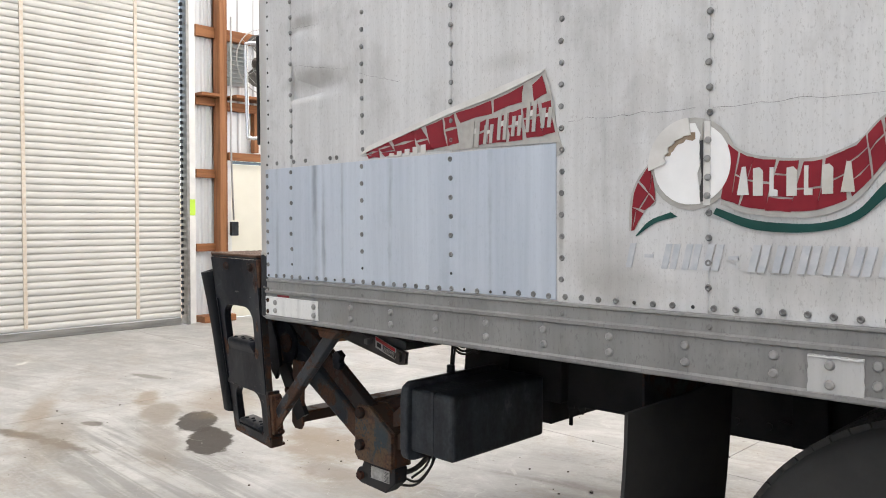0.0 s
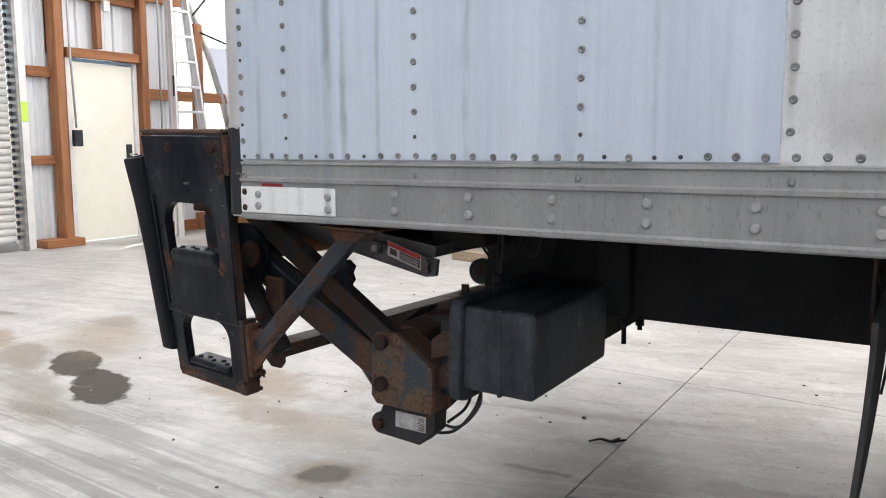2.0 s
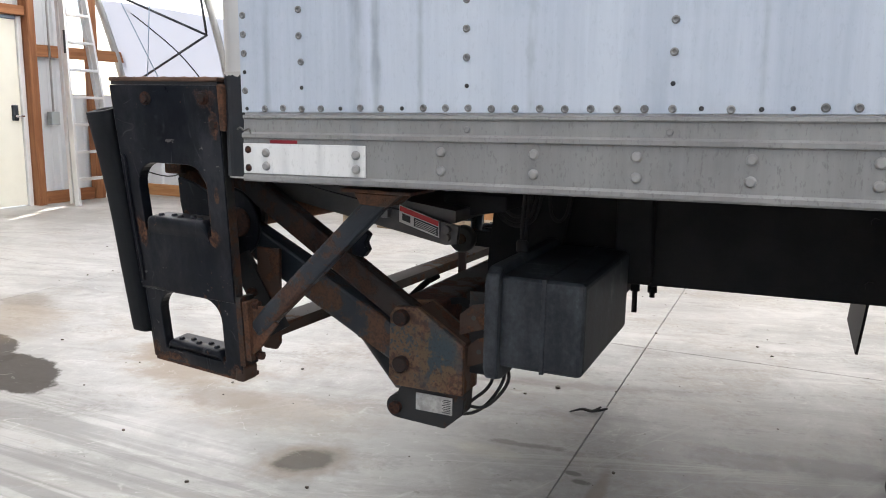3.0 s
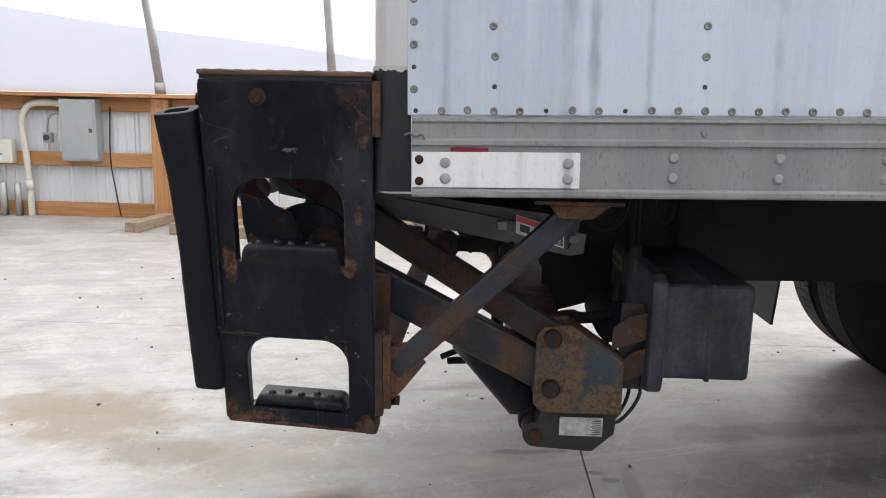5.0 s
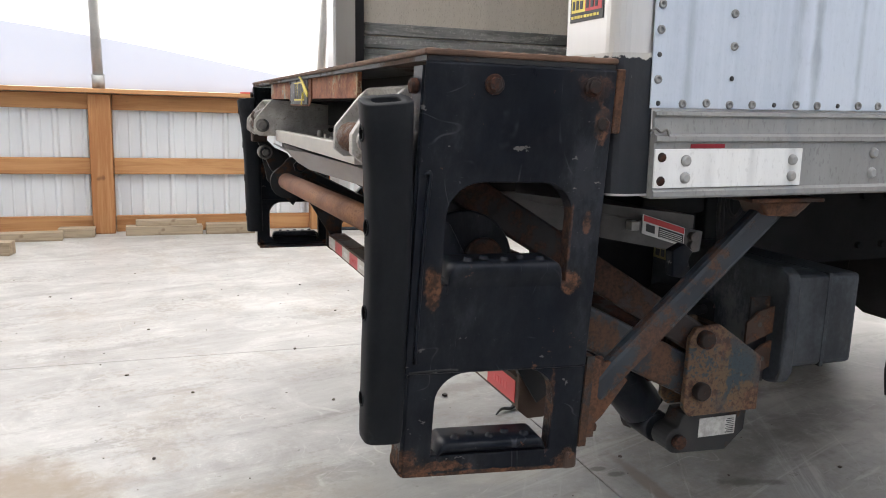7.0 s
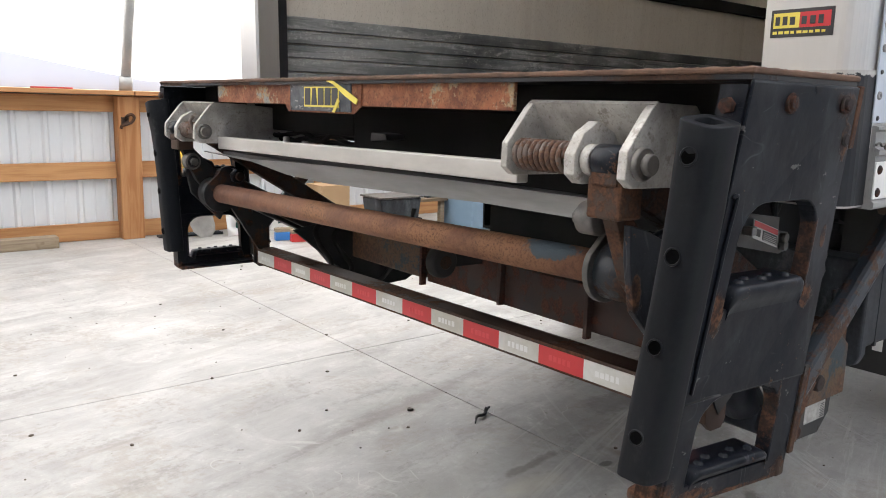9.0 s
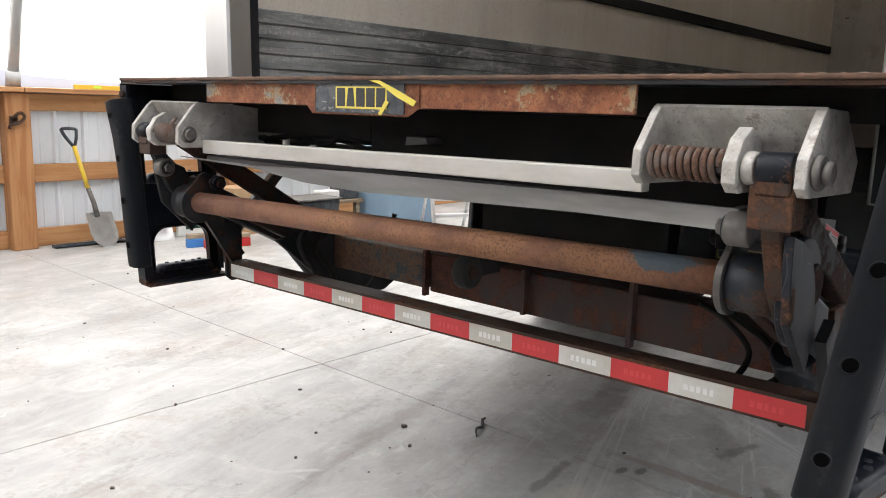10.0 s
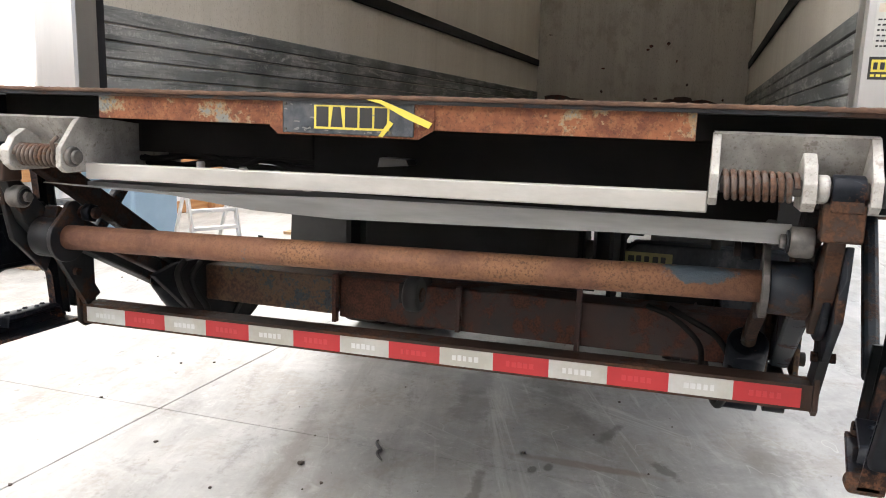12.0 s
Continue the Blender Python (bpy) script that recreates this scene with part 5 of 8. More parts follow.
    # white plates riveted on the rail
    for x0, x1, z0, z1 in ((-2.262, -1.951, 1.030, 1.096), (-0.377, -0.276, 1.024, 1.098)):
        if x1 < -1:
            bm, tone = box(new_bm(), (x0, SIDE - 0.0175, z0), (x1, SIDE - 0.0142, z1), 0.001, 1), "plate"
        else:
            def rag(k):
                return 0.0022 * noise.noise((k * 0.9, 3.3, 1))
            edge = [(x0 + (x1 - x0) * i / 14, z0 + rag(i)) for i in range(14)] + [(x1 + 1.6 * rag(i + 20), z0 + (z1 - z0) * i / 10) for i in range(10)]
            edge += [(x1 + (x0 - x1) * i / 14, z1 + rag(i + 40)) for i in range(14)] + [(x0 + 1.4 * rag(i + 60), z1 + (z0 - z1) * i / 10) for i in range(10)]
            bm, tone = prism(new_bm(), edge, "y", SIDE - 0.0178, SIDE - 0.0142), "dullplate"
        pl = part("rail_plate", bm, tone, rail, "white painted plate with rivets" if x1 < -1 else "dull white plate with ragged edges of sealant")
        if x1 > -1:
            ridge = [(x0 + (x1 - x0) * i / 24, SIDE - 0.018, z1 - 0.004 + rag(i + 40)) for i in range(25)]
            part("sealant", sweep(new_bm(), ridge, [0.0022 + 0.0014 * abs(noise.noise((i * 0.8, 7, 0))) for i in range(25)], 6), "dullplate", pl)
        spots = [(x0 + 0.062, z0 + 0.017), (x0 + 0.062, z1 - 0.02), (x1 - 0.022, z0 + 0.017), (x1 - 0.022, z1 - 0.02)] if x1 < -1 else [((x0 + x1) / 2 - 0.01, z0 + 0.018), ((x0 + x1) / 2 - 0.01, z1 - 0.018)]
        for x, z in spots:
            part("rail_rivet", big, "railrivet", pl, at=pose(x, SIDE - 0.0175, z))
        if x1 < -1:
            for z in (z0 + 0.012, z1 - 0.014):
                part("screw", rivet_mesh("screw", 0.0085, 0.004, "bolt"), "bolt", pl, at=pose(x0 + 0.014, SIDE - 0.0175, z))
    part("red_strip", box(new_bm(), (-2.19, SIDE - 0.0152, 1.097), (-2.12, SIDE - 0.0142, 1.104)), "vinylred", rail, "sliver of red reflective tape")
    # rear corner posts: rounded stainless, near one blackened at its foot
    for near in (True, False):
        def yy(d):
            return SIDE + d if near else FAR - d
        pts = [(-2.262, yy(0.0))] + [(-2.30 - 0.035 * math.sin(a), yy(0.036 - 0.036 * math.cos(a))) for a in [k * math.pi / 12 for k in range(7)]]
        pts += [(-2.335, yy(0.172)), (-2.325, yy(0.178)), (-2.24, yy(0.178)), (-2.24, yy(0.03)), (-2.262, yy(0.03))]
        post = part("rear_post", prism(new_bm(), pts, "z", 1.016, 3.5), "steel", truck, "stainless rear corner post")
        part("door_track", box(new_bm(), (-2.24, min(yy(0.09), yy(0.172)), 1.236), (-2.2, max(yy(0.09), yy(0.172)), 3.4)), "under", post, "black rolling-door track")
        if near:
            pts = [(-2.2645, yy(-0.003))] + [(-2.30 - 0.039 * math.sin(a), yy(0.036 - 0.039 * math.cos(a))) for a in [k * math.pi / 12 for k in range(7)]] + [(-2.339, yy(0.168)), (-2.26, yy(0.168)), (-2.2645, yy(0.01))]
            part("post_foot", prism(new_bm(), pts, "z", 1.02, 1.252), "foot", post, "black painted foot of the corner post")
            pl = part("post_label", box(new_bm(), (-2.3365, 1.632, 1.31), (-2.335, 1.745, 1.358)), "ink", post, "small black label with yellow and red fields")
            part("label_field", box(new_bm(), (-2.3372, 1.692, 1.326), (-2.3366, 1.74, 1.352)), "yellow", pl)
            part("label_field", box(new_bm(), (-2.3372, 1.637, 1.326), (-2.3366, 1.692, 1.352)), "red", pl)
            bars_of_writing(pl, "ink", (-2.3373, 1.736, 1.331), 0.04, 0.016, 3, 3, "x")
            bars_of_writing(pl, "ink", (-2.3373, 1.688, 1.331), 0.045, 0.016, 3, 4, "x")
            bars_of_writing(pl, "yellow", (-2.3368, 1.74, 1.316), 0.1, 0.005, 9, 5, "x")
            nt = part("post_label", box(new_bm(), (-2.3365, 1.632, 1.372), (-2.335, 1.742, 1.47)), "tape", post, "worn white safety label with lines of small print")
            part("label_field", box(new_bm(), (-2.3372, 1.637, 1.45), (-2.3366, 1.738, 1.468)), "band", nt)
            for k in range(6):
                bars_of_writing(nt, "ink", (-2.3371, 1.737, 1.378 + k * 0.011), 0.07 + 0.01 * (k % 3), 0.004, 9, 10 + k, "x")
    part("rear_header", box(new_bm(), (-2.33, SIDE + 0.18, 3.3), (-2.24, FAR - 0.18, 3.5), 0.01), "steel", truck)
    part("rear_sill", box(new_bm(), (-2.29, SIDE + 0.18, 1.05), (-2.24, FAR - 0.18, 1.234), 0.004), "under", truck)
    # grab handle by the rear post
    g = part("grab_base", box(new_bm(), (-2.352, SIDE + 0.012, 1.65), (-2.334, SIDE + 0.034, 2.05), 0.004), "under", truck, "black backing of the grab handle")
    part("grab_handle", sweep(new_bm(), smooth_path([(-2.35, SIDE + 0.022, 2.025), (-2.40, SIDE + 0.01, 2.03), (-2.415, SIDE + 0.01, 2.0), (-2.41, SIDE + 0.01, 1.71), (-2.395, SIDE + 0.01, 1.68), (-2.35, SIDE + 0.022, 1.675)], 4), 0.007, 8), "chrome", g, "chrome grab handle")
    # hooked wire at the rail's rear end
    part("rail_clip", sweep(new_bm(), smooth_path([(-2.275, SIDE - 0.018, 1.126), (-2.265, SIDE - 0.02, 1.130), (-2.255, SIDE - 0.02, 1.124), (-2.243, SIDE - 0.019, 1.128), (-2.238, SIDE - 0.019, 1.117)], 4), 0.0022, 6), "pin", rail, "twisted end of wire")


def graphics(truck):
    """Old cracked vinyl pictures and lettering on the side."""
    dome_of_seam = rivet_mesh("strip_rivet", 0.008, 0.006, "railrivet")
    y = SIDE - 0.0046
    # upper fragment above the patch
    deco = part("graphic", prism(new_bm(), [(-1.735, 1.566), (-1.352, 1.674), (-1.075, 1.731), (-1.019, 1.739), (-0.998, 1.67), (-0.985, 1.6), (-0.964, 1.53), (-0.986, 1.52), (-0.986, 1.556)], "y", y + 0.0002, y + 0.0014), "vinylgrey", truck, "torn remnant of a red and white vinyl graphic")
    film(deco, "red_film", "vinylred", [(-1.72, 1.585), (-1.585, 1.612), (-1.433, 1.64), (-1.33, 1.662)], [(-1.70, 1.558), (-1.55, 1.562), (-1.40, 1.565), (-1.31, 1.575)], y, 6, 0.004, 7)
    film(deco, "red_film", "vinylred", [(-1.33, 1.664), (-1.187, 1.685), (-1.085, 1.712)], [(-1.31, 1.63), (-1.19, 1.648), (-1.09, 1.668)], y, 2, 0.004, 9, rows=1)
    film(deco, "red_film", "vinylred", [(-1.062, 1.708), (-1.026, 1.728)], [(-1.056, 1.662), (-1.008, 1.68)], y, 1, 0.004, 3, rows=1)
    film(deco, "red_film", "vinylred", [(-1.25, 1.63), (-1.12, 1.65), (-1.0, 1.668)], [(-1.25, 1.562), (-1.12, 1.566), (-0.985, 1.575)], y, 5, 0.005, 14)
    part("white_edge", prism(new_bm(), [(-1.735, 1.572), (-1.433, 1.643), (-1.33, 1.666), (-1.187, 1.69), (-1.085, 1.716), (-1.03, 1.733), (-1.019, 1.741), (-1.075, 1.733), (-1.352, 1.677), (-1.7, 1.596)], "y", y - 0.0035, y), "vinylwhite", deco, "curled white edge of the film")
    for k in range(6):
        x = -1.272 + k * 0.048
        h = (0.07, 0.05, 0.068, 0.052, 0.075, 0.05)[k]
        z = 1.562 + k * 0.0065
        for dx in (0.0, 0.020):
            part("white_shape", prism(new_bm(), [(x + dx, z), (x + dx + 0.011, z), (x + dx + 0.018, z + h), (x + dx + 0.006, z + h)], "y", y - 0.0028, y - 0.0013), "vinylgrey", deco)
        part("white_shape", prism(new_bm(), [(x + 0.008, z + h * 0.5), (x + 0.03, z + h * 0.56), (x + 0.032, z + h * 0.76), (x + 0.01, z + h * 0.7)], "y", y - 0.0026, y - 0.0012), "vinylwhite", deco)
    for k in range(5):
        x = -1.60 + k * 0.034
        part("white_shape", box(new_bm(), (x, y - 0.0026, 1.558), (x + 0.02, y - 0.0013, 1.568 + 0.004 * k)), "vinylwhite", deco)
    # round emblem with a banner
    cx, cz, r = -0.628, 1.482, 0.092

    def ring(rad, a0=0.0, a1=2 * math.pi, n=30):
        return [(cx + rad * math.cos(a0 + (a1 - a0) * k / n), cz + rad * math.sin(a0 + (a1 - a0) * k / n)) for k in range(n + 1)]
    em = part("graphic", prism(new_bm(), ring(r + 0.008)[:-1], "y", y - 0.0006, y + 0.0012), "vinylgrey", truck, "round white emblem with a cracked red banner and green swoosh")
    disc = [p for p in ring(r - 0.004)[:-1]]
    rng = random.Random(6)
    left = [(x, z) for x, z in disc if x < -0.615]
    left.sort(key=lambda p: math.atan2(p[1] - cz, -(p[0] - cx)), reverse=True)
    tear = [(-0.608 + rng.uniform(-0.005, 0.004), 1.395 + k * 0.0165) for k in range(10)]
    part("white_disc", prism(new_bm(), left + tear, "y", y - 0.0022, y - 0.0007), "vinylbright", em, "peeling white disc")
    right = [(x, z) for x, z in ring(r - 0.003, -1.25, 1.25, 18)]
    part("white_disc", prism(new_bm(), right + [(-0.583, 1.56), (-0.583, 1.40)], "y", y - 0.0022, y - 0.0007), "vinylbright", em)
    part("seam_strip", prism(new_bm(), [(-0.598, 1.392), (-0.583, 1.392), (-0.583, 1.57), (-0.598, 1.572)], "y", y - 0.0036, y - 0.0023), "vinylwhite", em, "white strip over the riveted seam")
    brown = [(cx + 0.002 + 0.068 * math.cos(a), cz + 0.068 * math.sin(a)) for a in [1.45 + 0.14 * k for k in range(11)]] + [(cx + (0.052 + 0.004 * math.sin(3 * k)) * math.cos(a), cz + (0.052 + 0.003 * math.sin(2 * k)) * math.sin(a)) for k, a in enumerate([2.75 - 0.14 * k for k in range(11)])]
    part("torn_paper", prism(new_bm(), brown, "y", y - 0.0030, y - 0.0023), "torn", em, "brown torn paper under the curl")
    rng2 = random.Random(12)
    gap_l = [(-0.602 - rng2.uniform(0.0005, 0.007), 1.40 + k * 0.0145) for k in range(10)]
    # black sliver painted as the shadow under the torn film
    part("torn_edge", prism(new_bm(), gap_l + [(-0.599, 1.532), (-0.599, 1.40)], "y", y - 0.0029, y - 0.0023), "ink", em, "dark sliver that paints the shadow along the film's tear")
    for k in range(4):
        part("strip_rivet", dome_of_seam, "railrivet", em, at=pose(-0.5895 + 0.001 * (k % 2), y - 0.0036, 1.412 + 0.0395 * k))
    curl = ring(r + 0.008, 1.62, 3.25, 14) + [(x + 0.004 * math.sin(k * 1.9), z) for k, (x, z) in enumerate(ring(r - 0.03, 3.1, 1.62, 14))]
    part("curled_edge", prism(new_bm(), curl, "y", y - 0.007, y - 0.0023), "vinylwhite", em, "curled raised edge of the film")
    wing_t, wing_b = [(-0.774, 1.335), (-0.772, 1.403), (-0.756, 1.45), (-0.726, 1.488)], [(-0.766, 1.337), (-0.737, 1.384), (-0.712, 1.40), (-0.718, 1.455)]
    ban_t = [(-0.545, 1.52), (-0.51, 1.496), (-0.47, 1.485), (-0.417, 1.478), (-0.367, 1.477), (-0.33, 1.487), (-0.293, 1.505), (-0.263, 1.538), (-0.225, 1.565)]
    ban_b = [(-0.561, 1.404), (-0.535, 1.394), (-0.51, 1.385), (-0.445, 1.376), (-0.374, 1.375), (-0.318, 1.392), (-0.282, 1.421), (-0.254, 1.458), (-0.21, 1.50)]
    ban_t, ban_b, wing_t, wing_b = flowing(ban_t), flowing(ban_b), flowing(wing_t), flowing(wing_b)
    part("banner_ground", prism(new_bm(), [(x, z + 0.004) for x, z in ban_t] + [(x, z - 0.011) for x, z in ban_b[::-1]], "y", y - 0.0004, y + 0.001), "vinylgrey", em)
    part("banner_ground", prism(new_bm(), [(x - 0.005, z) for x, z in wing_t] + wing_b[::-1], "y", y - 0.0004, y + 0.001), "vinylgrey", em)
    film(em, "red_film", "vinylred", wing_t, wing_b, y - 0.0006, 3, 0.0022, 3)
    film(em, "red_film", "vinylred", ban_t, ban_b, y - 0.0006, 9, 0.0022, 4)
    for k in range(7):
        x, w = -0.525 + k * 0.0335, 0.025 if k not in (2, 4) else 0.016
        z0 = 1.407 + 0.0005 * (k - 3) ** 2
        if k in (0, 6):
            shape = [(x, z0), (x + w, z0), (x + w * 0.72, z0 + 0.058), (x + w * 0.4, z0 + 0.058)]
        elif k in (2, 4):
            shape = [(x, z0), (x + w, z0), (x + w, z0 + 0.012), (x + 0.008, z0 + 0.014), (x + 0.008, z0 + 0.058), (x, z0 + 0.058)]
        else:
            shape = [(x, z0), (x + w * 0.8, z0), (x + w * 0.8, z0 + 0.05), (x + w * 0.5, z0 + 0.058), (x, z0 + 0.056)]
        part("white_shape", prism(new_bm(), shape, "y", y - 0.0034, y - 0.0019), "tape", em)
    for pts_t, pts_b in (([(-0.57, 1.386), (-0.498, 1.361), (-0.414, 1.352), (-0.35, 1.355), (-0.294, 1.377), (-0.253, 1.422), (-0.21, 1.46)], [(-0.577, 1.373), (-0.498, 1.342), (-0.413, 1.334), (-0.34, 1.341), (-0.29, 1.361), (-0.252, 1.395), (-0.2, 1.44)]),
                         ([(-0.762, 1.326), (-0.726, 1.36), (-0.675, 1.378)], [(-0.76, 1.324), (-0.713, 1.354), (-0.659, 1.368)])):
        part("swoosh", prism(new_bm(), flowing(pts_t) + flowing(pts_b)[::-1], "y", y - 0.0016, y - 0.0003), "vinylgreen", em, "dark green swoosh")
    # faded line of big characters below, as slanted bars
    for k in range(12):
        x = -0.797 + k * 0.049
        if k in (1, 5):
            part("faded_bar", box(new_bm(), (x + 0.008, y + 0.0001, 1.276), (x + 0.03, y + 0.0024, 1.284)), "faded", truck)
            continue
        for dx, w in ((0.0, 0.015), (0.020, 0.015)) if k else ((0.008, 0.015),):
            part("faded_bar", prism(new_bm(), [(x + dx, 1.252), (x + dx + w, 1.252), (x + dx + w + 0.013, 1.308), (x + dx + 0.013, 1.308)], "y", y + 0.0001, y + 0.0024), "faded", truck)


def wheel_set(truck, cx, cz):
    """Dual wheels at both ends of one axle."""
    R, rr = 0.51, 0.29
    prof = [(-0.095, rr), (-0.115, 0.36), (-0.118, 0.43), (-0.108, 0.48), (-0.09, 0.499), (-0.05, R - 0.006), (0.05, R - 0.006), (0.09, 0.499), (0.108, 0.48), (0.118, 0.43), (0.115, 0.36), (0.095, rr)]

    def lathe(bm, prof, cy, seg=44):
        rings = []
        for i in range(seg):
            a = 2 * math.pi * i / seg
            rings.append([bm.verts.new((cx + r * math.cos(a), cy + u, cz + r * math.sin(a))) for u, r in prof])
        for i in range(seg):
            for j in range(len(prof) - 1):
                f = bm.faces.new((rings[i][j], rings[i][j + 1], rings[(i + 1) % seg][j + 1], rings[(i + 1) % seg][j]))
                f.smooth = True
        return bm
    for cy, out in ((1.80, -1), (2.09, -1), (mirror_y(1.80), 1), (mirror_y(2.09), 1)):
        bm = lathe(new_bm(), prof, cy)
        for k in range(72):
            a = 2 * math.pi * k / 72
            for u in (-0.068, -0.023, 0.023, 0.068):
                a2 = a + (0.02 if abs(u) > 0.05 else 0)
                c, s = math.cos(a2), math.sin(a2)
                p, q = (cx + (R - 0.012) * c, cy + u, cz + (R - 0.012) * s), (cx + (R + 0.001) * c, cy + u, cz + (R + 0.001) * s)
                bar(bm, p, q, 0.041, 0.0405, (-s, 0, c))
        tyre = part("tyre", bm, "rubber", truck, "worn black truck tyre")
        part("rim", lathe(new_bm(), [(out * 0.09, rr + 0.01), (out * 0.07, rr - 0.02), (out * 0.02, rr - 0.05), (out * 0.0, 0.2), (out * 0.03, 0.12), (out * 0.06, 0.1), (out * 0.06, 0.02)], cy), "under", tyre)
    part("axle", rod(new_bm(), (cx, 1.9, cz), (cx, mirror_y(1.9), cz), 0.07, 14), "under", truck)
    part("axle_housing", rod(new_bm(), (cx, MID - 0.2, cz), (cx, MID + 0.2, cz), 0.2, 18, 0.05), "under", truck)


def underframe(truck):
    for y in (2.385, mirror_y(2.385)):
        s = 1 if y < MID else -1
        part("chassis_rail", prism(new_bm(), [(y - 0.04 * s, 0.69), (y + 0.04 * s, 0.69), (y + 0.04 * s, 0.70), (y - 0.03 * s, 0.70), (y - 0.03 * s, 0.94), (y + 0.04 * s, 0.94), (y + 0.04 * s, 0.95), (y - 0.04 * s, 0.95)], "x", -1.93 if s > 0 else -1.66, 6.5), "under", truck, "black steel chassis rail")
        part("body_sill", box(new_bm(), (-2.0, y - 0.04, 0.952), (4.7, y + 0.04, 1.05), 0.004, 1), "under", truck)
        for x, dz in ((-1.53, 0.04), (-0.62, 0.06)):
            h = part("spring_hanger", box(new_bm(), (x - 0.05, y - 0.09 * s if s > 0 else y + 0.0, 0.70), (x + 0.05, y - 0.041 * s if s > 0 else y + 0.09, 0.98), 0.006), "under", truck)
            for d in (-0.02, 0.03):
                part("u_bolt", rod(new_bm(), (x + d, y + 0.075 * s, 0.70), (x + d, y + 0.075 * s, 0.60 + d), 0.008, 8), "under", h)
                part("nut", rod(new_bm(), (x + d, y + 0.075 * s, 0.665), (x + d, y + 0.075 * s, 0.645), 0.015, 6), "under", h)
        for x in (-0.95, -0.85, -0.75):
            for z in (0.74, 0.9):
                part("chassis_bolt", rod(new_bm(), (x, y - 0.045 * s, z), (x, y - 0.06 * s, z), 0.012, 6), "under", truck)
        # leaf spring
        for k in range(6):
            L = 0.62 - 0.07 * k
            pts = [(-0.1 + L * t, y - 0.02 * s, 0.60 + 0.012 * (5 - k) + 0.10 * t * t) for t in (-1, -0.6, -0.2, 0.2, 0.6, 1)]
            bm = new_bm()
            for p, q in zip(pts, pts[1:]):
                bar(bm, p, q, 0.08, 0.011)
            part("leaf_spring", bm, "under", truck)
    for k in range(16):
        x = -2.15 + k * 0.42
        part("cross_member", prism(new_bm(), [(x - 0.03, 1.12), (x + 0.03, 1.12), (x + 0.03, 1.112), (x + 0.005, 1.112), (x + 0.005, 1.052), (x - 0.005, 1.052), (x - 0.005, 1.112), (x - 0.03, 1.112)], "y", SIDE + 0.01, FAR - 0.01), "under", truck)
    # mud flaps
    def flap(y0, y1, x, name):
        bm = new_bm()
        rows = []
        for k in range(9):
            z = 0.89 - k * 0.078
            bow = 0.05 * (k / 8) ** 1.6
            rows.append([bm.verts.new((x - bow + d, yy, z)) for d, yy in ((-0.005, y0 - bow * 0.4), (-0.005, y1 - 0.02 * (k == 8)), (0.005, y1 - 0.02 * (k == 8)), (0.005, y0 - bow * 0.4))])
        for p, q in zip(rows, rows[1:]):
            for i in range(4):
                bm.faces.new((p[i], p[(i + 1) % 4], q[(i + 1) % 4], q[i]))
        bm.faces.new(rows[0])
        bm.faces.new(rows[-1])
        bmesh.ops.recalc_face_normals(bm, faces=bm.faces[:])
        f = part("mud_flap", bm, "rubber", truck, name)
        part("flap_bracket", prism(new_bm(), [(y0 + 0.1, 1.02), (y1, 1.02), (y1, 0.9), (y0 + 0.2, 0.88), (y0 + 0.1, 0.85)], "x", x - 0.014, x - 0.008), "blackrust", f)
        return f
    f = flap(1.655, 2.25, -0.83, "black rubber mud flap with white bars of print")
    for k, (w, n) in enumerate(((0.4, 6), (0.46, 9))):
        bars_of_writing(f, "tapeprint", (-0.868 - 0.008 * k, 2.16 - 0.02 * k, 0.42 - 0.075 * k), w, 0.05, n, 30 + k, "x")
    f = flap(3.42, 3.98, -0.83, "black rubber mud flap hanging by the far wheels")
    # inside of the tank, driveshaft and hoses
    part("driveshaft", rod(new_bm(), (-0.1, MID, 0.55), (6.0, MID, 0.75), 0.05, 14), "under", truck)
    # added dark box that shuts off a bright gap below the deck
    part("gap_blocker", box(new_bm(), (-1.70, 2.43, 0.575), (-1.62, 3.20, 0.95), 0.006), "under", truck)
    part("cross_tube", rod(new_bm(), (-1.2, 2.42, 0.85), (-1.2, mirror_y(2.42), 0.85), 0.04, 12), "under", truck)
    part("fuel_tank", box(new_bm(), (1.2, 1.68, 0.55), (2.4, 2.3, 1.02), 0.06, 3), "under", truck)
    for k in range(3):
        y = 2.6 + 0.2 * k
        part("air_hose", sweep(new_bm(), smooth_path([(-1.9, y - 0.1, 0.98), (-1.5, y, 0.86), (-1.0, y + 0.05, 0.93), (-0.4, y, 0.82)], 5), 0.011, 7), "rubber", truck)
    # the cab end, never seen, closes the truck's front
    part("cab", box(new_bm(), (4.95, SIDE + 0.05, 0.6), (6.9, FAR - 0.05, 2.9), 0.12, 3), "white", truck)
    for y in (1.85, mirror_y(1.85)):
        part("front_tyre", rod(new_bm(), (6.0, y - 0.13, 0.365), (6.0, y + 0.13, 0.365), 0.5, 32, 0.03), "rubber", truck)


truck = thing("box_truck", TRUCK, "white box truck, weathered side with peeling graphics and aluminium patch", "truck", turn=TURN)
cargo_box(truck)
graphics(truck)
wheel_set(truck, -0.1, 0.479)
underframe(truck)


# ---- the lift gate under and behind the box ----
LIFT = (-2.5, MID, 0.5)
lift = thing("lift_gate", LIFT, "stowed tuck-under lift gate, black and rusty steel with aluminium platform", "lift gate")


def lean(z, x=None):
    """How far the side steps lean in towards their foot; the near one is also twisted, its rear edge further in."""
    twist = 0.105 if x is None else 0.08 + 0.06 * min(max((-2.338 - x) / 0.322, 0.0), 1.2)
    return 1.575 + (1.23 - z) * twist


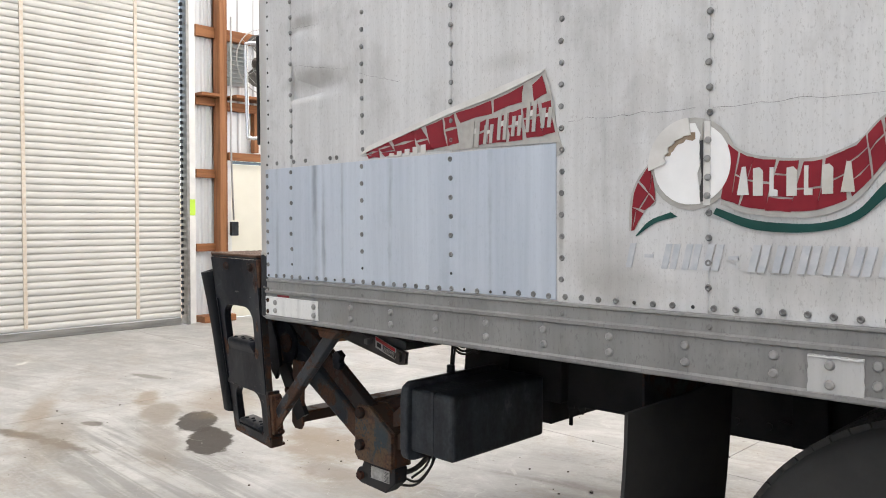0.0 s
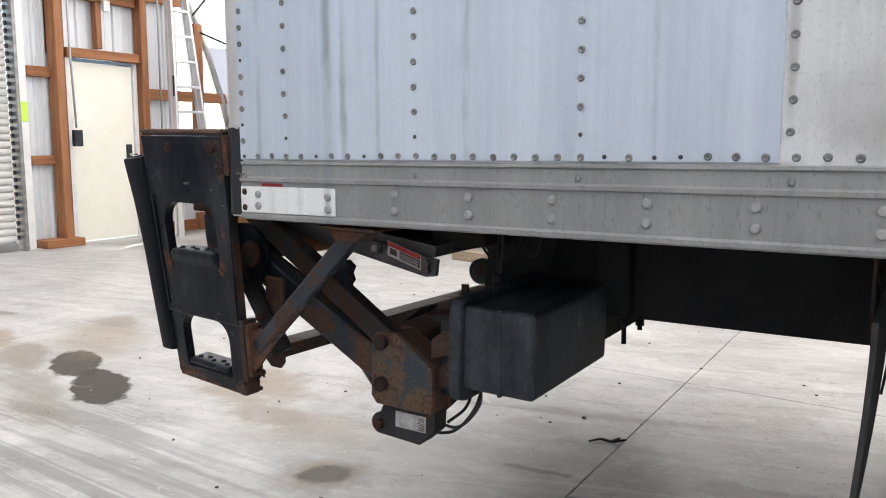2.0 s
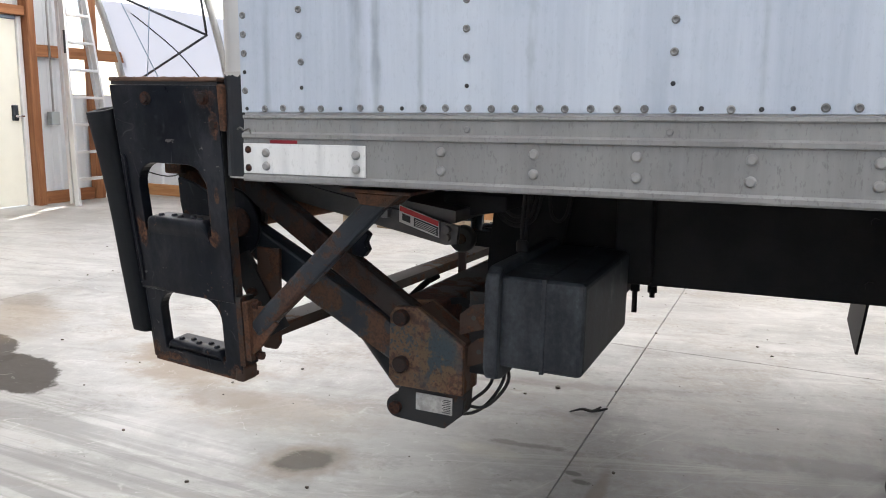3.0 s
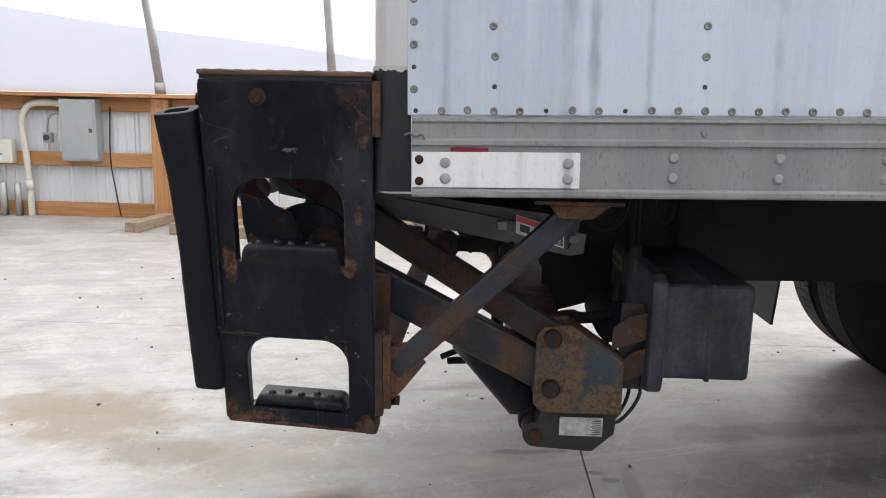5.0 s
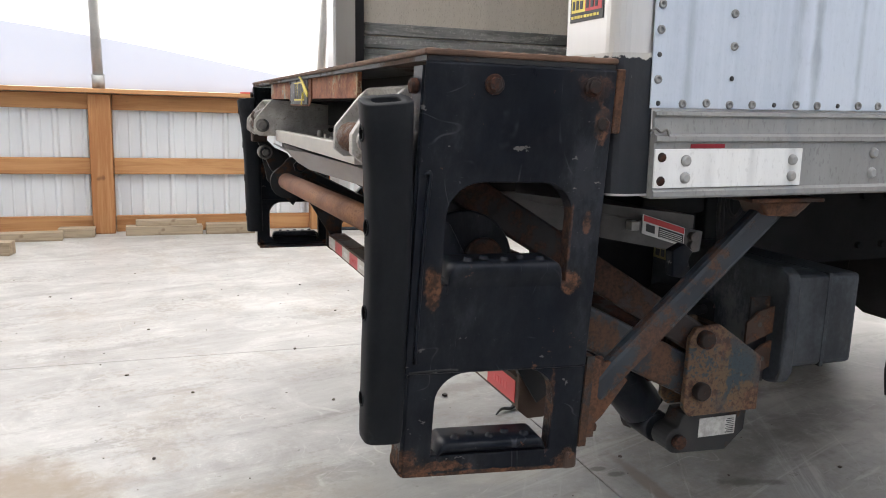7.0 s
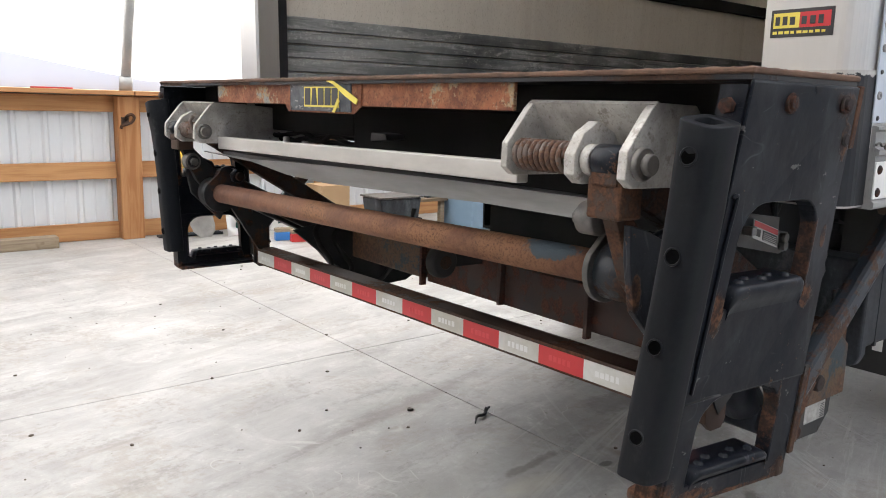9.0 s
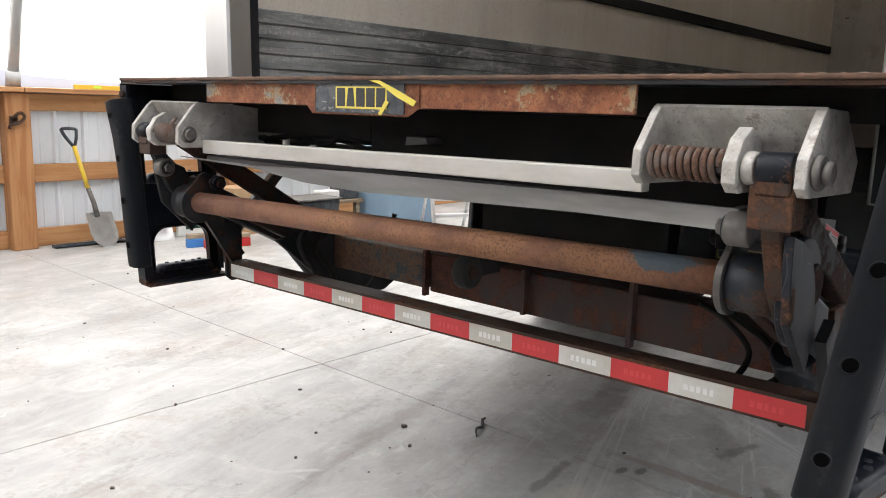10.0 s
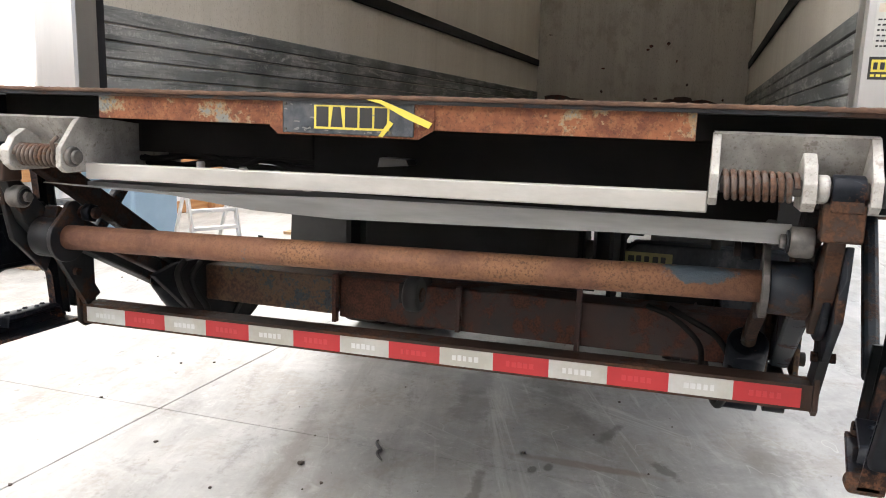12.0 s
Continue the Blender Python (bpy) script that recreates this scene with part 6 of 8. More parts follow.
def arc_pts(cx, cz, r, a0, a1, n=6):
    return [(cx + r * math.cos(radians(a0 + (a1 - a0) * i / n)), cz + r * math.sin(radians(a0 + (a1 - a0) * i / n))) for i in range(n + 1)]


def loft(bm, rings, close=True):
    """Skin between rings of points."""
    rows = [[bm.verts.new(p) for p in ring] for ring in rings]
    n = len(rows[0])
    for p, q in zip(rows, rows[1:]):
        for i in range(n):
            f = bm.faces.new((p[i], p[(i + 1) % n], q[(i + 1) % n], q[i]))
            f.smooth = True
    if close:
        bm.faces.new(rows[0])
        bm.faces.new(rows[-1])
    bmesh.ops.recalc_face_normals(bm, faces=bm.faces[:])
    return bm


def tread_apron(P, x0, x1, zb, za, bulge, deep):
    """A rolled tread: a lip that bulges out of the sheet, rounded at both ends, its top running inwards."""
    bm = new_bm()
    n = 24
    prof = [(0.004, zb), (0.0035, zb + (za - zb) * 0.45), (-bulge * 0.45, zb + (za - zb) * 0.72), (-bulge, za - 0.016), (-bulge * 0.9, za - 0.006), (-bulge * 0.4, za - 0.001), (0.012, za + 0.001), (deep, za + 0.003), (deep, za - 0.006), (0.004, za - 0.012)]
    rows = []
    for i in range(n + 1):
        u = math.sin((-1 + 2 * i / n) * math.pi / 2)
        r = min(max(abs(u) - 0.84, 0) / 0.16, 1.0)
        drop = 0.03 * (1 - math.sqrt(max(1 - r * r, 0)))
        squash = 1 - 0.7 * r ** 3
        rows.append([bm.verts.new(P((x0 + x1) / 2 + u * (x1 - x0) / 2, d * squash if d < 0 else d, max(z - drop * (z - zb) / (za - zb), zb))) for d, z in prof])
    for p, q in zip(rows, rows[1:]):
        for j in range(len(prof)):
            k = (j + 1) % len(prof)
            f = bm.faces.new((p[j], q[j], q[k], p[k]))
            f.smooth = j < 7
    bm.faces.new(rows[0])
    bm.faces.new(rows[-1])
    bmesh.ops.recalc_face_normals(bm, faces=bm.faces[:])
    return bm


def step_unit(near):
    """Folded side step: a leaning panel with two arched openings and treads, and a bumper tube."""
    def P(x, d, z):
        y = lean(z, x if near else None) + d
        return (x, y, z) if near else (x, mirror_y(y) - 0.022, z + 0.03 * (1.23 - z))

    def worn(ob, w=0.003):
        soft = ob.modifiers.new("worn_edges", "BEVEL")
        soft.width, soft.segments, soft.limit_method, soft.angle_limit = w, 2, "ANGLE", radians(50)
        return ob
    step = worn(part("side_step", arched_sheet(P, -2.666, -2.340, 0.708, 1.222, (-2.615, -2.396, 0.868, 1.038), 0.058, 0.0), "black", lift, "black painted steel side step with two arched openings, rust at its edges"))
    worn(part("lower_frame", arched_sheet(P, -2.659, -2.336, 0.512, 0.7165, (-2.609, -2.393, 0.548, 0.706), 0.055, 0.004), "black", step, "lower folding frame of the step, rusted along its foot"))
    # pressed bead that runs down beside the upper opening
    bead = [P(-2.657, -0.001, 1.050), P(-2.652, -0.003, 1.054), P(-2.648, -0.003, 1.046), P(-2.650, -0.002, 0.98), P(-2.651, -0.002, 0.86), P(-2.651, -0.001, 0.73)]
    part("bead", sweep(new_bm(), smooth_path(bead, 4), 0.0035, 8), "black", step)
    part("seam", sweep(new_bm(), [P(-2.659, 0.0005, 0.712), P(-2.60, 0.0005, 0.715), P(-2.574, 0.0005, 0.714)], 0.0022, 6), "blackrust", step)
    # folded flanges behind the panel
    for x0, x1, d1, z0, z1 in ((-2.669, -2.661, 0.05, 0.70, 1.215), (-2.664, -2.655, 0.055, 0.515, 0.70), (-2.347, -2.339, 0.032, 0.53, 1.215)):
        bm = new_bm()
        slab(bm, P, x0, x1, 0.006, d1, z0, z1)
        part("flange", bm, "black" if x0 < -2.5 else "blackrust", step)
    # bottom lip of the folding frame
    bm = new_bm()
    slab(bm, P, -2.657, -2.338, 0.004, 0.07, 0.506, 0.517)
    worn(part("bottom_lip", bm, "black", step), 0.002)
    ta, tb = sorted((P(-2.66, 0.004, 0.52)[1], P(-2.66, 0.075, 0.52)[1]))
    if near:
        part("toe", box(new_bm(), (-2.664, ta, 0.503), (-2.612, tb, 0.534), 0.012, 3), "rust", step, "rusty rounded toe of the step")
    ta, tb = sorted((P(-2.34, 0.003, 0.52)[1], P(-2.34, 0.06, 0.52)[1]))
    if near:
        part("toe", box(new_bm(), (-2.362, ta, 0.504), (-2.333, tb, 0.545), 0.008, 3), "rust", step)
    for x0, x1, zb, za, bulge, deep, d0 in ((-2.604, -2.404, 0.80, 0.905, 0.009, 0.06, 0.0), (-2.598, -2.399, 0.530, 0.574, 0.010, 0.055, 0.006)):
        def Q(x, d, z):
            return P(x, d + d0, z)
        tread = part("tread", tread_apron(Q, x0, x1, zb, za, bulge, deep), "black", step, "black tread with raised punched holes")
        for k in range(5):
            x = x0 + 0.036 + k * 0.032
            d = 0.014 + 0.012 * (k % 2)
            bmr = new_bm()
            sweep(bmr, [Q(x, d, za - 0.001), Q(x, d, za + 0.006), Q(x, d, za + 0.0055), Q(x, d, za + 0.0005)], [0.0095, 0.0062, 0.0042, 0.0038], 12, cap=False)
            part("grip_ring", bmr, "black", tread)
            part("punched_hole", rod(new_bm(), Q(x, d, za + 0.0008), Q(x, d, za + 0.0022), 0.0041, 8), "void", tread)
    # bolts
    for x, z in ((-2.554, 1.191), (-2.382, 1.193)):
        bm = new_bm()
        rod(bm, P(x, 0.002, z), P(x, -0.009, z), 0.0118, 6, 0.0015)
        rod(bm, P(x, 0.002, z), P(x, -0.004, z), 0.016, 16, 0.001)
        part("bolt", bm, "bolt", step)
    part("bolt", rod(new_bm(), P(-2.66, 0.03, 1.185), P(-2.68, 0.03, 1.185), 0.012, 6), "bolt", step)
    bm = new_bm()
    slab(bm, P, -2.340, -2.324, -0.001, 0.05, 1.12, 1.224)
    worn(part("corner_angle", bm, "rust", step, "rusted corner angle"))
    bm = new_bm()
    rod(bm, P(-2.357, 0.002, 1.135), P(-2.357, -0.004, 1.135), 0.012, 9, 0.003)
    part("bolt", bm, "bolt", step)
    # bumper tube, bowed at its upper end; the one on the far side sits further in
    n, outer, inner = 24, [], []
    levels = ((0.583, -2.6955, 0.0325), (0.60, -2.6955, 0.0340), (0.76, -2.6990, 0.0345), (0.88, -2.7000, 0.0345), (0.96, -2.7030, 0.0350), (1.04, -2.7075, 0.0362), (1.11, -2.7140, 0.0382), (1.163, -2.7185, 0.0398))

    def ring(z, cx, hx, wall):
        pts = []
        for i in range(n):
            a = 2 * math.pi * i / n
            c, q = math.cos(a), math.sin(a)
            u = math.copysign(abs(c) ** 0.55, c) * (hx - wall)
            v = math.copysign(abs(q) ** 0.55, q) * (0.034 - wall)
            pts.append(P(cx + u + (0.0 if near else 0.02), (0.022 if near else 0.05) + v, z + ((u * 0.1 + v * 0.22) if z > 1.1 else 0)))
        return pts
    outer = [ring(z, cx, hx, 0.0) for z, cx, hx in levels]
    inner = [ring(z, cx, hx, 0.0175) for z, cx, hx in levels[::-1][:3]]
    tube = worn(part("bumper_tube", loft(new_bm(), outer + inner), "bumper", step, "hollow black rubber bumper tube with round holes"), 0.002)
    for z in (1.113, 0.964, 0.818, 0.662):
        cx, hx = [np_interp(z, levels, k) for k in (1, 2)]
        dd = (0.022 if near else 0.05)
        xf = cx - hx + (0.0 if near else 0.02)
        part("tube_hole", rod(new_bm(), P(xf - 0.0008, dd, z), P(xf + 0.006, dd, z), 0.0128, 18), "void", tube)
        part("hole_rim", sweep(new_bm(), [P(xf - 0.0005, dd + 0.0132 * math.cos(a), z + 0.0132 * math.sin(a)) for a in [2 * math.pi * k / 16 for k in range(16)]], 0.0018, 6, closed=True), "bumper", tube)
    return step, P


def np_interp(z, levels, k):
    """Value k of the tube's levels at height z."""
    for p, q in zip(levels, levels[1:]):
        if p[0] <= z <= q[0]:
            return p[k] + (q[k] - p[k]) * (z - p[0]) / (q[0] - p[0])
    return levels[-1][k]


def slab(bm, P, x0, x1, d0, d1, z0, z1, n=2):
    """A plate that follows the lean of the step."""
    for k in range(n):
        za, zb = z0 + (z1 - z0) * k / n, z0 + (z1 - z0) * (k + 1) / n
        pts = [P(x, d, z) for z in (za, zb) for x, d in ((x0, d0), (x1, d0), (x1, d1), (x0, d1))]
        vs, fs = vfaces(bm, pts, [(3, 2, 1, 0), (4, 5, 6, 7), (0, 1, 5, 4), (1, 2, 6, 5), (2, 3, 7, 6), (3, 0, 4, 7)])
    bmesh.ops.remove_doubles(bm, verts=bm.verts[:], dist=0.0003)
    bmesh.ops.recalc_face_normals(bm, faces=bm.faces[:])


def arched_sheet(P, xl, xr, zb, zt, hole_box, r, d):
    """A sheet with one arched opening cut through and its edge turned inwards."""
    bm = new_bm()
    x0, x1, z0, z1 = hole_box
    hole = [(x0, z0), ((x0 + x1) / 2, z0), (x1, z0)] + arc_pts(x1 - r, z1 - r, r, 0, 90, 7) + arc_pts(x0 + r, z1 - r, r, 90, 180, 7)
    outer = []
    cx, cz = (x0 + x1) / 2, (z0 + z1) / 2
    for x, z in hole:
        dx, dz = x - cx, z - cz
        kx = ((xr - cx) if dx > 0 else (cx - xl)) / max(abs(dx), 1e-6)
        kz = ((zt - cz) if dz > 0 else (cz - zb)) / max(abs(dz), 1e-6)
        k = min(kx, kz)
        outer.append((cx + dx * k, cz + dz * k))
    for cxn, czn in ((xl, zt), (xr, zt), (xl, zb), (xr, zb)):
        j = min(range(len(outer)), key=lambda i: (outer[i][0] - cxn) ** 2 + (outer[i][1] - czn) ** 2)
        outer[j] = (cxn, czn)
    m = len(hole)
    fo, fh, bo, bh = [[bm.verts.new(P(x, dd, z)) for x, z in ring] for ring, dd in ((outer, d), (hole, d), (outer, d + 0.006), (hole, d + 0.028))]
    bi = [bm.verts.new(P(x, d + 0.006, z)) for x, z in hole]
    for i in range(m):
        j = (i + 1) % m
        bm.faces.new((fo[i], fo[j], fh[j], fh[i]))
        bm.faces.new((bo[j], bo[i], bi[i], bi[j]))
        bm.faces.new((fo[j], fo[i], bo[i], bo[j]))
        bm.faces.new((fh[i], fh[j], bh[j], bh[i]))
    bmesh.ops.recalc_face_normals(bm, faces=bm.faces[:])
    return bm


for near in (True, False):
    step, P = step_unit(near)
    # bolted bracket between step and brace
    s = (lambda y: y) if near else mirror_y
    for x0, x1, d0, d1, z0, z1, mt in ((-2.337, -2.322, 0.0, 0.05, 0.55, 0.725, "blackrust"), (-2.321, -2.306, 0.004, 0.046, 0.565, 0.715, "rust")):
        bm = new_bm()
        slab(bm, P, x0, x1, d0, d1, z0, z1)
        part("bracket_plate", bm, mt, step)
    for z in (0.705, 0.575):
        bm = new_bm()
        rod(bm, P(-2.307, 0.03, z), P(-2.29, 0.03, z), 0.011, 6)
        part("bolt", bm, "bolt", step)
    # brace from bracket up to the body
    ya, yb = s(1.657), s(1.635)
    brace = part("brace", bar(new_bm(), (-2.306, ya, 0.639), (-1.945, yb, 0.992), 0.036, 0.048, bevel=0.010), "bracepaint", lift, "blue-black square brace, flaking to rust")
    bm = prism(new_bm(), [(-1.985, 0.975), (-1.92, 0.972), (-1.885, 1.0), (-2.0, 1.0)], "y", min(s(1.60), s(1.67)), max(s(1.60), s(1.67)), 0.003)
    part("brace_foot", bm, "rust", brace)
    part("shim", box(new_bm(), (-2.03, min(s(1.595), s(1.72)), 1.0005), (-1.86, max(s(1.595), s(1.72)), 1.008), 0.002), "rust", brace)
    part("gusset", prism(new_bm(), [(-2.318, 0.57), (-2.285, 0.60), (-2.235, 0.665), (-2.275, 0.705), (-2.318, 0.70)], "y", min(s(1.64), s(1.648)), max(s(1.64), s(1.648))), "rust", brace)

    # parallel arms down to the knuckle
    up = part("upper_arm", bar(new_bm(), (-2.62, s(1.845), 1.076), (-1.955, s(1.815), 0.676), 0.045, 0.064, bevel=0.006), "armrust", lift, "rust-brown upper lift arm")
    lo = part("lower_arm", bar(new_bm(), (-2.56, s(1.85), 0.883), (-1.94, s(1.815), 0.578), 0.05, 0.086, bevel=0.008), "bluerust" if near else "blackrust", lift, "blue and rust lower lift arm")
    y0, y1 = sorted((s(1.77), s(1.785)))
    prof = [(-2.0, 0.69), (-1.985, 0.712), (-1.925, 0.716), (-1.807, 0.636), (-1.807, 0.514), (-1.985, 0.514), (-2.003, 0.535)]
    kn = part("knuckle", prism(new_bm(), prof, "y", y0, y1, 0.003), "eaten" if near else "blackrust", lift, "heavy pivot plate, blue paint eaten by rust")
    y2, y3 = sorted((s(1.85), s(1.865)))
    part("inner_plate", prism(new_bm(), prof, "y", y2, y3, 0.003), "eaten" if near else "blackrust", kn)
    part("top_plate", prism(new_bm(), [(-1.925, 0.708), (-1.925, 0.716), (-1.807, 0.64), (-1.807, 0.632)], "y", min(s(1.786), s(1.849)), max(s(1.786), s(1.849))), "rust", kn)
    part("end_plate", box(new_bm(), (-1.815, min(s(1.786), s(1.849)), 0.516), (-1.808, max(s(1.786), s(1.849)), 0.63)), "rust", kn)
    for x, z in ((-1.966, 0.688), (-1.966, 0.573)):
        bm = new_bm()
        rod(bm, (x, s(1.787), z), (x, s(1.752), z), 0.02, 18, 0.003)
        part("pivot_pin", bm, "bolt", kn)
    y0, y1 = sorted((s(1.795), s(1.852)))
    lug = part("lug", prism(new_bm(), arc_pts(-1.992, 0.45, 0.03, 90, 270, 8) + [(-1.863, 0.414), (-1.815, 0.458), (-1.812, 0.512), (-1.98, 0.512)], "y", y0, y1, 0.003), "blackrust", kn, "black lower lug")
    part("lug_pin", rod(new_bm(), (-1.993, s(1.796), 0.45), (-1.993, s(1.78), 0.45), 0.016, 14, 0.002), "bolt", lug)
    if near:
        lb = part("paper_label", box(new_bm(), (-1.939, 1.7935, 0.452), (-1.842, 1.7948, 0.496)), "wornlabel", lug, "worn white data label with dark marks")
        bm = new_bm()
        for k in range(8):
            box(bm, (-1.868 + 0.003 * (k % 2), 1.7929, 0.456 + k * 0.0045), (-1.846, 1.7934, 0.458 + k * 0.0045))
        part("label_marks", bm, "ink", lb)
    # hydraulic cylinder
    cyl = part("cylinder", rod(new_bm(), (-2.005, s(1.915), 0.482), (-2.155, s(1.915), 0.655), 0.052, 24, 0.008), "black", lift, "black hydraulic cylinder")
    part("piston_rod", rod(new_bm(), (-2.155, s(1.915), 0.655), (-2.20, s(1.915), 0.70), 0.019, 14), "blackrust", cyl)
    part("rod_link", bar(new_bm(), (-2.19, s(1.915), 0.69), (-2.50, s(1.915), 0.845), 0.03, 0.04, bevel=0.006), "armrust", cyl)
    part("cylinder_eye", rod(new_bm(), (-1.992, s(1.866), 0.452), (-1.992, s(1.97), 0.452), 0.036, 16, 0.003), "black", cyl)
    part("hose", sweep(new_bm(), smooth_path([(-2.05, s(1.94), 0.50), (-2.0, s(1.97), 0.42), (-1.9, s(2.0), 0.46), (-1.8, s(2.03), 0.62), (-1.78, s(2.05), 0.75)], 6), 0.010, 8), "rubber", cyl)

    # end of the torsion tube: collar, shackle and rollers
    z, cx = (0.873, -2.536) if near else (0.835, -2.568)
    collar = part("tube_collar", rod(new_bm(), (cx, s(1.835), z), (cx, s(1.918), z), 0.056, 28, 0.006), "bluerust" if near else "blackrust", lift, "blue-black collar on the torsion tube")
    # ear-shaped flange whose lobe carries a bolt
    ear = arc_pts(cx, z, 0.066, 150, 390, 18) + arc_pts(cx + 0.022, z + 0.072, 0.03, 15, 165, 8)
    y0, y1 = sorted((s(1.916), s(1.930)))
    part("collar_flange", prism(new_bm(), ear, "y", y0, y1, 0.002), "pin" if near else "blackrust", collar, "grey ear-shaped flange plate")
    part("lobe_bolt", rod(new_bm(), (cx + 0.05, s(1.93), z + 0.068), (cx + 0.05, s(1.945), z + 0.068), 0.019, 14, 0.002), "bolt", collar)
    part("lobe_nut", rod(new_bm(), (cx + 0.05, s(1.945), z + 0.068), (cx + 0.05, s(1.972), z + 0.068), 0.027, 6, 0.003), "black", collar)
    part("nut_washer", rod(new_bm(), (cx + 0.05, s(1.972), z + 0.068), (cx + 0.05, s(1.986), z + 0.068), 0.016, 12, 0.002), "bolt", collar)
    y0, y1 = sorted((s(1.782), s(1.798)))
    part("shackle_plate", prism(new_bm(), [(-2.655, 0.985), (-2.605, 0.972), (-2.545, 0.945), (-2.51, 0.88), (-2.49, 0.78), (-2.52, 0.72), (-2.56, 0.76), (-2.63, 0.83), (-2.65, 0.92)], "y", y0, y1, 0.003), "black" if near else "blackrust", collar)
    y0, y1 = sorted((s(1.80), s(1.832)))
    part("shackle_arm", prism(new_bm(), [(-2.675, 1.0), (-2.632, 1.0), (-2.535, 0.90), (-2.49, 0.80), (-2.53, 0.78), (-2.62, 0.88)], "y", y0, y1, 0.003), "rust" if near else "blackrust", collar)
    if near:
        part("pivot_disc", rod(new_bm(), (-2.508, 1.803, 0.866), (-2.508, 1.818, 0.866), 0.1, 36, 0.003), "black", collar, "round black pivot disc")
        part("pivot_boss", rod(new_bm(), (-2.47, 1.792, 0.875), (-2.47, 1.803, 0.875), 0.04, 20, 0.004), "armrust", collar)
    y0, y1 = sorted((s(1.776), s(1.848)))
    part("shackle_block", box(new_bm(), (-2.695, y0, 0.994), (-2.635, y1, 1.066), 0.005), "rust", collar, "rusty square shackle block")
    ry, rz = (1.852, 0.985) if near else (1.82, 0.952)
    roller = part("roller", rod(new_bm(), (-2.645, s(ry), rz), (-2.645, s(ry + 0.043), rz), 0.030, 22, 0.004), "pin", collar, "grey steel roller")
    part("roller_washer", rod(new_bm(), (-2.645, s(ry + 0.043), rz), (-2.645, s(ry + 0.048), rz), 0.022, 18, 0.001), "blackrust", roller)
    part("roller_bolt", rod(new_bm(), (-2.645, s(ry + 0.048), rz), (-2.645, s(ry + 0.06), rz), 0.015, 6, 0.002), "pin", roller)
    part("lower_link", bar(new_bm(), (-2.45, s(1.775), 0.79), (-2.33, s(1.78), 0.60), 0.02, 0.06), "blackrust", collar)
    part("link_bolt", rod(new_bm(), (-2.40, s(1.75), 0.70), (-2.40, s(1.80), 0.70), 0.013, 6), "bolt", collar)

    # aluminium hinge bracket with its spring
    dz = 0.0 if near else -0.022
    back = [(-2.645, 1.185 + dz), (-2.635, 1.19 + dz), (-2.56, 1.075 + dz), (-2.57, 1.07 + dz)]
    y0, y1 = sorted((s(1.759), s(2.048)))
    hinge = part("hinge_bracket", prism(new_bm(), back, "y", y0, y1), "alu", lift, "cast aluminium hinge bracket with a rusty coil spring")
    cheek = [(-2.53, 1.185 + dz), (-2.64, 1.188 + dz), (-2.655, 1.175 + dz), (-2.708, 1.11 + dz), (-2.71, 1.065 + dz), (-2.69, 1.05 + dz), (-2.46, 1.045 + dz), (-2.44, 1.10 + dz)]
    low = [(-2.60, 1.13 + dz), (-2.655, 1.155 + dz), (-2.69, 1.135 + dz), (-2.712, 1.10 + dz), (-2.712, 1.065 + dz), (-2.69, 1.048 + dz), (-2.58, 1.048 + dz)]
    inner = cheek if near else [(-2.36, 1.168 + dz)] + cheek[:6] + [(-2.24, 1.045 + dz), (-2.22, 1.09 + dz)]
    for ya, yb, prof in ((2.034, 2.05, inner), (1.864, 1.888, low), (1.757, 1.775, cheek)):
        y0, y1 = sorted((s(ya), s(yb)))
        part("cheek", prism(new_bm(), prof, "y", y0, y1, 0.002), "alu", hinge)
    pts = []
    turns, n = 9.5, 14
    for i in range(int(turns * n) + 1):
        a = 2 * math.pi * i / n
        pts.append((-2.678 + 0.025 * math.cos(a), s(2.026 - 0.13 * i / (turns * n)), 1.09 + dz + 0.025 * math.sin(a)))
    part("spring", sweep(new_bm(), pts, 0.0056, 8), "springsteel", hinge, "rusty coil spring")
    part("hinge_pin", rod(new_bm(), (-2.678, s(2.03), 1.09 + dz), (-2.678, s(1.76), 1.09 + dz), 0.016, 16), "pin", hinge)
    part("bushing", rod(new_bm(), (-2.678, s(1.862), 1.09 + dz), (-2.678, s(1.842), 1.09 + dz), 0.027, 18, 0.003), "alu", hinge)
    part("hinge_eye", rod(new_bm(), (-2.678, s(1.838), 1.09 + dz), (-2.678, s(1.782), 1.09 + dz), 0.029, 18, 0.003), "black", hinge)
    part("eye_lug", box(new_bm(), (-2.70, min(s(1.838), s(1.782)), 1.05 + dz), (-2.655, max(s(1.838), s(1.782)), 1.085 + dz), 0.004), "rust", hinge)
    for ya, yb, r in ((1.754, 1.742, 0.028), (1.742, 1.728, 0.018)) if near else ((2.052, 2.066, 0.026), (2.066, 2.078, 0.018)):
        part("pin_head", rod(new_bm(), (-2.678, s(ya), 1.09 + dz), (-2.678, s(yb), 1.09 + dz), r, 18, 0.003), "pin", hinge)
    if not near:
        part("spring_leg", sweep(new_bm(), [(-2.70, s(2.024), 1.095 + dz), (-2.715, s(2.03), 1.125 + dz), (-2.71, s(2.045), 1.14 + dz)], 0.006, 8), "springsteel", hinge)

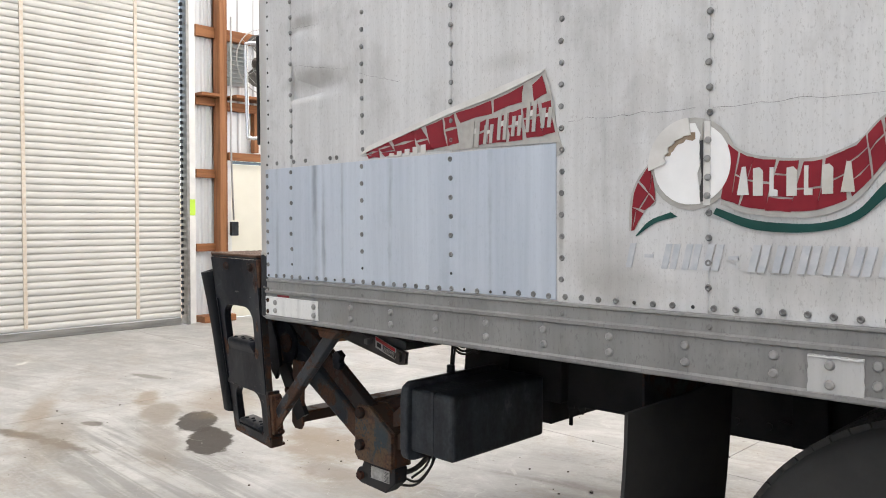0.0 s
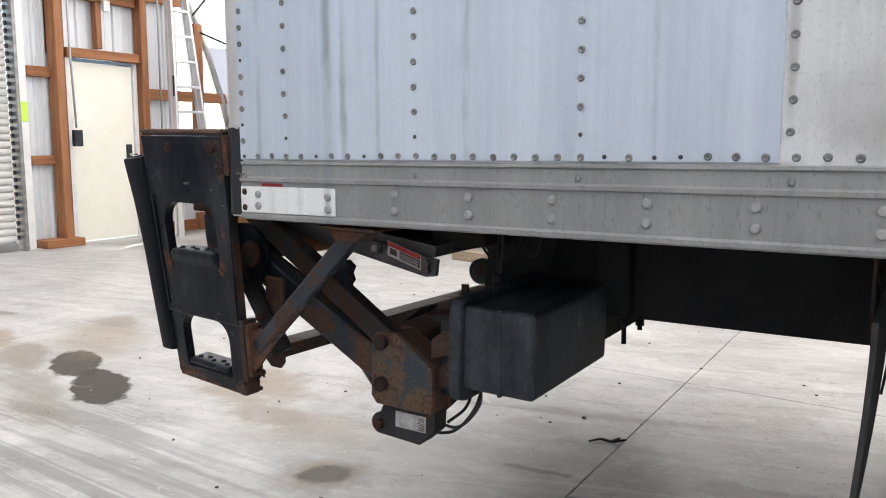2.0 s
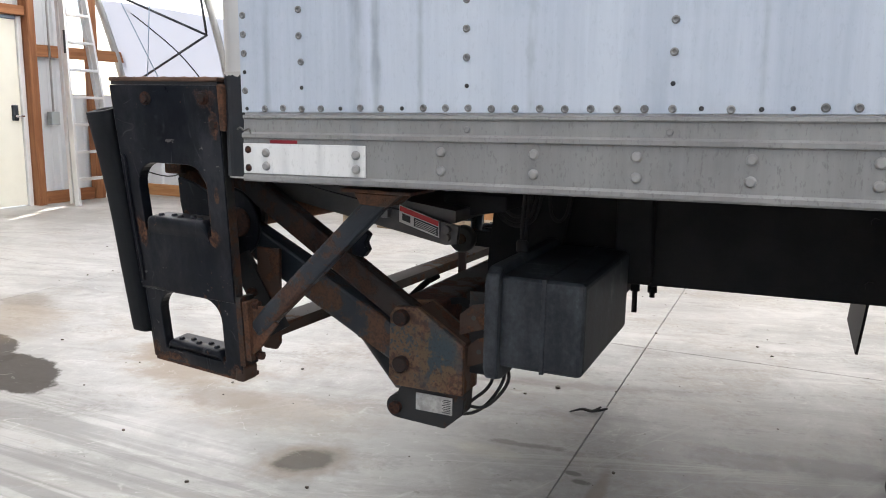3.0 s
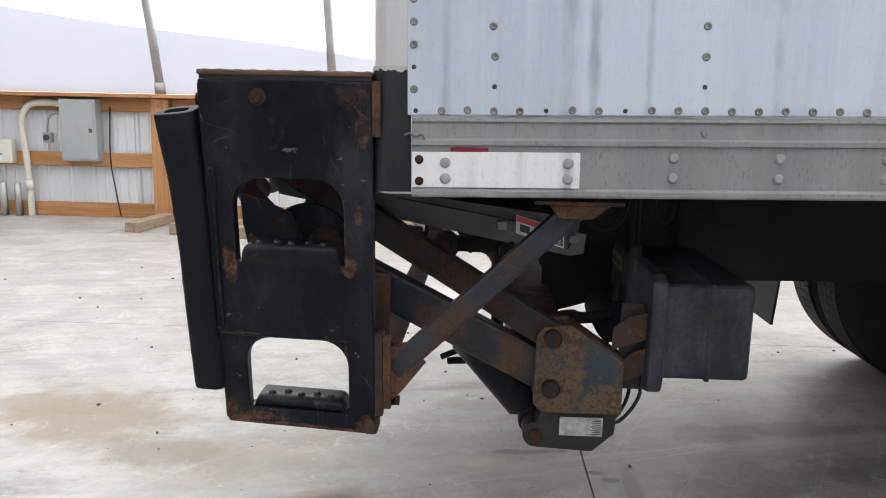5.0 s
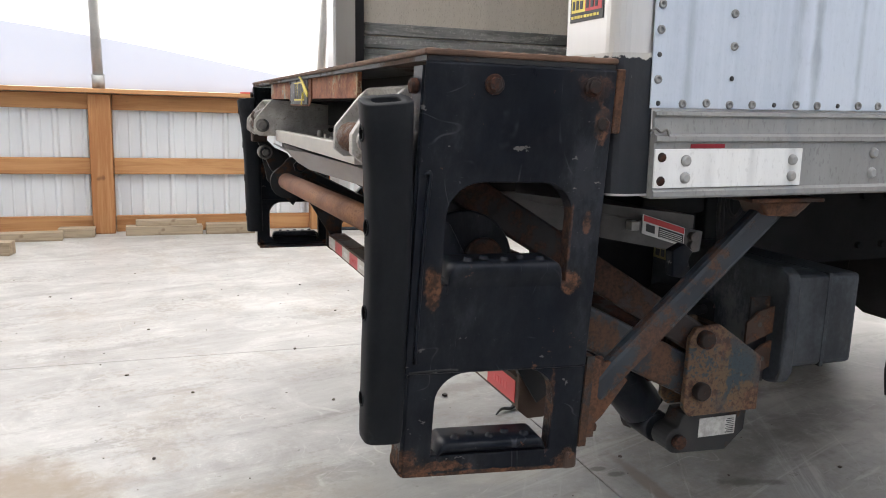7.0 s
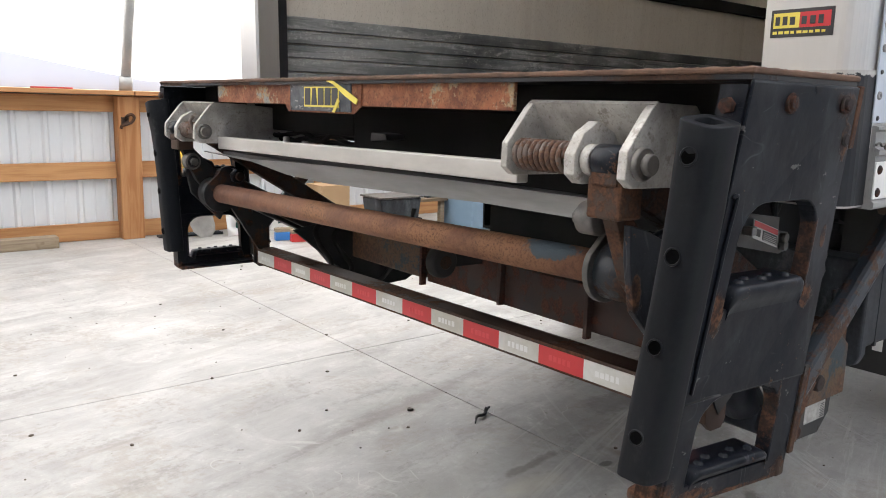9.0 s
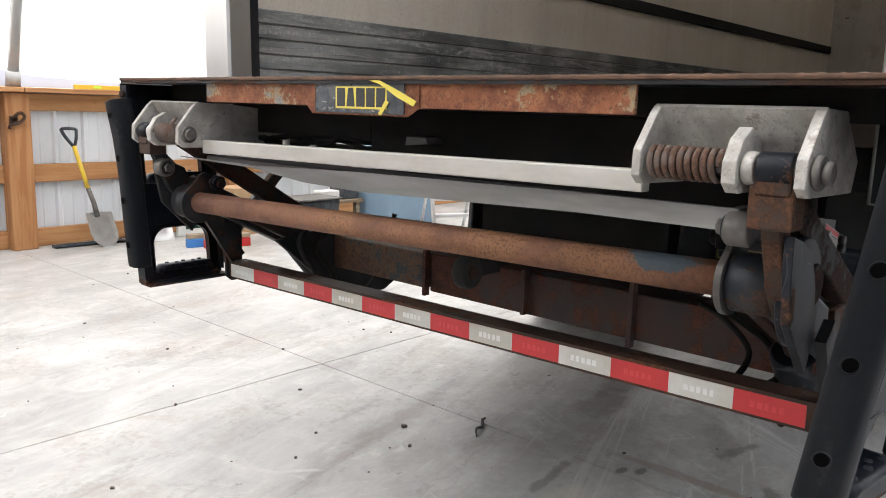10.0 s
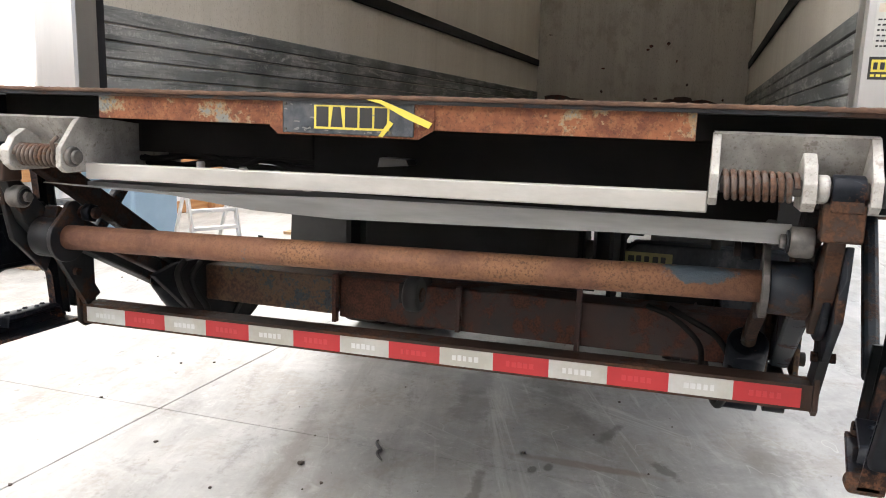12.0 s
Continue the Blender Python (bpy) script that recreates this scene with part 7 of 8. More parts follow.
# torsion tube and platform edge
part("torsion_tube", rod(new_bm(), (-2.536, 1.915, 0.873), (-2.568, 3.72, 0.838), 0.034, 28), "tube", lift, "long pitted rust-orange torsion tube")
bm = new_bm()
part("platform_bar", bar(new_bm(), (-2.650, 2.05, 1.052), (-2.612, 3.58, 1.030), 0.03, 0.041, bevel=0.003), "castbar", lift, "bright cast aluminium platform edge")
plat = part("platform", prism(new_bm(), [(-2.60, 1.0), (-2.60, 0.985), (-1.93, 0.895), (-1.90, 0.90), (-1.90, 0.93), (-2.5, 1.003)], "y", 1.926, 3.60), "aludark", lift, "folded dull aluminium platform")
part("platform_side", prism(new_bm(), [(-2.61, 1.008), (-2.60, 0.972), (-1.92, 0.845), (-1.89, 0.85), (-1.885, 0.895), (-2.30, 0.965), (-2.5, 1.01)], "y", 1.91, 1.925), "aludark", plat, "aluminium side of the platform, with its shade put into the colour")
lip = [(3.73, 0.99), (3.33, 0.982), (3.09, 0.96), (2.86, 0.955), (2.21, 0.974), (1.89, 0.975), (1.89, 1.015), (2.21, 1.014), (2.86, 1.005), (3.33, 0.989), (3.73, 0.992)]
part("platform_lip", prism(new_bm(), lip, "x", -2.618, -2.612), "aludull", plat, "thin dull aluminium lip")
tag = part("warning_label", prism(new_bm(), [(-2.048, 0.938), (-1.936, 0.905), (-1.936, 0.862), (-2.048, 0.895)], "y", 1.907, 1.9095), "tape", plat, "red, white and black warning label")
part("label_head", prism(new_bm(), [(-2.046, 0.936), (-1.938, 0.904), (-1.938, 0.891), (-2.046, 0.923)], "y", 1.9062, 1.9069), "red", tag)
part("label_text", prism(new_bm(), [(-2.006, 0.909), (-1.939, 0.889), (-1.939, 0.866), (-2.006, 0.886)], "y", 1.9062, 1.9069), "ink", tag)
part("label_picture", prism(new_bm(), [(-2.039, 0.917), (-2.016, 0.91), (-2.016, 0.893), (-2.039, 0.90)], "y", 1.9062, 1.9069), "ink", tag)
for k in range(5):
    part("label_line", prism(new_bm(), [(-2.003, 0.904 - k * 0.0042), (-1.943, 0.886 - k * 0.0042), (-1.943, 0.8845 - k * 0.0042), (-2.003, 0.9025 - k * 0.0042)], "y", 1.9056, 1.9061), "tape", tag)
for z in (0.885, 0.865):
    part("clip_bolt", rod(new_bm(), (-1.915, 1.91, z), (-1.915, 1.895, z), 0.011, 10), "pin", plat)
part("platform_hook", box(new_bm(), (-2.09, 1.885, 0.905), (-2.07, 1.909, 0.925), 0.002), "aludull", plat)

# extension plate behind the box floor
bm = box(new_bm(), (-2.668, 1.577, 1.2305), (-2.338, mirror_y(1.577) - 0.022, 1.240), 0.003)
deck = part("extension_plate", bm, "tread", lift, "rusty tread plate deck behind the cargo floor")
part("deck_edge", box(new_bm(), (-2.664, 1.581, 1.2225), (-2.342, mirror_y(1.581) - 0.022, 1.2302)), "blackrust", deck)
LOZ = new_bm()
for i in range(11):
    for j in range(81):
        x, y = -2.655 + i * 0.0305, 1.588 + j * 0.030
        a = 0.6 if (i + j) % 2 else -0.6
        c, q = math.cos(a), math.sin(a)
        u, v = Vector((c, q, 0)) * 0.013, Vector((-q, c, 0)) * 0.004
        p = Vector((x, y, 1.2402))
        vs = [LOZ.verts.new(p + u), LOZ.verts.new(p + v), LOZ.verts.new(p - u), LOZ.verts.new(p - v), LOZ.verts.new(p + Vector((0, 0, 0.0018)))]
        for k in range(4):
            LOZ.faces.new((vs[k], vs[(k + 1) % 4], vs[4]))
tagged(part("tread_pattern", LOZ, "lozenge", deck), kind="stuff")
part("deck_beam", box(new_bm(), (-2.52, 1.68, 1.165), (-2.35, mirror_y(1.68), 1.227), 0.004), "shadeblack", lift, "black beam under the deck")
# two dark boxes added to close the deep shade behind the fascia
part("deck_beam", box(new_bm(), (-2.42, 1.9, 0.99), (-2.36, 3.03, 1.164), 0.004), "shadeblack", lift)
part("deck_beam", box(new_bm(), (-2.42, 3.031, 1.075), (-2.36, mirror_y(1.9), 1.164), 0.004), "shadeblack", lift)
for k in range(4):
    pts = [(-2.40 + 0.03 * noise.noise((k * 3.1, i * 0.7, 1)), 2.98 + i * 0.095, 1.045 + 0.014 * (k - 1.5) + 0.03 * noise.noise((k * 2.3, i * 0.8, 5))) for i in range(8)]
    part("deck_hose", sweep(new_bm(), smooth_path(pts, 4), 0.0085, 7), "shadeblack", lift)
# pale pegs added where daylight glints through gaps under the bed
for y, h in ((3.32, 0.062), (3.192, 0.054), (3.093, 0.05), (3.004, 0.05)):
    part("deck_stud", rod(new_bm(), (-2.5, y, 1.0), (-2.5, y, 1.0 + h), 0.011, 14, 0.003), "castbar", lift, "added pale stud that stands for daylight seen through a gap")
part("platform_tab", prism(new_bm(), [(2.815, 1.073), (2.735, 1.08), (2.742, 1.094), (2.81, 1.096)], "x", -2.5, -2.44), "aludark", lift)
fascia = part("fascia", box(new_bm(), (-2.652, 2.082, 1.168), (-2.642, 3.508, 1.2275), 0.002), "flaked", lift, "rust-orange fascia with flakes of old paint")
part("fascia_drop", prism(new_bm(), [(2.62, 1.227), (3.02, 1.227), (3.02, 1.165), (3.0, 1.148), (2.655, 1.148), (2.62, 1.168)], "x", -2.655, -2.652), "flaked", fascia)
plate = part("name_plate", box(new_bm(), (-2.6575, 2.665, 1.152), (-2.655, 2.985, 1.225), 0.003), "navy", lift, "scratched navy maker's plate with a yellow field and peeling tape")
part("yellow_field", box(new_bm(), (-2.6583, 2.722, 1.163), (-2.6576, 2.905, 1.216)), "yellow", plate)
for k in range(5):
    y = 2.899 - k * 0.0355
    shape = [(y, 1.168), (y - 0.006 * (k == 1), 1.2125), (y - 0.030 + 0.006 * (k == 1), 1.2125), (y - 0.030, 1.168)]
    part("dark_block", prism(new_bm(), shape, "x", -2.6592, -2.6584), "ink", plate)
bm = new_bm()
rng = random.Random(8)
for k in range(26):
    y, z, w, h = rng.choice((rng.uniform(2.91, 2.98), rng.uniform(2.67, 2.98))), rng.choice((rng.uniform(1.155, 1.163), rng.uniform(1.155, 1.22))), rng.uniform(0.002, 0.014), rng.uniform(0.001, 0.005)
    prism(bm, [(y, z), (y + w, z + h * 0.3), (y + w * 0.7, z + h), (y + w * 0.1, z + h * 0.8)], "x", -2.6588, -2.6577)
tagged(part("bare_scratches", bm, "aludull", plate), kind="stuff")
part("peeling_tape", prism(new_bm(), [(2.775, 1.230), (2.74, 1.222), (2.68, 1.192), (2.628, 1.172), (2.62, 1.184), (2.685, 1.21), (2.745, 1.232)], "x", -2.666, -2.6635), "yellow", plate, "strip of yellow tape peeling off")
part("peeling_tape", prism(new_bm(), [(2.72, 1.186), (2.745, 1.152), (2.735, 1.15), (2.71, 1.18)], "x", -2.664, -2.662), "yellow", plate)
for y, z in ((2.978, 1.217), (2.978, 1.159), (2.85, 1.22), (2.72, 1.159)):
    part("plate_rivet", rod(new_bm(), (-2.6575, y, z), (-2.6605, y, z), 0.004, 8), "pin", plate)

# under-ride bar with red and white tape, a little higher at one end
TIP = Matrix.Translation((-2.372, 2.825, 0.577)) @ pose(0, 0, 0, -1.03, 0, -0.65) @ Matrix.Translation((2.372, -2.825, -0.577))
ride = part("under_ride_bar", prism(new_bm(), [(-2.372, 0.547), (-2.364, 0.547), (-2.364, 0.600), (-2.30, 0.600), (-2.30, 0.608), (-2.372, 0.608)], "y", 1.785, 3.86), "rust", lift, "rusty angle-iron under-ride bar with red and white tape", TIP)
W = (3.843 - 1.808) / 14
for k in range(14):
    y1 = 3.843 - k * W
    seg = part("tape_segment", box(new_bm(), (-2.3737, y1 - W, 0.5535), (-2.3724, y1, 0.600)), "red" if k % 2 else "tape", ride, "red reflective tape" if k % 2 else "white reflective tape")
    bars_of_writing(seg, "redprint" if k % 2 else "tapeprint", (-2.3738, y1 - 0.035, 0.569), 0.075, 0.015, 5, 50 + k, "x")
for y, m in ((1.772, "rust"), (3.862, "blackrust")):
    part("bar_hanger", prism(new_bm(), [(-2.382, 0.80), (-2.382, 0.552), (-2.36, 0.533), (-2.325, 0.533), (-2.312, 0.552), (-2.312, 0.80)], "y", y, y + 0.012, 0.002), m, ride)

# catch on the upper arm
part("arm_catch", prism(new_bm(), [(-2.085, 0.835), (-2.055, 0.83), (-2.042, 0.848), (-2.05, 0.866), (-2.04, 0.885), (-2.062, 0.902), (-2.09, 0.888)], "y", 1.735, 1.76, 0.003), "black", lift, "small black catch")

# frame beam under the chassis
beam = part("frame_beam", box(new_bm(), (-2.05, 1.88, 0.557), (-1.93, 3.13, 0.69), 0.006), "darkrust", lift, "dark red rusty cross beam")
part("beam_end", box(new_bm(), (-2.055, 3.145, 0.565), (-1.93, 3.625, 0.686), 0.006), "eaten", beam, "brown end of the cross beam with remnants of blue paint")
for y, z0, z1 in ((2.36, 0.54, 0.74), (3.13, 0.545, 0.70), (2.72, 0.56, 0.70)):
    part("beam_web", box(new_bm(), (-2.075, y, z0), (-2.051, y + 0.014, z1), 0.002), "darkrust", beam)
roller = part("bump_roller", rod(new_bm(), (-2.245, 2.782, 0.705), (-2.245, 2.826, 0.705), 0.05, 30, 0.008), "rubber", beam, "black rubber stop roller")
part("roller_hub", rod(new_bm(), (-2.245, 2.776, 0.705), (-2.245, 2.834, 0.705), 0.021, 16, 0.003), "blackrust", roller)
part("roller_arm", bar(new_bm(), (-2.25, 2.842, 0.705), (-2.0, 2.842, 0.70), 0.016, 0.058, bevel=0.004), "under", roller)
part("beam_hose", sweep(new_bm(), smooth_path([(-2.06, 2.12, 0.70), (-2.075, 2.06, 0.675), (-2.09, 1.99, 0.64), (-2.12, 1.95, 0.58), (-2.2, 1.97, 0.56)], 5), 0.009, 7), "shadeblack", beam)
part("beam_hose", sweep(new_bm(), smooth_path([(-2.06, 2.18, 0.70), (-2.085, 2.10, 0.675), (-2.10, 2.03, 0.61), (-2.22, 2.03, 0.55)], 5), 0.008, 7), "shadeblack", beam)
part("frame_gusset", prism(new_bm(), [(-2.31, 0.69), (-2.12, 0.53), (-1.95, 0.45), (-1.87, 0.43), (-1.78, 0.435), (-1.70, 0.475), (-1.66, 0.54), (-1.655, 0.61), (-1.70, 0.70), (-2.2, 0.71)], "y", 3.63, 3.65, 0.003), "under", lift, "dark gusset plate of the lift frame")
for pts in (((-2.20, 3.60, 0.72), (-2.235, 3.60, 0.69), (-2.215, 3.60, 0.63), (-2.17, 3.60, 0.57), (-2.16, 3.61, 0.53)), ((-2.10, 3.61, 0.70), (-2.15, 3.61, 0.66), (-2.12, 3.61, 0.60), (-2.07, 3.61, 0.54), (-2.06, 3.62, 0.49))):
    part("frame_hose", sweep(new_bm(), smooth_path(pts, 5), 0.011, 8), "shadeblack", lift, "black hydraulic hose")
part("mount_plate", prism(new_bm(), [(-1.95, 0.6), (-1.75, 0.66), (-1.70, 0.95), (-1.93, 0.95), (-1.95, 0.75)], "y", 2.294, 2.306), "under", lift)
part("valve_block", prism(new_bm(), [(-1.975, 0.965), (-1.975, 0.918), (-1.93, 0.902), (-1.80, 0.925), (-1.80, 0.965)], "y", 2.02, 2.25, 0.004), "under", lift)
part("lock_lever", sweep(new_bm(), smooth_path([(-1.935, 1.985, 0.683), (-1.905, 1.985, 0.688), (-1.875, 1.985, 0.68), (-1.80, 1.985, 0.69)], 4), [0.009] * 5 + [0.012] * 8, 8), "under", lift, "small black release lever")

# pump box
pump = part("pump_box", box(new_bm(), (-1.735, 1.785, 0.595), (-1.53, 2.27, 0.812), 0.014, 3), "plastic", lift, "dusty black plastic pump cover")
part("pump_flange", prism(new_bm(), [(1.775 + dy, 0.575 + dz) for dy, dz in ((0.03, -0.014), (0.47, -0.014), (0.505, 0.02), (0.505, 0.22), (0.47, 0.256), (0.02, 0.256), (-0.004, 0.242), (-0.012, 0.215), (-0.012, 0.02), (0.0, -0.006))], "x", -1.757, -1.722, 0.007), "plastic", pump)
part("pump_seam", box(new_bm(), (-1.628, 1.7835, 0.594), (-1.618, 2.271, 0.8135), 0.001), "plastic", pump)
st = part("pump_label", box(new_bm(), (-1.7575, 2.13, 0.765), (-1.7562, 2.275, 0.802)), "shadeyellow", pump, "yellow label with dark blocks")
bars_of_writing(st, "ink", (-1.7576, 2.265, 0.772), 0.125, 0.02, 5, 77, "x")
# bracket plates and cables between knuckle and pump box
for z0, x0 in ((0.575, -1.815), (0.655, -1.83)):
    bp = part("cover_bracket", prism(new_bm(), [(x0, z0), (-1.758, z0 + 0.025), (-1.757, z0 + 0.085), (x0 + 0.03, z0 + 0.075), (x0, z0 + 0.05)], "y", 1.80, 1.806), "rust", lift)
    # flat black disc drawn for the hole's dark inside
    part("bracket_hole", rod(new_bm(), (x0 + 0.035, 1.7995, z0 + 0.045), (x0 + 0.035, 1.8005, z0 + 0.045), 0.006, 10), "ink", bp)
part("bracket_back", box(new_bm(), (-1.812, 1.815, 0.56), (-1.758, 1.822, 0.76), 0.002), "blackrust", lift)
part("motor", rod(new_bm(), (-1.79, 2.0, 0.66), (-1.79, 2.2, 0.66), 0.05, 18, 0.006), "under", lift)
cables = (((-1.757, 2.0, 0.69), (-1.79, 2.03, 0.676), (-1.84, 2.02, 0.66), (-1.90, 2.02, 0.655)), ((-1.757, 2.03, 0.70), (-1.80, 2.05, 0.684), (-1.86, 2.05, 0.665), (-1.92, 2.06, 0.66)),
          ((-1.757, 2.06, 0.685), (-1.82, 2.06, 0.665), (-1.90, 2.07, 0.65), (-1.95, 2.08, 0.655)), ((-1.76, 1.93, 0.58), (-1.74, 1.9, 0.52), (-1.79, 1.88, 0.455), (-1.85, 1.87, 0.46), (-1.88, 1.86, 0.50)),
          ((-1.76, 1.96, 0.58), (-1.765, 1.92, 0.50), (-1.82, 1.9, 0.43), (-1.90, 1.87, 0.42)), ((-1.80, 1.98, 0.58), (-1.795, 1.93, 0.50), (-1.84, 1.9, 0.45)),
          *(((-1.81 - r, 2.12, 0.97), (-1.81 - r, 2.12, 0.93), (-1.81 - 0.7 * r, 2.13, 0.93 - 0.7 * r), (-1.81, 2.135, 0.93 - r), (-1.81 + 0.7 * r, 2.14, 0.93 - 0.7 * r), (-1.81 + r, 2.14, 0.93), (-1.80 + r, 2.14, 0.98)) for r in (0.032, 0.046, 0.058)),
          ((-1.70, 2.06, 0.98), (-1.695, 2.06, 0.925), (-1.675, 2.06, 0.905), (-1.655, 2.06, 0.925), (-1.645, 2.06, 0.98)), ((-1.742, 2.025, 1.0), (-1.744, 2.02, 0.92), (-1.746, 2.01, 0.835)), ((-1.752, 2.022, 1.0), (-1.757, 2.02, 0.92), (-1.755, 2.01, 0.835)))
for k, c in enumerate(cables):
    part("cable", sweep(new_bm(), smooth_path(c, 6), 0.0045, 7), "cable" if k < 3 else "rubber", lift)
part("cable_fitting", rod(new_bm(), (-1.75, 2.005, 0.828), (-1.75, 2.005, 0.858), 0.015, 14, 0.003), "rubber", pump)


# ---- things along the walls and on the floor ----
def timber(x0, y0, x1, y1, w, h, z=0.0, label="weathered grey-brown timber offcut lying on the concrete floor"):
    L = math.hypot(x1 - x0, y1 - y0)
    ob = solo("timber", box(new_bm(), (0, -w / 2, 0), (L, w / 2, h), 0.005), "oldwood", label, "timber", "timbers by the wall")
    ob.matrix_basis = pose(x0, y0, z, 0, 0, math.degrees(math.atan2(y1 - y0, x1 - x0)))


timber(-5.23, 6.93, -5.15, 7.6, 0.14, 0.09)
timber(-4.86, 6.94, -4.12, 6.82, 0.13, 0.1)
timber(-4.45, 7.42, -3.85, 7.44, 0.12, 0.07)
timber(-3.9, 7.58, -3.62, 7.58, 0.12, 0.08)
timber(-3.38, 7.62, -2.75, 7.63, 0.12, 0.08)
timber(-3.3, 7.63, -2.8, 7.64, 0.1, 0.05, 0.08, "short pale board lying on another timber by the wall")
timber(-2.72, 7.62, -2.3, 7.62, 0.13, 0.09)


def ladder():
    lad = thing("step_ladder", (-8.75, 6.8, 0), "folded aluminium step ladder leaning on the end wall", "ladder")

    def at(z, side, back=0.0):
        w = 0.30 - 0.062 * z
        return (-8.52 - 0.10 * z - back, 6.80 + side * w, z)
    for s in (-1, 1):
        part("front_rail", bar(new_bm(), at(0.0, s), at(3.0, s), 0.03, 0.075, (1, 0, 0), 0.004), "ladder", lad)
        part("rear_rail", bar(new_bm(), at(0.02, s, 0.09), at(2.92, s, 0.07), 0.025, 0.05, (1, 0, 0), 0.004), "ladder", lad)
    for k in range(9):
        z = 0.3 + 0.305 * k
        a, b = at(z, -1), at(z, 1)
        part("rung", bar(new_bm(), (a[0], a[1] + 0.016, z), (b[0], b[1] - 0.016, z), 0.085, 0.03, (0, 0, 1), 0.004), "ladder", lad)
    a, b = at(3.0, -1.1), at(3.0, 1.1)
    part("top_cap", bar(new_bm(), (a[0] - 0.03, a[1], 3.03), (b[0] - 0.03, b[1], 3.03), 0.16, 0.06, (0, 0, 1), 0.01), "ladder", lad)
    part("rail_sticker", box(new_bm(), (-8.69, 6.585, 1.7), (-8.66, 6.59, 1.95)), "ink", lad, "dark sticker on the rail")


ladder()


def fan():
    c = Vector((-8.72, FAN_Y, FAN_Z))
    f = thing("wall_fan", tuple(c), "big grey three-blade fan in a round wire guard, standing still", "fan")
    R = 0.42
    for k, r in enumerate((R, R * 0.8, R * 0.6, R * 0.4, R * 0.2)):
        d = 0.10 * (r / R) ** 2
        pts = [(c.x + 0.12 - d, c.y + r * math.cos(a), c.z + r * math.sin(a)) for a in [2 * math.pi * i / 40 for i in range(40)]]
        part("guard_ring", sweep(new_bm(), pts, 0.007 if k == 0 else 0.0025, 6, closed=True), "pipe", f)
    for i in range(10):
        a = 2 * math.pi * i / 10
        part("guard_wire", sweep(new_bm(), [(c.x + 0.12 - 0.10 * t * t, c.y + R * t * math.cos(a), c.z + R * t * math.sin(a)) for t in (0.1, 0.4, 0.7, 1.0)], 0.0025, 6), "pipe", f)
    for i in range(3):
        a0 = radians(0 + 120 * i)
        bm = new_bm()
        rows = []
        for t in (0.12, 0.5, 1.0):
            r, w = 0.37 * t, radians(14 + 16 * (1 - abs(t - 0.6)))
            rows.append([bm.verts.new((c.x + 0.02 + 0.05 * s, c.y + r * math.cos(a0 + s * w), c.z + r * math.sin(a0 + s * w))) for s in (-1, 0, 1)])
        for p, q in zip(rows, rows[1:]):
            for j in range(2):
                bm.faces.new((p[j], p[j + 1], q[j + 1], q[j]))
        bmesh.ops.solidify(bm, geom=bm.faces[:], thickness=0.004)
        part("blade", bm, "pin", f)
    part("hub", rod(new_bm(), (c.x + 0.0, c.y, c.z), (c.x + 0.09, c.y, c.z), 0.05, 18, 0.008), "pin", f)
    part("motor", rod(new_bm(), (c.x - 0.16, c.y, c.z), (c.x, c.y, c.z), 0.09, 20, 0.012), "pin", f)
    part("bracket", bar(new_bm(), (c.x - 0.12, c.y, c.z - 0.08), (c.x - 0.12, c.y, 2.906), 0.05, 0.05), "pin", f)
    part("strut", rod(new_bm(), (c.x + 0.02, c.y, c.z - 0.05), (c.x + 0.1, c.y + 0.30, 2.93), 0.008, 8), "pipe", f)


FAN_Y, FAN_Z = 5.775, 3.36
fan()


def vent():
    v = thing("wall_vent", (X0 + 0.03, 5.14, 3.1), "grey louvred wall vent", "vent")
    part("frame", box(new_bm(), (X0 + 0.022, 5.40, 3.06), (X0 + 0.04, 5.72, 3.6), 0.003), "greybox", v)
    for k in range(9):
        part("louvre", bar(new_bm(), (X0 + 0.055, 5.41, 3.11 + 0.055 * k), (X0 + 0.055, 5.71, 3.11 + 0.055 * k), 0.03, 0.006, (0.5, 0, 1)), "greybox", v)


vent()


def extinguisher():
    e = thing("fire_extinguisher", (-7.36, 7.62, 0.69), "red fire extinguisher with a white tag hung on a post", "extinguisher")
    x, y = -7.40, 7.635
    body = new_bm()
    sweep(body, [(x, y, 0.69), (x, y, 0.70), (x, y, 1.0), (x, y, 1.04), (x, y, 1.07)], [0.055, 0.065, 0.065, 0.05, 0.02], 20)
    part("body", body, "extred", e)
    part("label_band", rod(new_bm(), (x, y, 0.90), (x, y, 0.99), 0.066, 20), "greybox", e)
    part("valve", rod(new_bm(), (x, y, 1.06), (x, y, 1.12), 0.016, 12), "plastic", e)
    part("handle", bar(new_bm(), (x - 0.03, y, 1.13), (x + 0.07, y, 1.145), 0.02, 0.015), "extred", e)
    part("lever", bar(new_bm(), (x, y, 1.15), (x + 0.08, y, 1.185), 0.018, 0.01), "extred", e)
    part("hose", sweep(new_bm(), smooth_path([(x - 0.02, y, 1.10), (x - 0.08, y - 0.01, 1.05), (x - 0.085, y - 0.01, 0.9), (x - 0.07, y - 0.01, 0.8)], 5), 0.011, 8), "rubber", e)
    part("tag", box(new_bm(), (x - 0.06, y - 0.073, 0.99), (x - 0.0, y - 0.071, 1.08)), "white", e, "white inspection tag")


extinguisher()


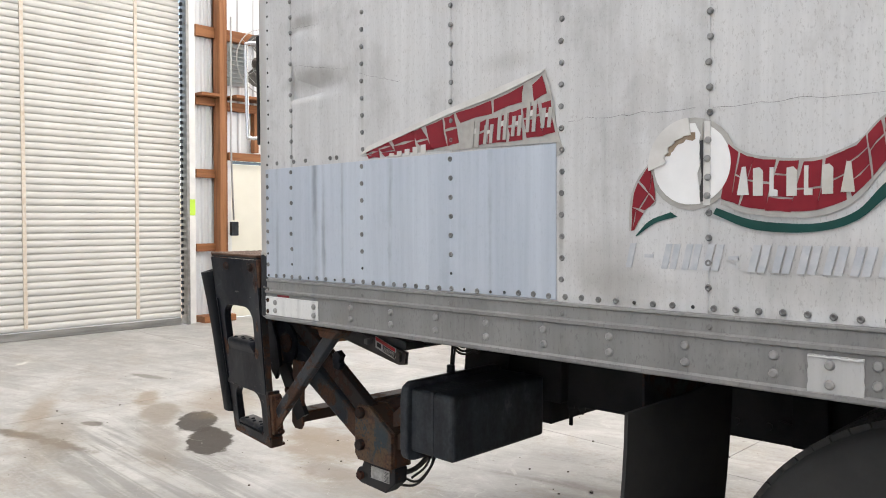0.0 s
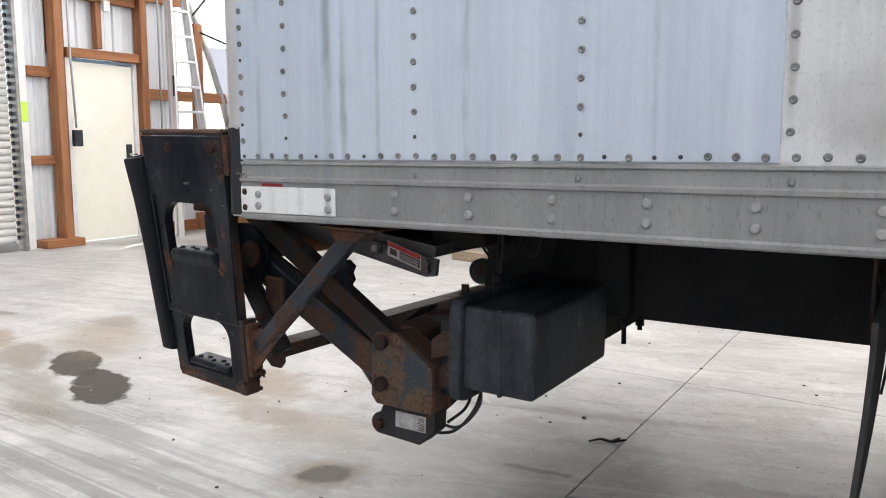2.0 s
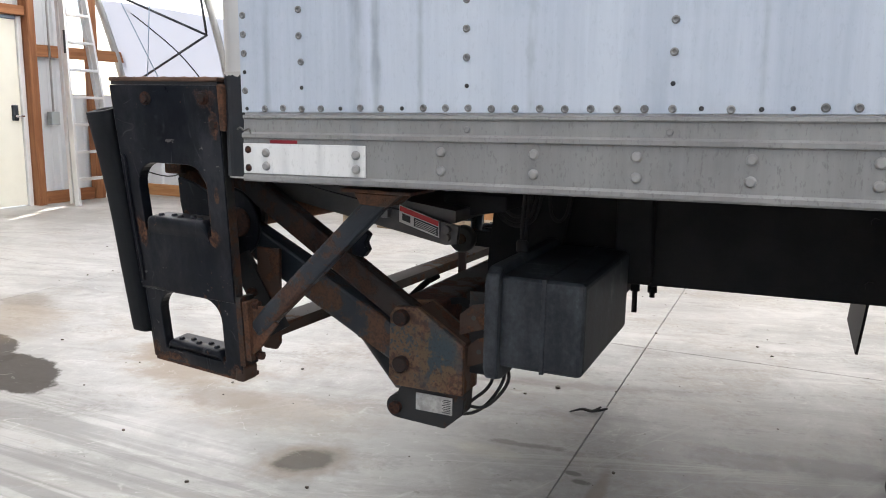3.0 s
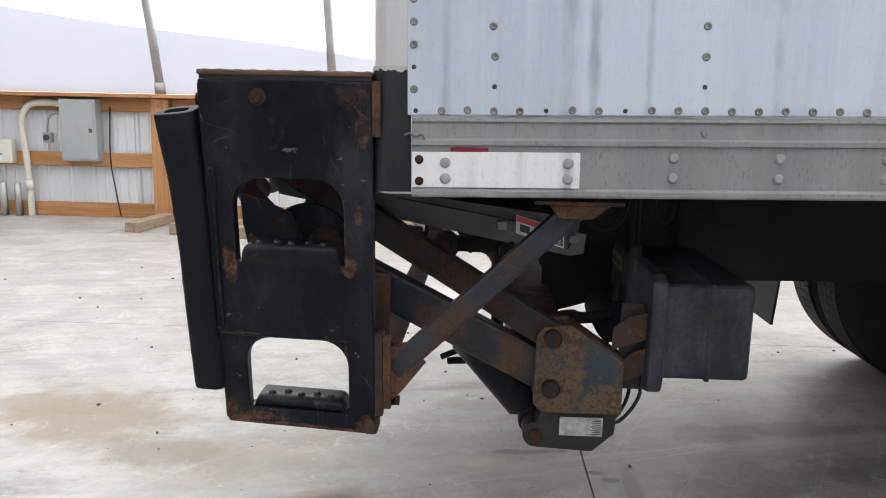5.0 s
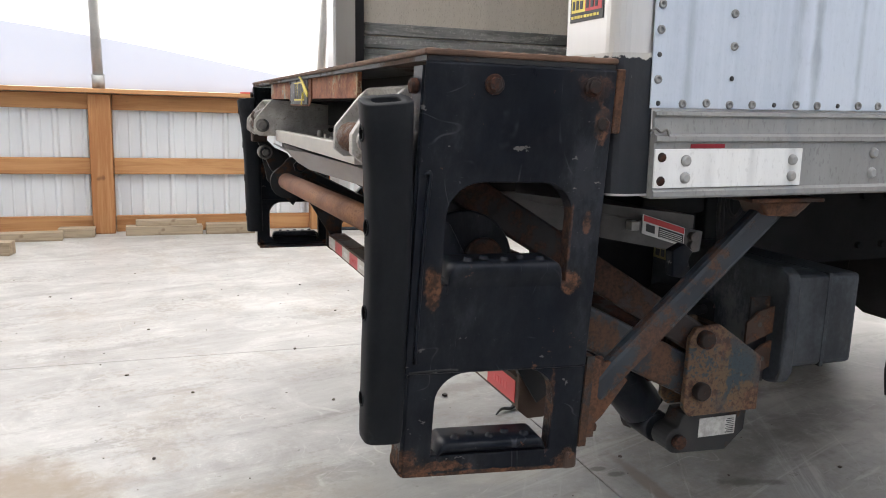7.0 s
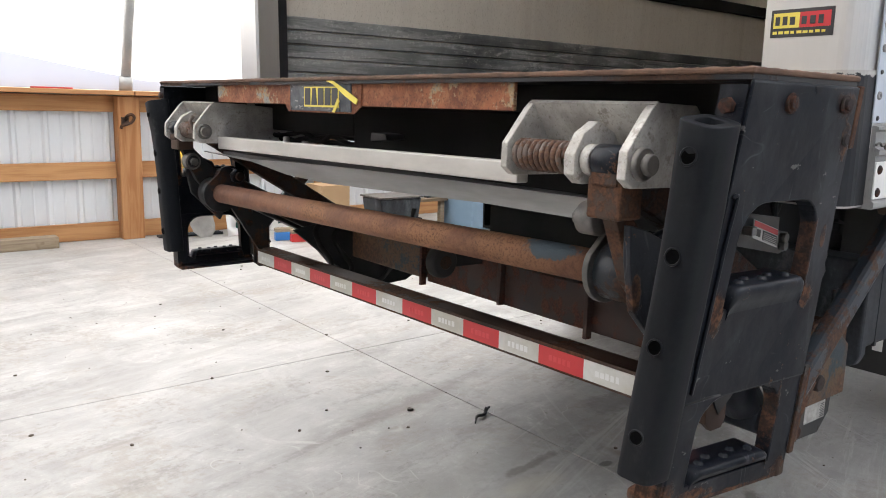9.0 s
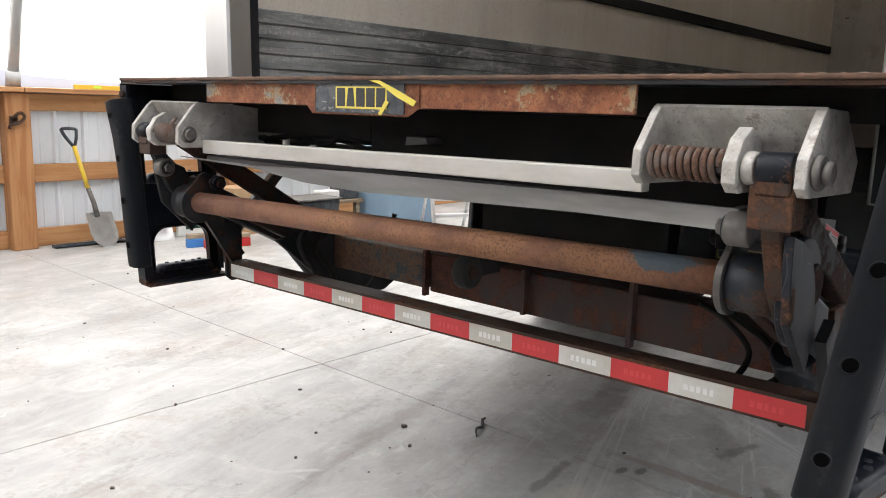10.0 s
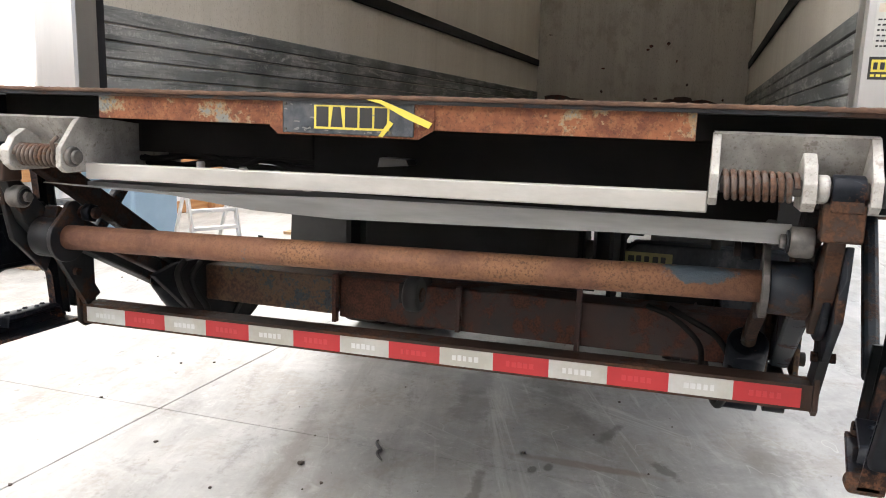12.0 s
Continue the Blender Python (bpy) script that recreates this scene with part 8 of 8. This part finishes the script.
def electrics():
    p = thing("breaker_panel", (-6.04, 7.75, 0.57), "grey steel breaker panel on the timber rails", "electric panel")
    part("cabinet", box(new_bm(), (-6.225, 7.66, 0.57), (-5.865, 7.792, 1.17), 0.006), "greybox", p)
    d = part("cover", box(new_bm(), (-6.205, 7.652, 0.59), (-5.885, 7.661, 1.15), 0.004), "greybox", p)
    part("latch", box(new_bm(), (-5.935, 7.645, 0.85), (-5.905, 7.653, 0.89), 0.002), "pin", d)
    b = thing("control_box", (-6.86, 7.76, 0.53), "small beige plastic control box with a blue and white label", "control box")
    part("case", box(new_bm(), (-6.96, 7.70, 0.53), (-6.755, 7.792, 0.76), 0.012), "beige", b)
    part("label", box(new_bm(), (-6.94, 7.698, 0.555), (-6.85, 7.6995, 0.625)), "white", b)
    part("label_stripe", box(new_bm(), (-6.94, 7.6965, 0.61), (-6.85, 7.6978, 0.625)), "blue", b)
    c = thing("conduit_run", (-6.65, 7.76, 0), "grey plastic conduits rising from the floor", "conduit")
    part("riser", sweep(new_bm(), smooth_path([(-6.62, 7.75, 0), (-6.62, 7.75, 0.25), (-6.64, 7.75, 0.7), (-6.66, 7.75, 0.95), (-6.58, 7.75, 1.1), (-6.42, 7.75, 1.13), (-6.227, 7.75, 1.12)], 5), 0.032, 10), "beige", c)
    part("coupling", rod(new_bm(), (-6.62, 7.75, 0.26), (-6.622, 7.75, 0.36), 0.041, 12), "beige", c)
    for x in (-6.90, -6.75):
        part("riser", rod(new_bm(), (x, 7.75, 0), (x, 7.75, 0.33), 0.034, 12), "pipe", c)
    part("thin_conduit", sweep(new_bm(), smooth_path([(-6.36, 7.77, 0.78), (-6.42, 7.77, 0.82), (-6.38, 7.77, 1.0), (-6.227, 7.77, 1.05)], 5), 0.01, 8), "pipe", c)
    m = thing("meter_box", (-6.40, 7.75, 0.73), "small grey round meter on the timber rail", "meter")
    part("case", box(new_bm(), (-6.45, 7.73, 0.74), (-6.36, 7.794, 0.84), 0.01), "greybox", m)
    part("dial", rod(new_bm(), (-6.405, 7.731, 0.79), (-6.405, 7.715, 0.79), 0.03, 16), "plastic", m)
    t = thing("cartridge", (-7.06, 7.72, 0), "white cylindrical cartridge standing on the floor by the post", "canister")
    part("body", rod(new_bm(), (-7.08, 7.70, 0), (-7.08, 7.70, 0.30), 0.055, 18, 0.008), "white", t)
    part("cap", rod(new_bm(), (-7.08, 7.70, 0.30), (-7.08, 7.70, 0.40), 0.035, 14, 0.006), "greybox", t)
    for k, (dx, mt) in enumerate(((0.0, "red"), (0.03, "blue"), (-0.03, "rubber"))):
        part("lead", sweep(new_bm(), smooth_path([(-7.08 + dx, 7.70, 0.40), (-7.04 + dx, 7.72, 0.52), (-7.0 + dx, 7.75, 0.62), (-7.02 + 2 * dx, 7.77, 0.75)], 5), 0.008, 7), mt, t)
    w = thing("wall_cable", (-7.9, 7.7, 0.2), "thin dark cable slung across the wall", "cable")
    part("cable_length", sweep(new_bm(), smooth_path([(-8.9, 7.70, 0.35), (-8.2, 7.68, 0.28), (-7.75, 7.68, 0.6), (-7.55, 7.68, 1.15), (-7.9, 7.60, 1.7), (-8.7, 7.5, 2.3)], 6), 0.008, 7), "rubber", w)
    w = thing("wall_cable", (-5.9, 7.78, 0.2), "thin dark cable hanging down the ribbed wall", "cable")
    part("cable_length", sweep(new_bm(), smooth_path([(-5.78, 7.79, 1.1), (-5.80, 7.79, 0.6), (-5.76, 7.79, 0.25), (-5.70, 7.74, 0.02)], 6), 0.007, 7), "rubber", w)


electrics()


def shovel(name, top, foot, shaft, scoop, label):
    s = thing(name, foot, label, "shovel", "shovels against the wall")
    top, foot = Vector(top), Vector(foot)
    d = (foot - top).normalized()
    side = Vector((1, 0, 0))
    a, b = top + d * 0.02, top + d * 0.17
    part("grip", sweep(new_bm(), [tuple(v) for v in smooth_path([b, b - d * 0.07 + side * 0.036, b - d * 0.12 + side * 0.052, a + side * 0.05, a - side * 0.05, b - d * 0.12 - side * 0.052, b - d * 0.07 - side * 0.036, b], 3)], 0.013, 8), "plastic", s, "black D-shaped grip")
    m = top + d * (foot - top).length * 0.52
    part("shaft", sweep(new_bm(), [tuple(b - d * 0.01), tuple(m)], 0.017, 12), shaft, s)
    if scoop:
        for f in (0.2, 0.48):
            part("shaft_band", sweep(new_bm(), [tuple(top + d * f), tuple(top + d * (f + 0.055))], 0.019, 12), "green", s)
    n = top + d * (foot - top).length * (0.68 if scoop else 0.76)
    part("socket", sweep(new_bm(), [tuple(m), tuple(m + (n - m) * 0.5 + Vector((0, -0.02, 0))), tuple(n)], [0.018, 0.019, 0.022], 12), "pin" if not scoop else "ladder", s)
    # curved blade
    bm = new_bm()
    L, w = ((foot - n).length + 0.05, 0.185 if scoop else 0.115)
    rows = []
    for i in range(6):
        t = i / 5
        ww = w * (1 - (0.25 * max(0.25 - t, 0) * 4 if scoop else 0.9 * max(t - 0.6, 0) ** 2 * 4)) * (0.9 + 0.1 * t)
        row = []
        for j in range(7):
            u = -1 + j / 3
            row.append(bm.verts.new(n - d * 0.04 + d * (L * t) + side * (ww * u) + Vector((0, -0.05 * u * u * (1 - 0.4 * t), 0))))
        rows.append(row)
    for p, q in zip(rows, rows[1:]):
        for j in range(6):
            f = bm.faces.new((p[j], p[j + 1], q[j + 1], q[j]))
            f.smooth = True
    bmesh.ops.solidify(bm, geom=bm.faces[:], thickness=0.003)
    blade = part("blade", bm, "ladder" if scoop else "bladegrey", s)
    if scoop:
        c = foot - d * 0.075 + Vector((0, -0.012, 0))
        part("blade_label", bar(new_bm(), tuple(c - side * 0.09), tuple(c + side * 0.05), 0.004, 0.06), "vinylgreen", blade, "green printed label")


shovel("shovel", (-1.30, 7.76, 0.94), (-1.15, 7.50, 0.012), "fibre", False, "digging shovel with a yellow shaft leaning on the wall")
shovel("scoop_shovel", (-0.83, 7.76, 0.98), (-0.78, 7.46, 0.012), "plastic", True, "aluminium scoop shovel with a black-and-green shaft leaning on the wall")


def small_things():
    b = thing("tool_bag", (-0.62, 7.74, 1.232), "dark grey tool lying on the wall's cap board", "tool")
    part("body", sweep(new_bm(), smooth_path([(-0.86, 7.73, 1.262), (-0.76, 7.73, 1.272), (-0.62, 7.74, 1.275), (-0.5, 7.74, 1.262)], 4), 0.03, 10, flat=1.4), "pin", b)
    part("strap", sweep(new_bm(), smooth_path([(-0.66, 7.72, 1.29), (-0.58, 7.72, 1.33), (-0.52, 7.73, 1.29)], 4), 0.008, 7), "plastic", b)
    y = thing("spirit_level", (-1.05, 7.74, 1.232), "yellow spirit level lying on the cap board", "level")
    part("bar_body", box(new_bm(), (-1.25, 7.71, 1.233), (-0.88, 7.735, 1.268), 0.003), "fibre", y)
    part("vial", box(new_bm(), (-1.1, 7.708, 1.243), (-1.04, 7.737, 1.262)), "lime", y)
    # a red glare, put in as a thin red strip
    r = thing("red_glare", (-2.25, 7.74, 1.232), "red strip added for a red glare at the cap board", "strap")
    part("glare_strip", box(new_bm(), (-2.4, 7.70, 1.233), (-2.1, 7.74, 1.245), 0.003), "extred", r)
    for k, (x0, y0, x1, y1, c) in enumerate(((-0.62, 6.92, -0.25, 6.85, "extred"), (-0.70, 7.06, -0.55, 7.02, "blue"), (0.15, 6.85, 0.55, 6.75, "extred"))):
        h = thing("push_broom", (x0, y0, 0), ("red" if c == "extred" else "blue") + " bristled broom head resting on the floor", "broom", "brooms by the wall")
        part("bristles", bar(new_bm(), (x0, y0, 0.035), (x1, y1, 0.035), 0.07, 0.07, bevel=0.006), c, h)
        part("block", bar(new_bm(), (x0, y0, 0.09), (x1, y1, 0.09), 0.06, 0.035, bevel=0.006), "oldwood", h)
    h = thing("wall_hook", (-1.716, 7.7, 0.986), "rusty curled hook screwed to the wall's pine post", "hook")
    part("plate", box(new_bm(), (-1.746, 7.692, 0.953), (-1.686, 7.6995, 1.018), 0.003), "rust", h)
    part("curl", sweep(new_bm(), smooth_path([(-1.716, 7.69, 0.998), (-1.711, 7.656, 1.028), (-1.681, 7.641, 1.043), (-1.656, 7.646, 1.018), (-1.671, 7.656, 0.983), (-1.711, 7.656, 0.963), (-1.751, 7.666, 0.948), (-1.756, 7.676, 0.928)], 5), 0.012, 8), "rust", h)
    w = thing("steel_rod_bundle", (-1.3, 7.66, 0), "black steel rods lying along the wall's foot", "rods")
    for k in range(3):
        part("rod_length", rod(new_bm(), (-1.5, 7.62 + 0.03 * k, 0.012), (-0.95, 7.58 + 0.04 * k, 0.012), 0.011, 8), "plastic", w)
    c = thing("clear_bag", (-0.35, 7.45, 0), "clear plastic bag with green print leaning on the wall", "bag")
    part("sheet", prism(new_bm(), [(-0.5, 0.0), (-0.12, 0.0), (-0.14, 0.22), (-0.22, 0.30), (-0.46, 0.30)], "y", 7.56, 7.60, 0.01), "white", c)
    part("print", prism(new_bm(), [(-0.42, 0.06), (-0.25, 0.06), (-0.26, 0.13), (-0.40, 0.14)], "y", 7.555, 7.5595), "vinylgreen", c)
    # beyond the truck
    k = thing("storage_bin", (0.5, 7.1, 0), "tall blue-grey plastic bin near the wall", "bin")
    part("body", box(new_bm(), (1.15, 6.6, 0), (1.75, 7.15, 0.75), 0.03, 3), "bluebin", k)
    part("rim", box(new_bm(), (1.12, 6.57, 0.751), (1.78, 7.18, 0.79), 0.012), "bluebin", k)
    k = thing("bucket", (0.3, 6.8, 0), "dark grey rectangular bucket with a pale rim", "bucket")
    part("body", prism(new_bm(), [(0.14, 0.03), (0.48, 0.03), (0.53, 0.36), (0.08, 0.36)], "y", 6.6, 6.9, 0.015), "plastic", k)
    part("rim", box(new_bm(), (0.07, 6.58, 0.361), (0.54, 6.92, 0.378), 0.006), "pin", k)
    part("stand", box(new_bm(), (0.12, 6.6, 0.0), (0.5, 6.9, 0.029), 0.004), "oldwood", k)
    k = thing("workbench", (0.9, 7.3, 0), "low bench with baskets and tools by the wall", "bench")
    part("top", box(new_bm(), (0.55, 6.95, 0.26), (1.12, 7.5, 0.29), 0.004), "oldwood", k)
    for x in (0.58, 1.05):
        for yy in (6.98, 7.43):
            part("leg", box(new_bm(), (x, yy, 0), (x + 0.05, yy + 0.05, 0.259), 0.004), "oldwood", k)
    k2 = thing("wire_basket", (0.75, 7.1, 0.29), "small white plastic basket on the low bench", "basket")
    part("body", box(new_bm(), (0.66, 7.0, 0.291), (0.86, 7.15, 0.38), 0.01), "white", k2)
    k2 = thing("toolbox", (0.98, 7.1, 0.29), "dark blue box on the low bench", "box")
    part("body", box(new_bm(), (0.90, 7.0, 0.291), (1.10, 7.2, 0.42), 0.01), "navy", k2)
    k = thing("carton", (-0.1, 7.3, 0), "brown cardboard carton by the wall", "carton")
    part("body", box(new_bm(), (-0.1, 7.3, 0), (0.2, 7.6, 0.42), 0.004), "cardboard", k)
    k = thing("step_stool", (1.1, 5.9, 0), "small white aluminium step stool standing open", "stool")
    p, q, back = Vector((0.9, 5.8, 0)), Vector((1.27, 5.62, 0)), Vector((0.44, 0.9, 0))
    for foot in (p, q):
        part("front_rail", bar(new_bm(), tuple(foot), tuple(foot + back * 0.13 + Vector((0, 0, 0.52))), 0.022, 0.045, bevel=0.003), "ladder", k)
        part("rear_rail", bar(new_bm(), tuple(foot + back * 0.42), tuple(foot + back * 0.2 + Vector((0, 0, 0.52))), 0.02, 0.03, bevel=0.003), "ladder", k)
    for z in (0.13, 0.26, 0.4):
        shift = back * (0.25 * z + 0.02) + Vector((0, 0, z))
        part("tread", bar(new_bm(), tuple(p + shift), tuple(q + shift), 0.07, 0.028, bevel=0.004), "ladder", k)
    part("top", bar(new_bm(), tuple(p + back * 0.16 + Vector((0, 0, 0.53))), tuple(q + back * 0.16 + Vector((0, 0, 0.53))), 0.16, 0.03, bevel=0.006), "ladder", k)
    k = thing("mat", (3.2, 6.0, 0), "pale board lying on the floor with a blue rag", "board")
    part("sheet", box(new_bm(), (2.6, 5.4, 0.0), (3.6, 6.0, 0.03), 0.004), "cardboard", k)
    part("rag", sweep(new_bm(), smooth_path([(2.8, 5.6, 0.045), (2.9, 5.7, 0.05), (3.0, 5.66, 0.045)], 4), 0.025, 8), "blue", k)
    # litter on the slab
    t = thing("twig", (-1.78, 3.1, 0), "dark forked scrap of wire lying on the joint", "twig")
    part("stem", sweep(new_bm(), smooth_path([(-1.87, 3.045, 0.006), (-1.83, 3.08, 0.012), (-1.79, 3.085, 0.008), (-1.75, 3.115, 0.012), (-1.735, 3.115, 0.018)], 5), [0.003 + 0.004 * math.sin(math.pi * k / 20) for k in range(21)], 6), "ink", t)
    part("fork", sweep(new_bm(), smooth_path([(-1.79, 3.085, 0.01), (-1.775, 3.10, 0.015), (-1.76, 3.11, 0.022)], 5), 0.004, 6), "ink", t)
    rng = random.Random(11)
    bm = new_bm()
    for i in range(260):
        x, yy = rng.uniform(-6.5, 0.5), rng.uniform(0.9, 6.5)
        s = rng.choice((0.002, 0.002, 0.003, 0.004, 0.007))
        prism(bm, [(x + s * rng.uniform(0.6, 1.4) * math.cos(a), yy + s * rng.uniform(0.5, 1.2) * math.sin(a)) for a in [k * math.pi / 3 + 0.2 for k in range(6)]], "z", 0.0, s * 0.7)
    for x, yy, s in ((-2.48, 4.065, 0.008), (-1.99, 3.297, 0.012), (-1.75, 4.36, 0.007), (-3.1, 3.0, 0.007), (-1.6, 2.6, 0.007)):
        prism(bm, [(x + s * rng.uniform(0.7, 1.4) * math.cos(a), yy + s * rng.uniform(0.6, 1.2) * math.sin(a)) for a in [k * math.pi / 3 for k in range(6)]], "z", 0.0, s * 0.7)
    solo("litter", bm, "bedfloor", "scattered dark grit and crumbs on the concrete", "grit", kind="stuff")


small_things()
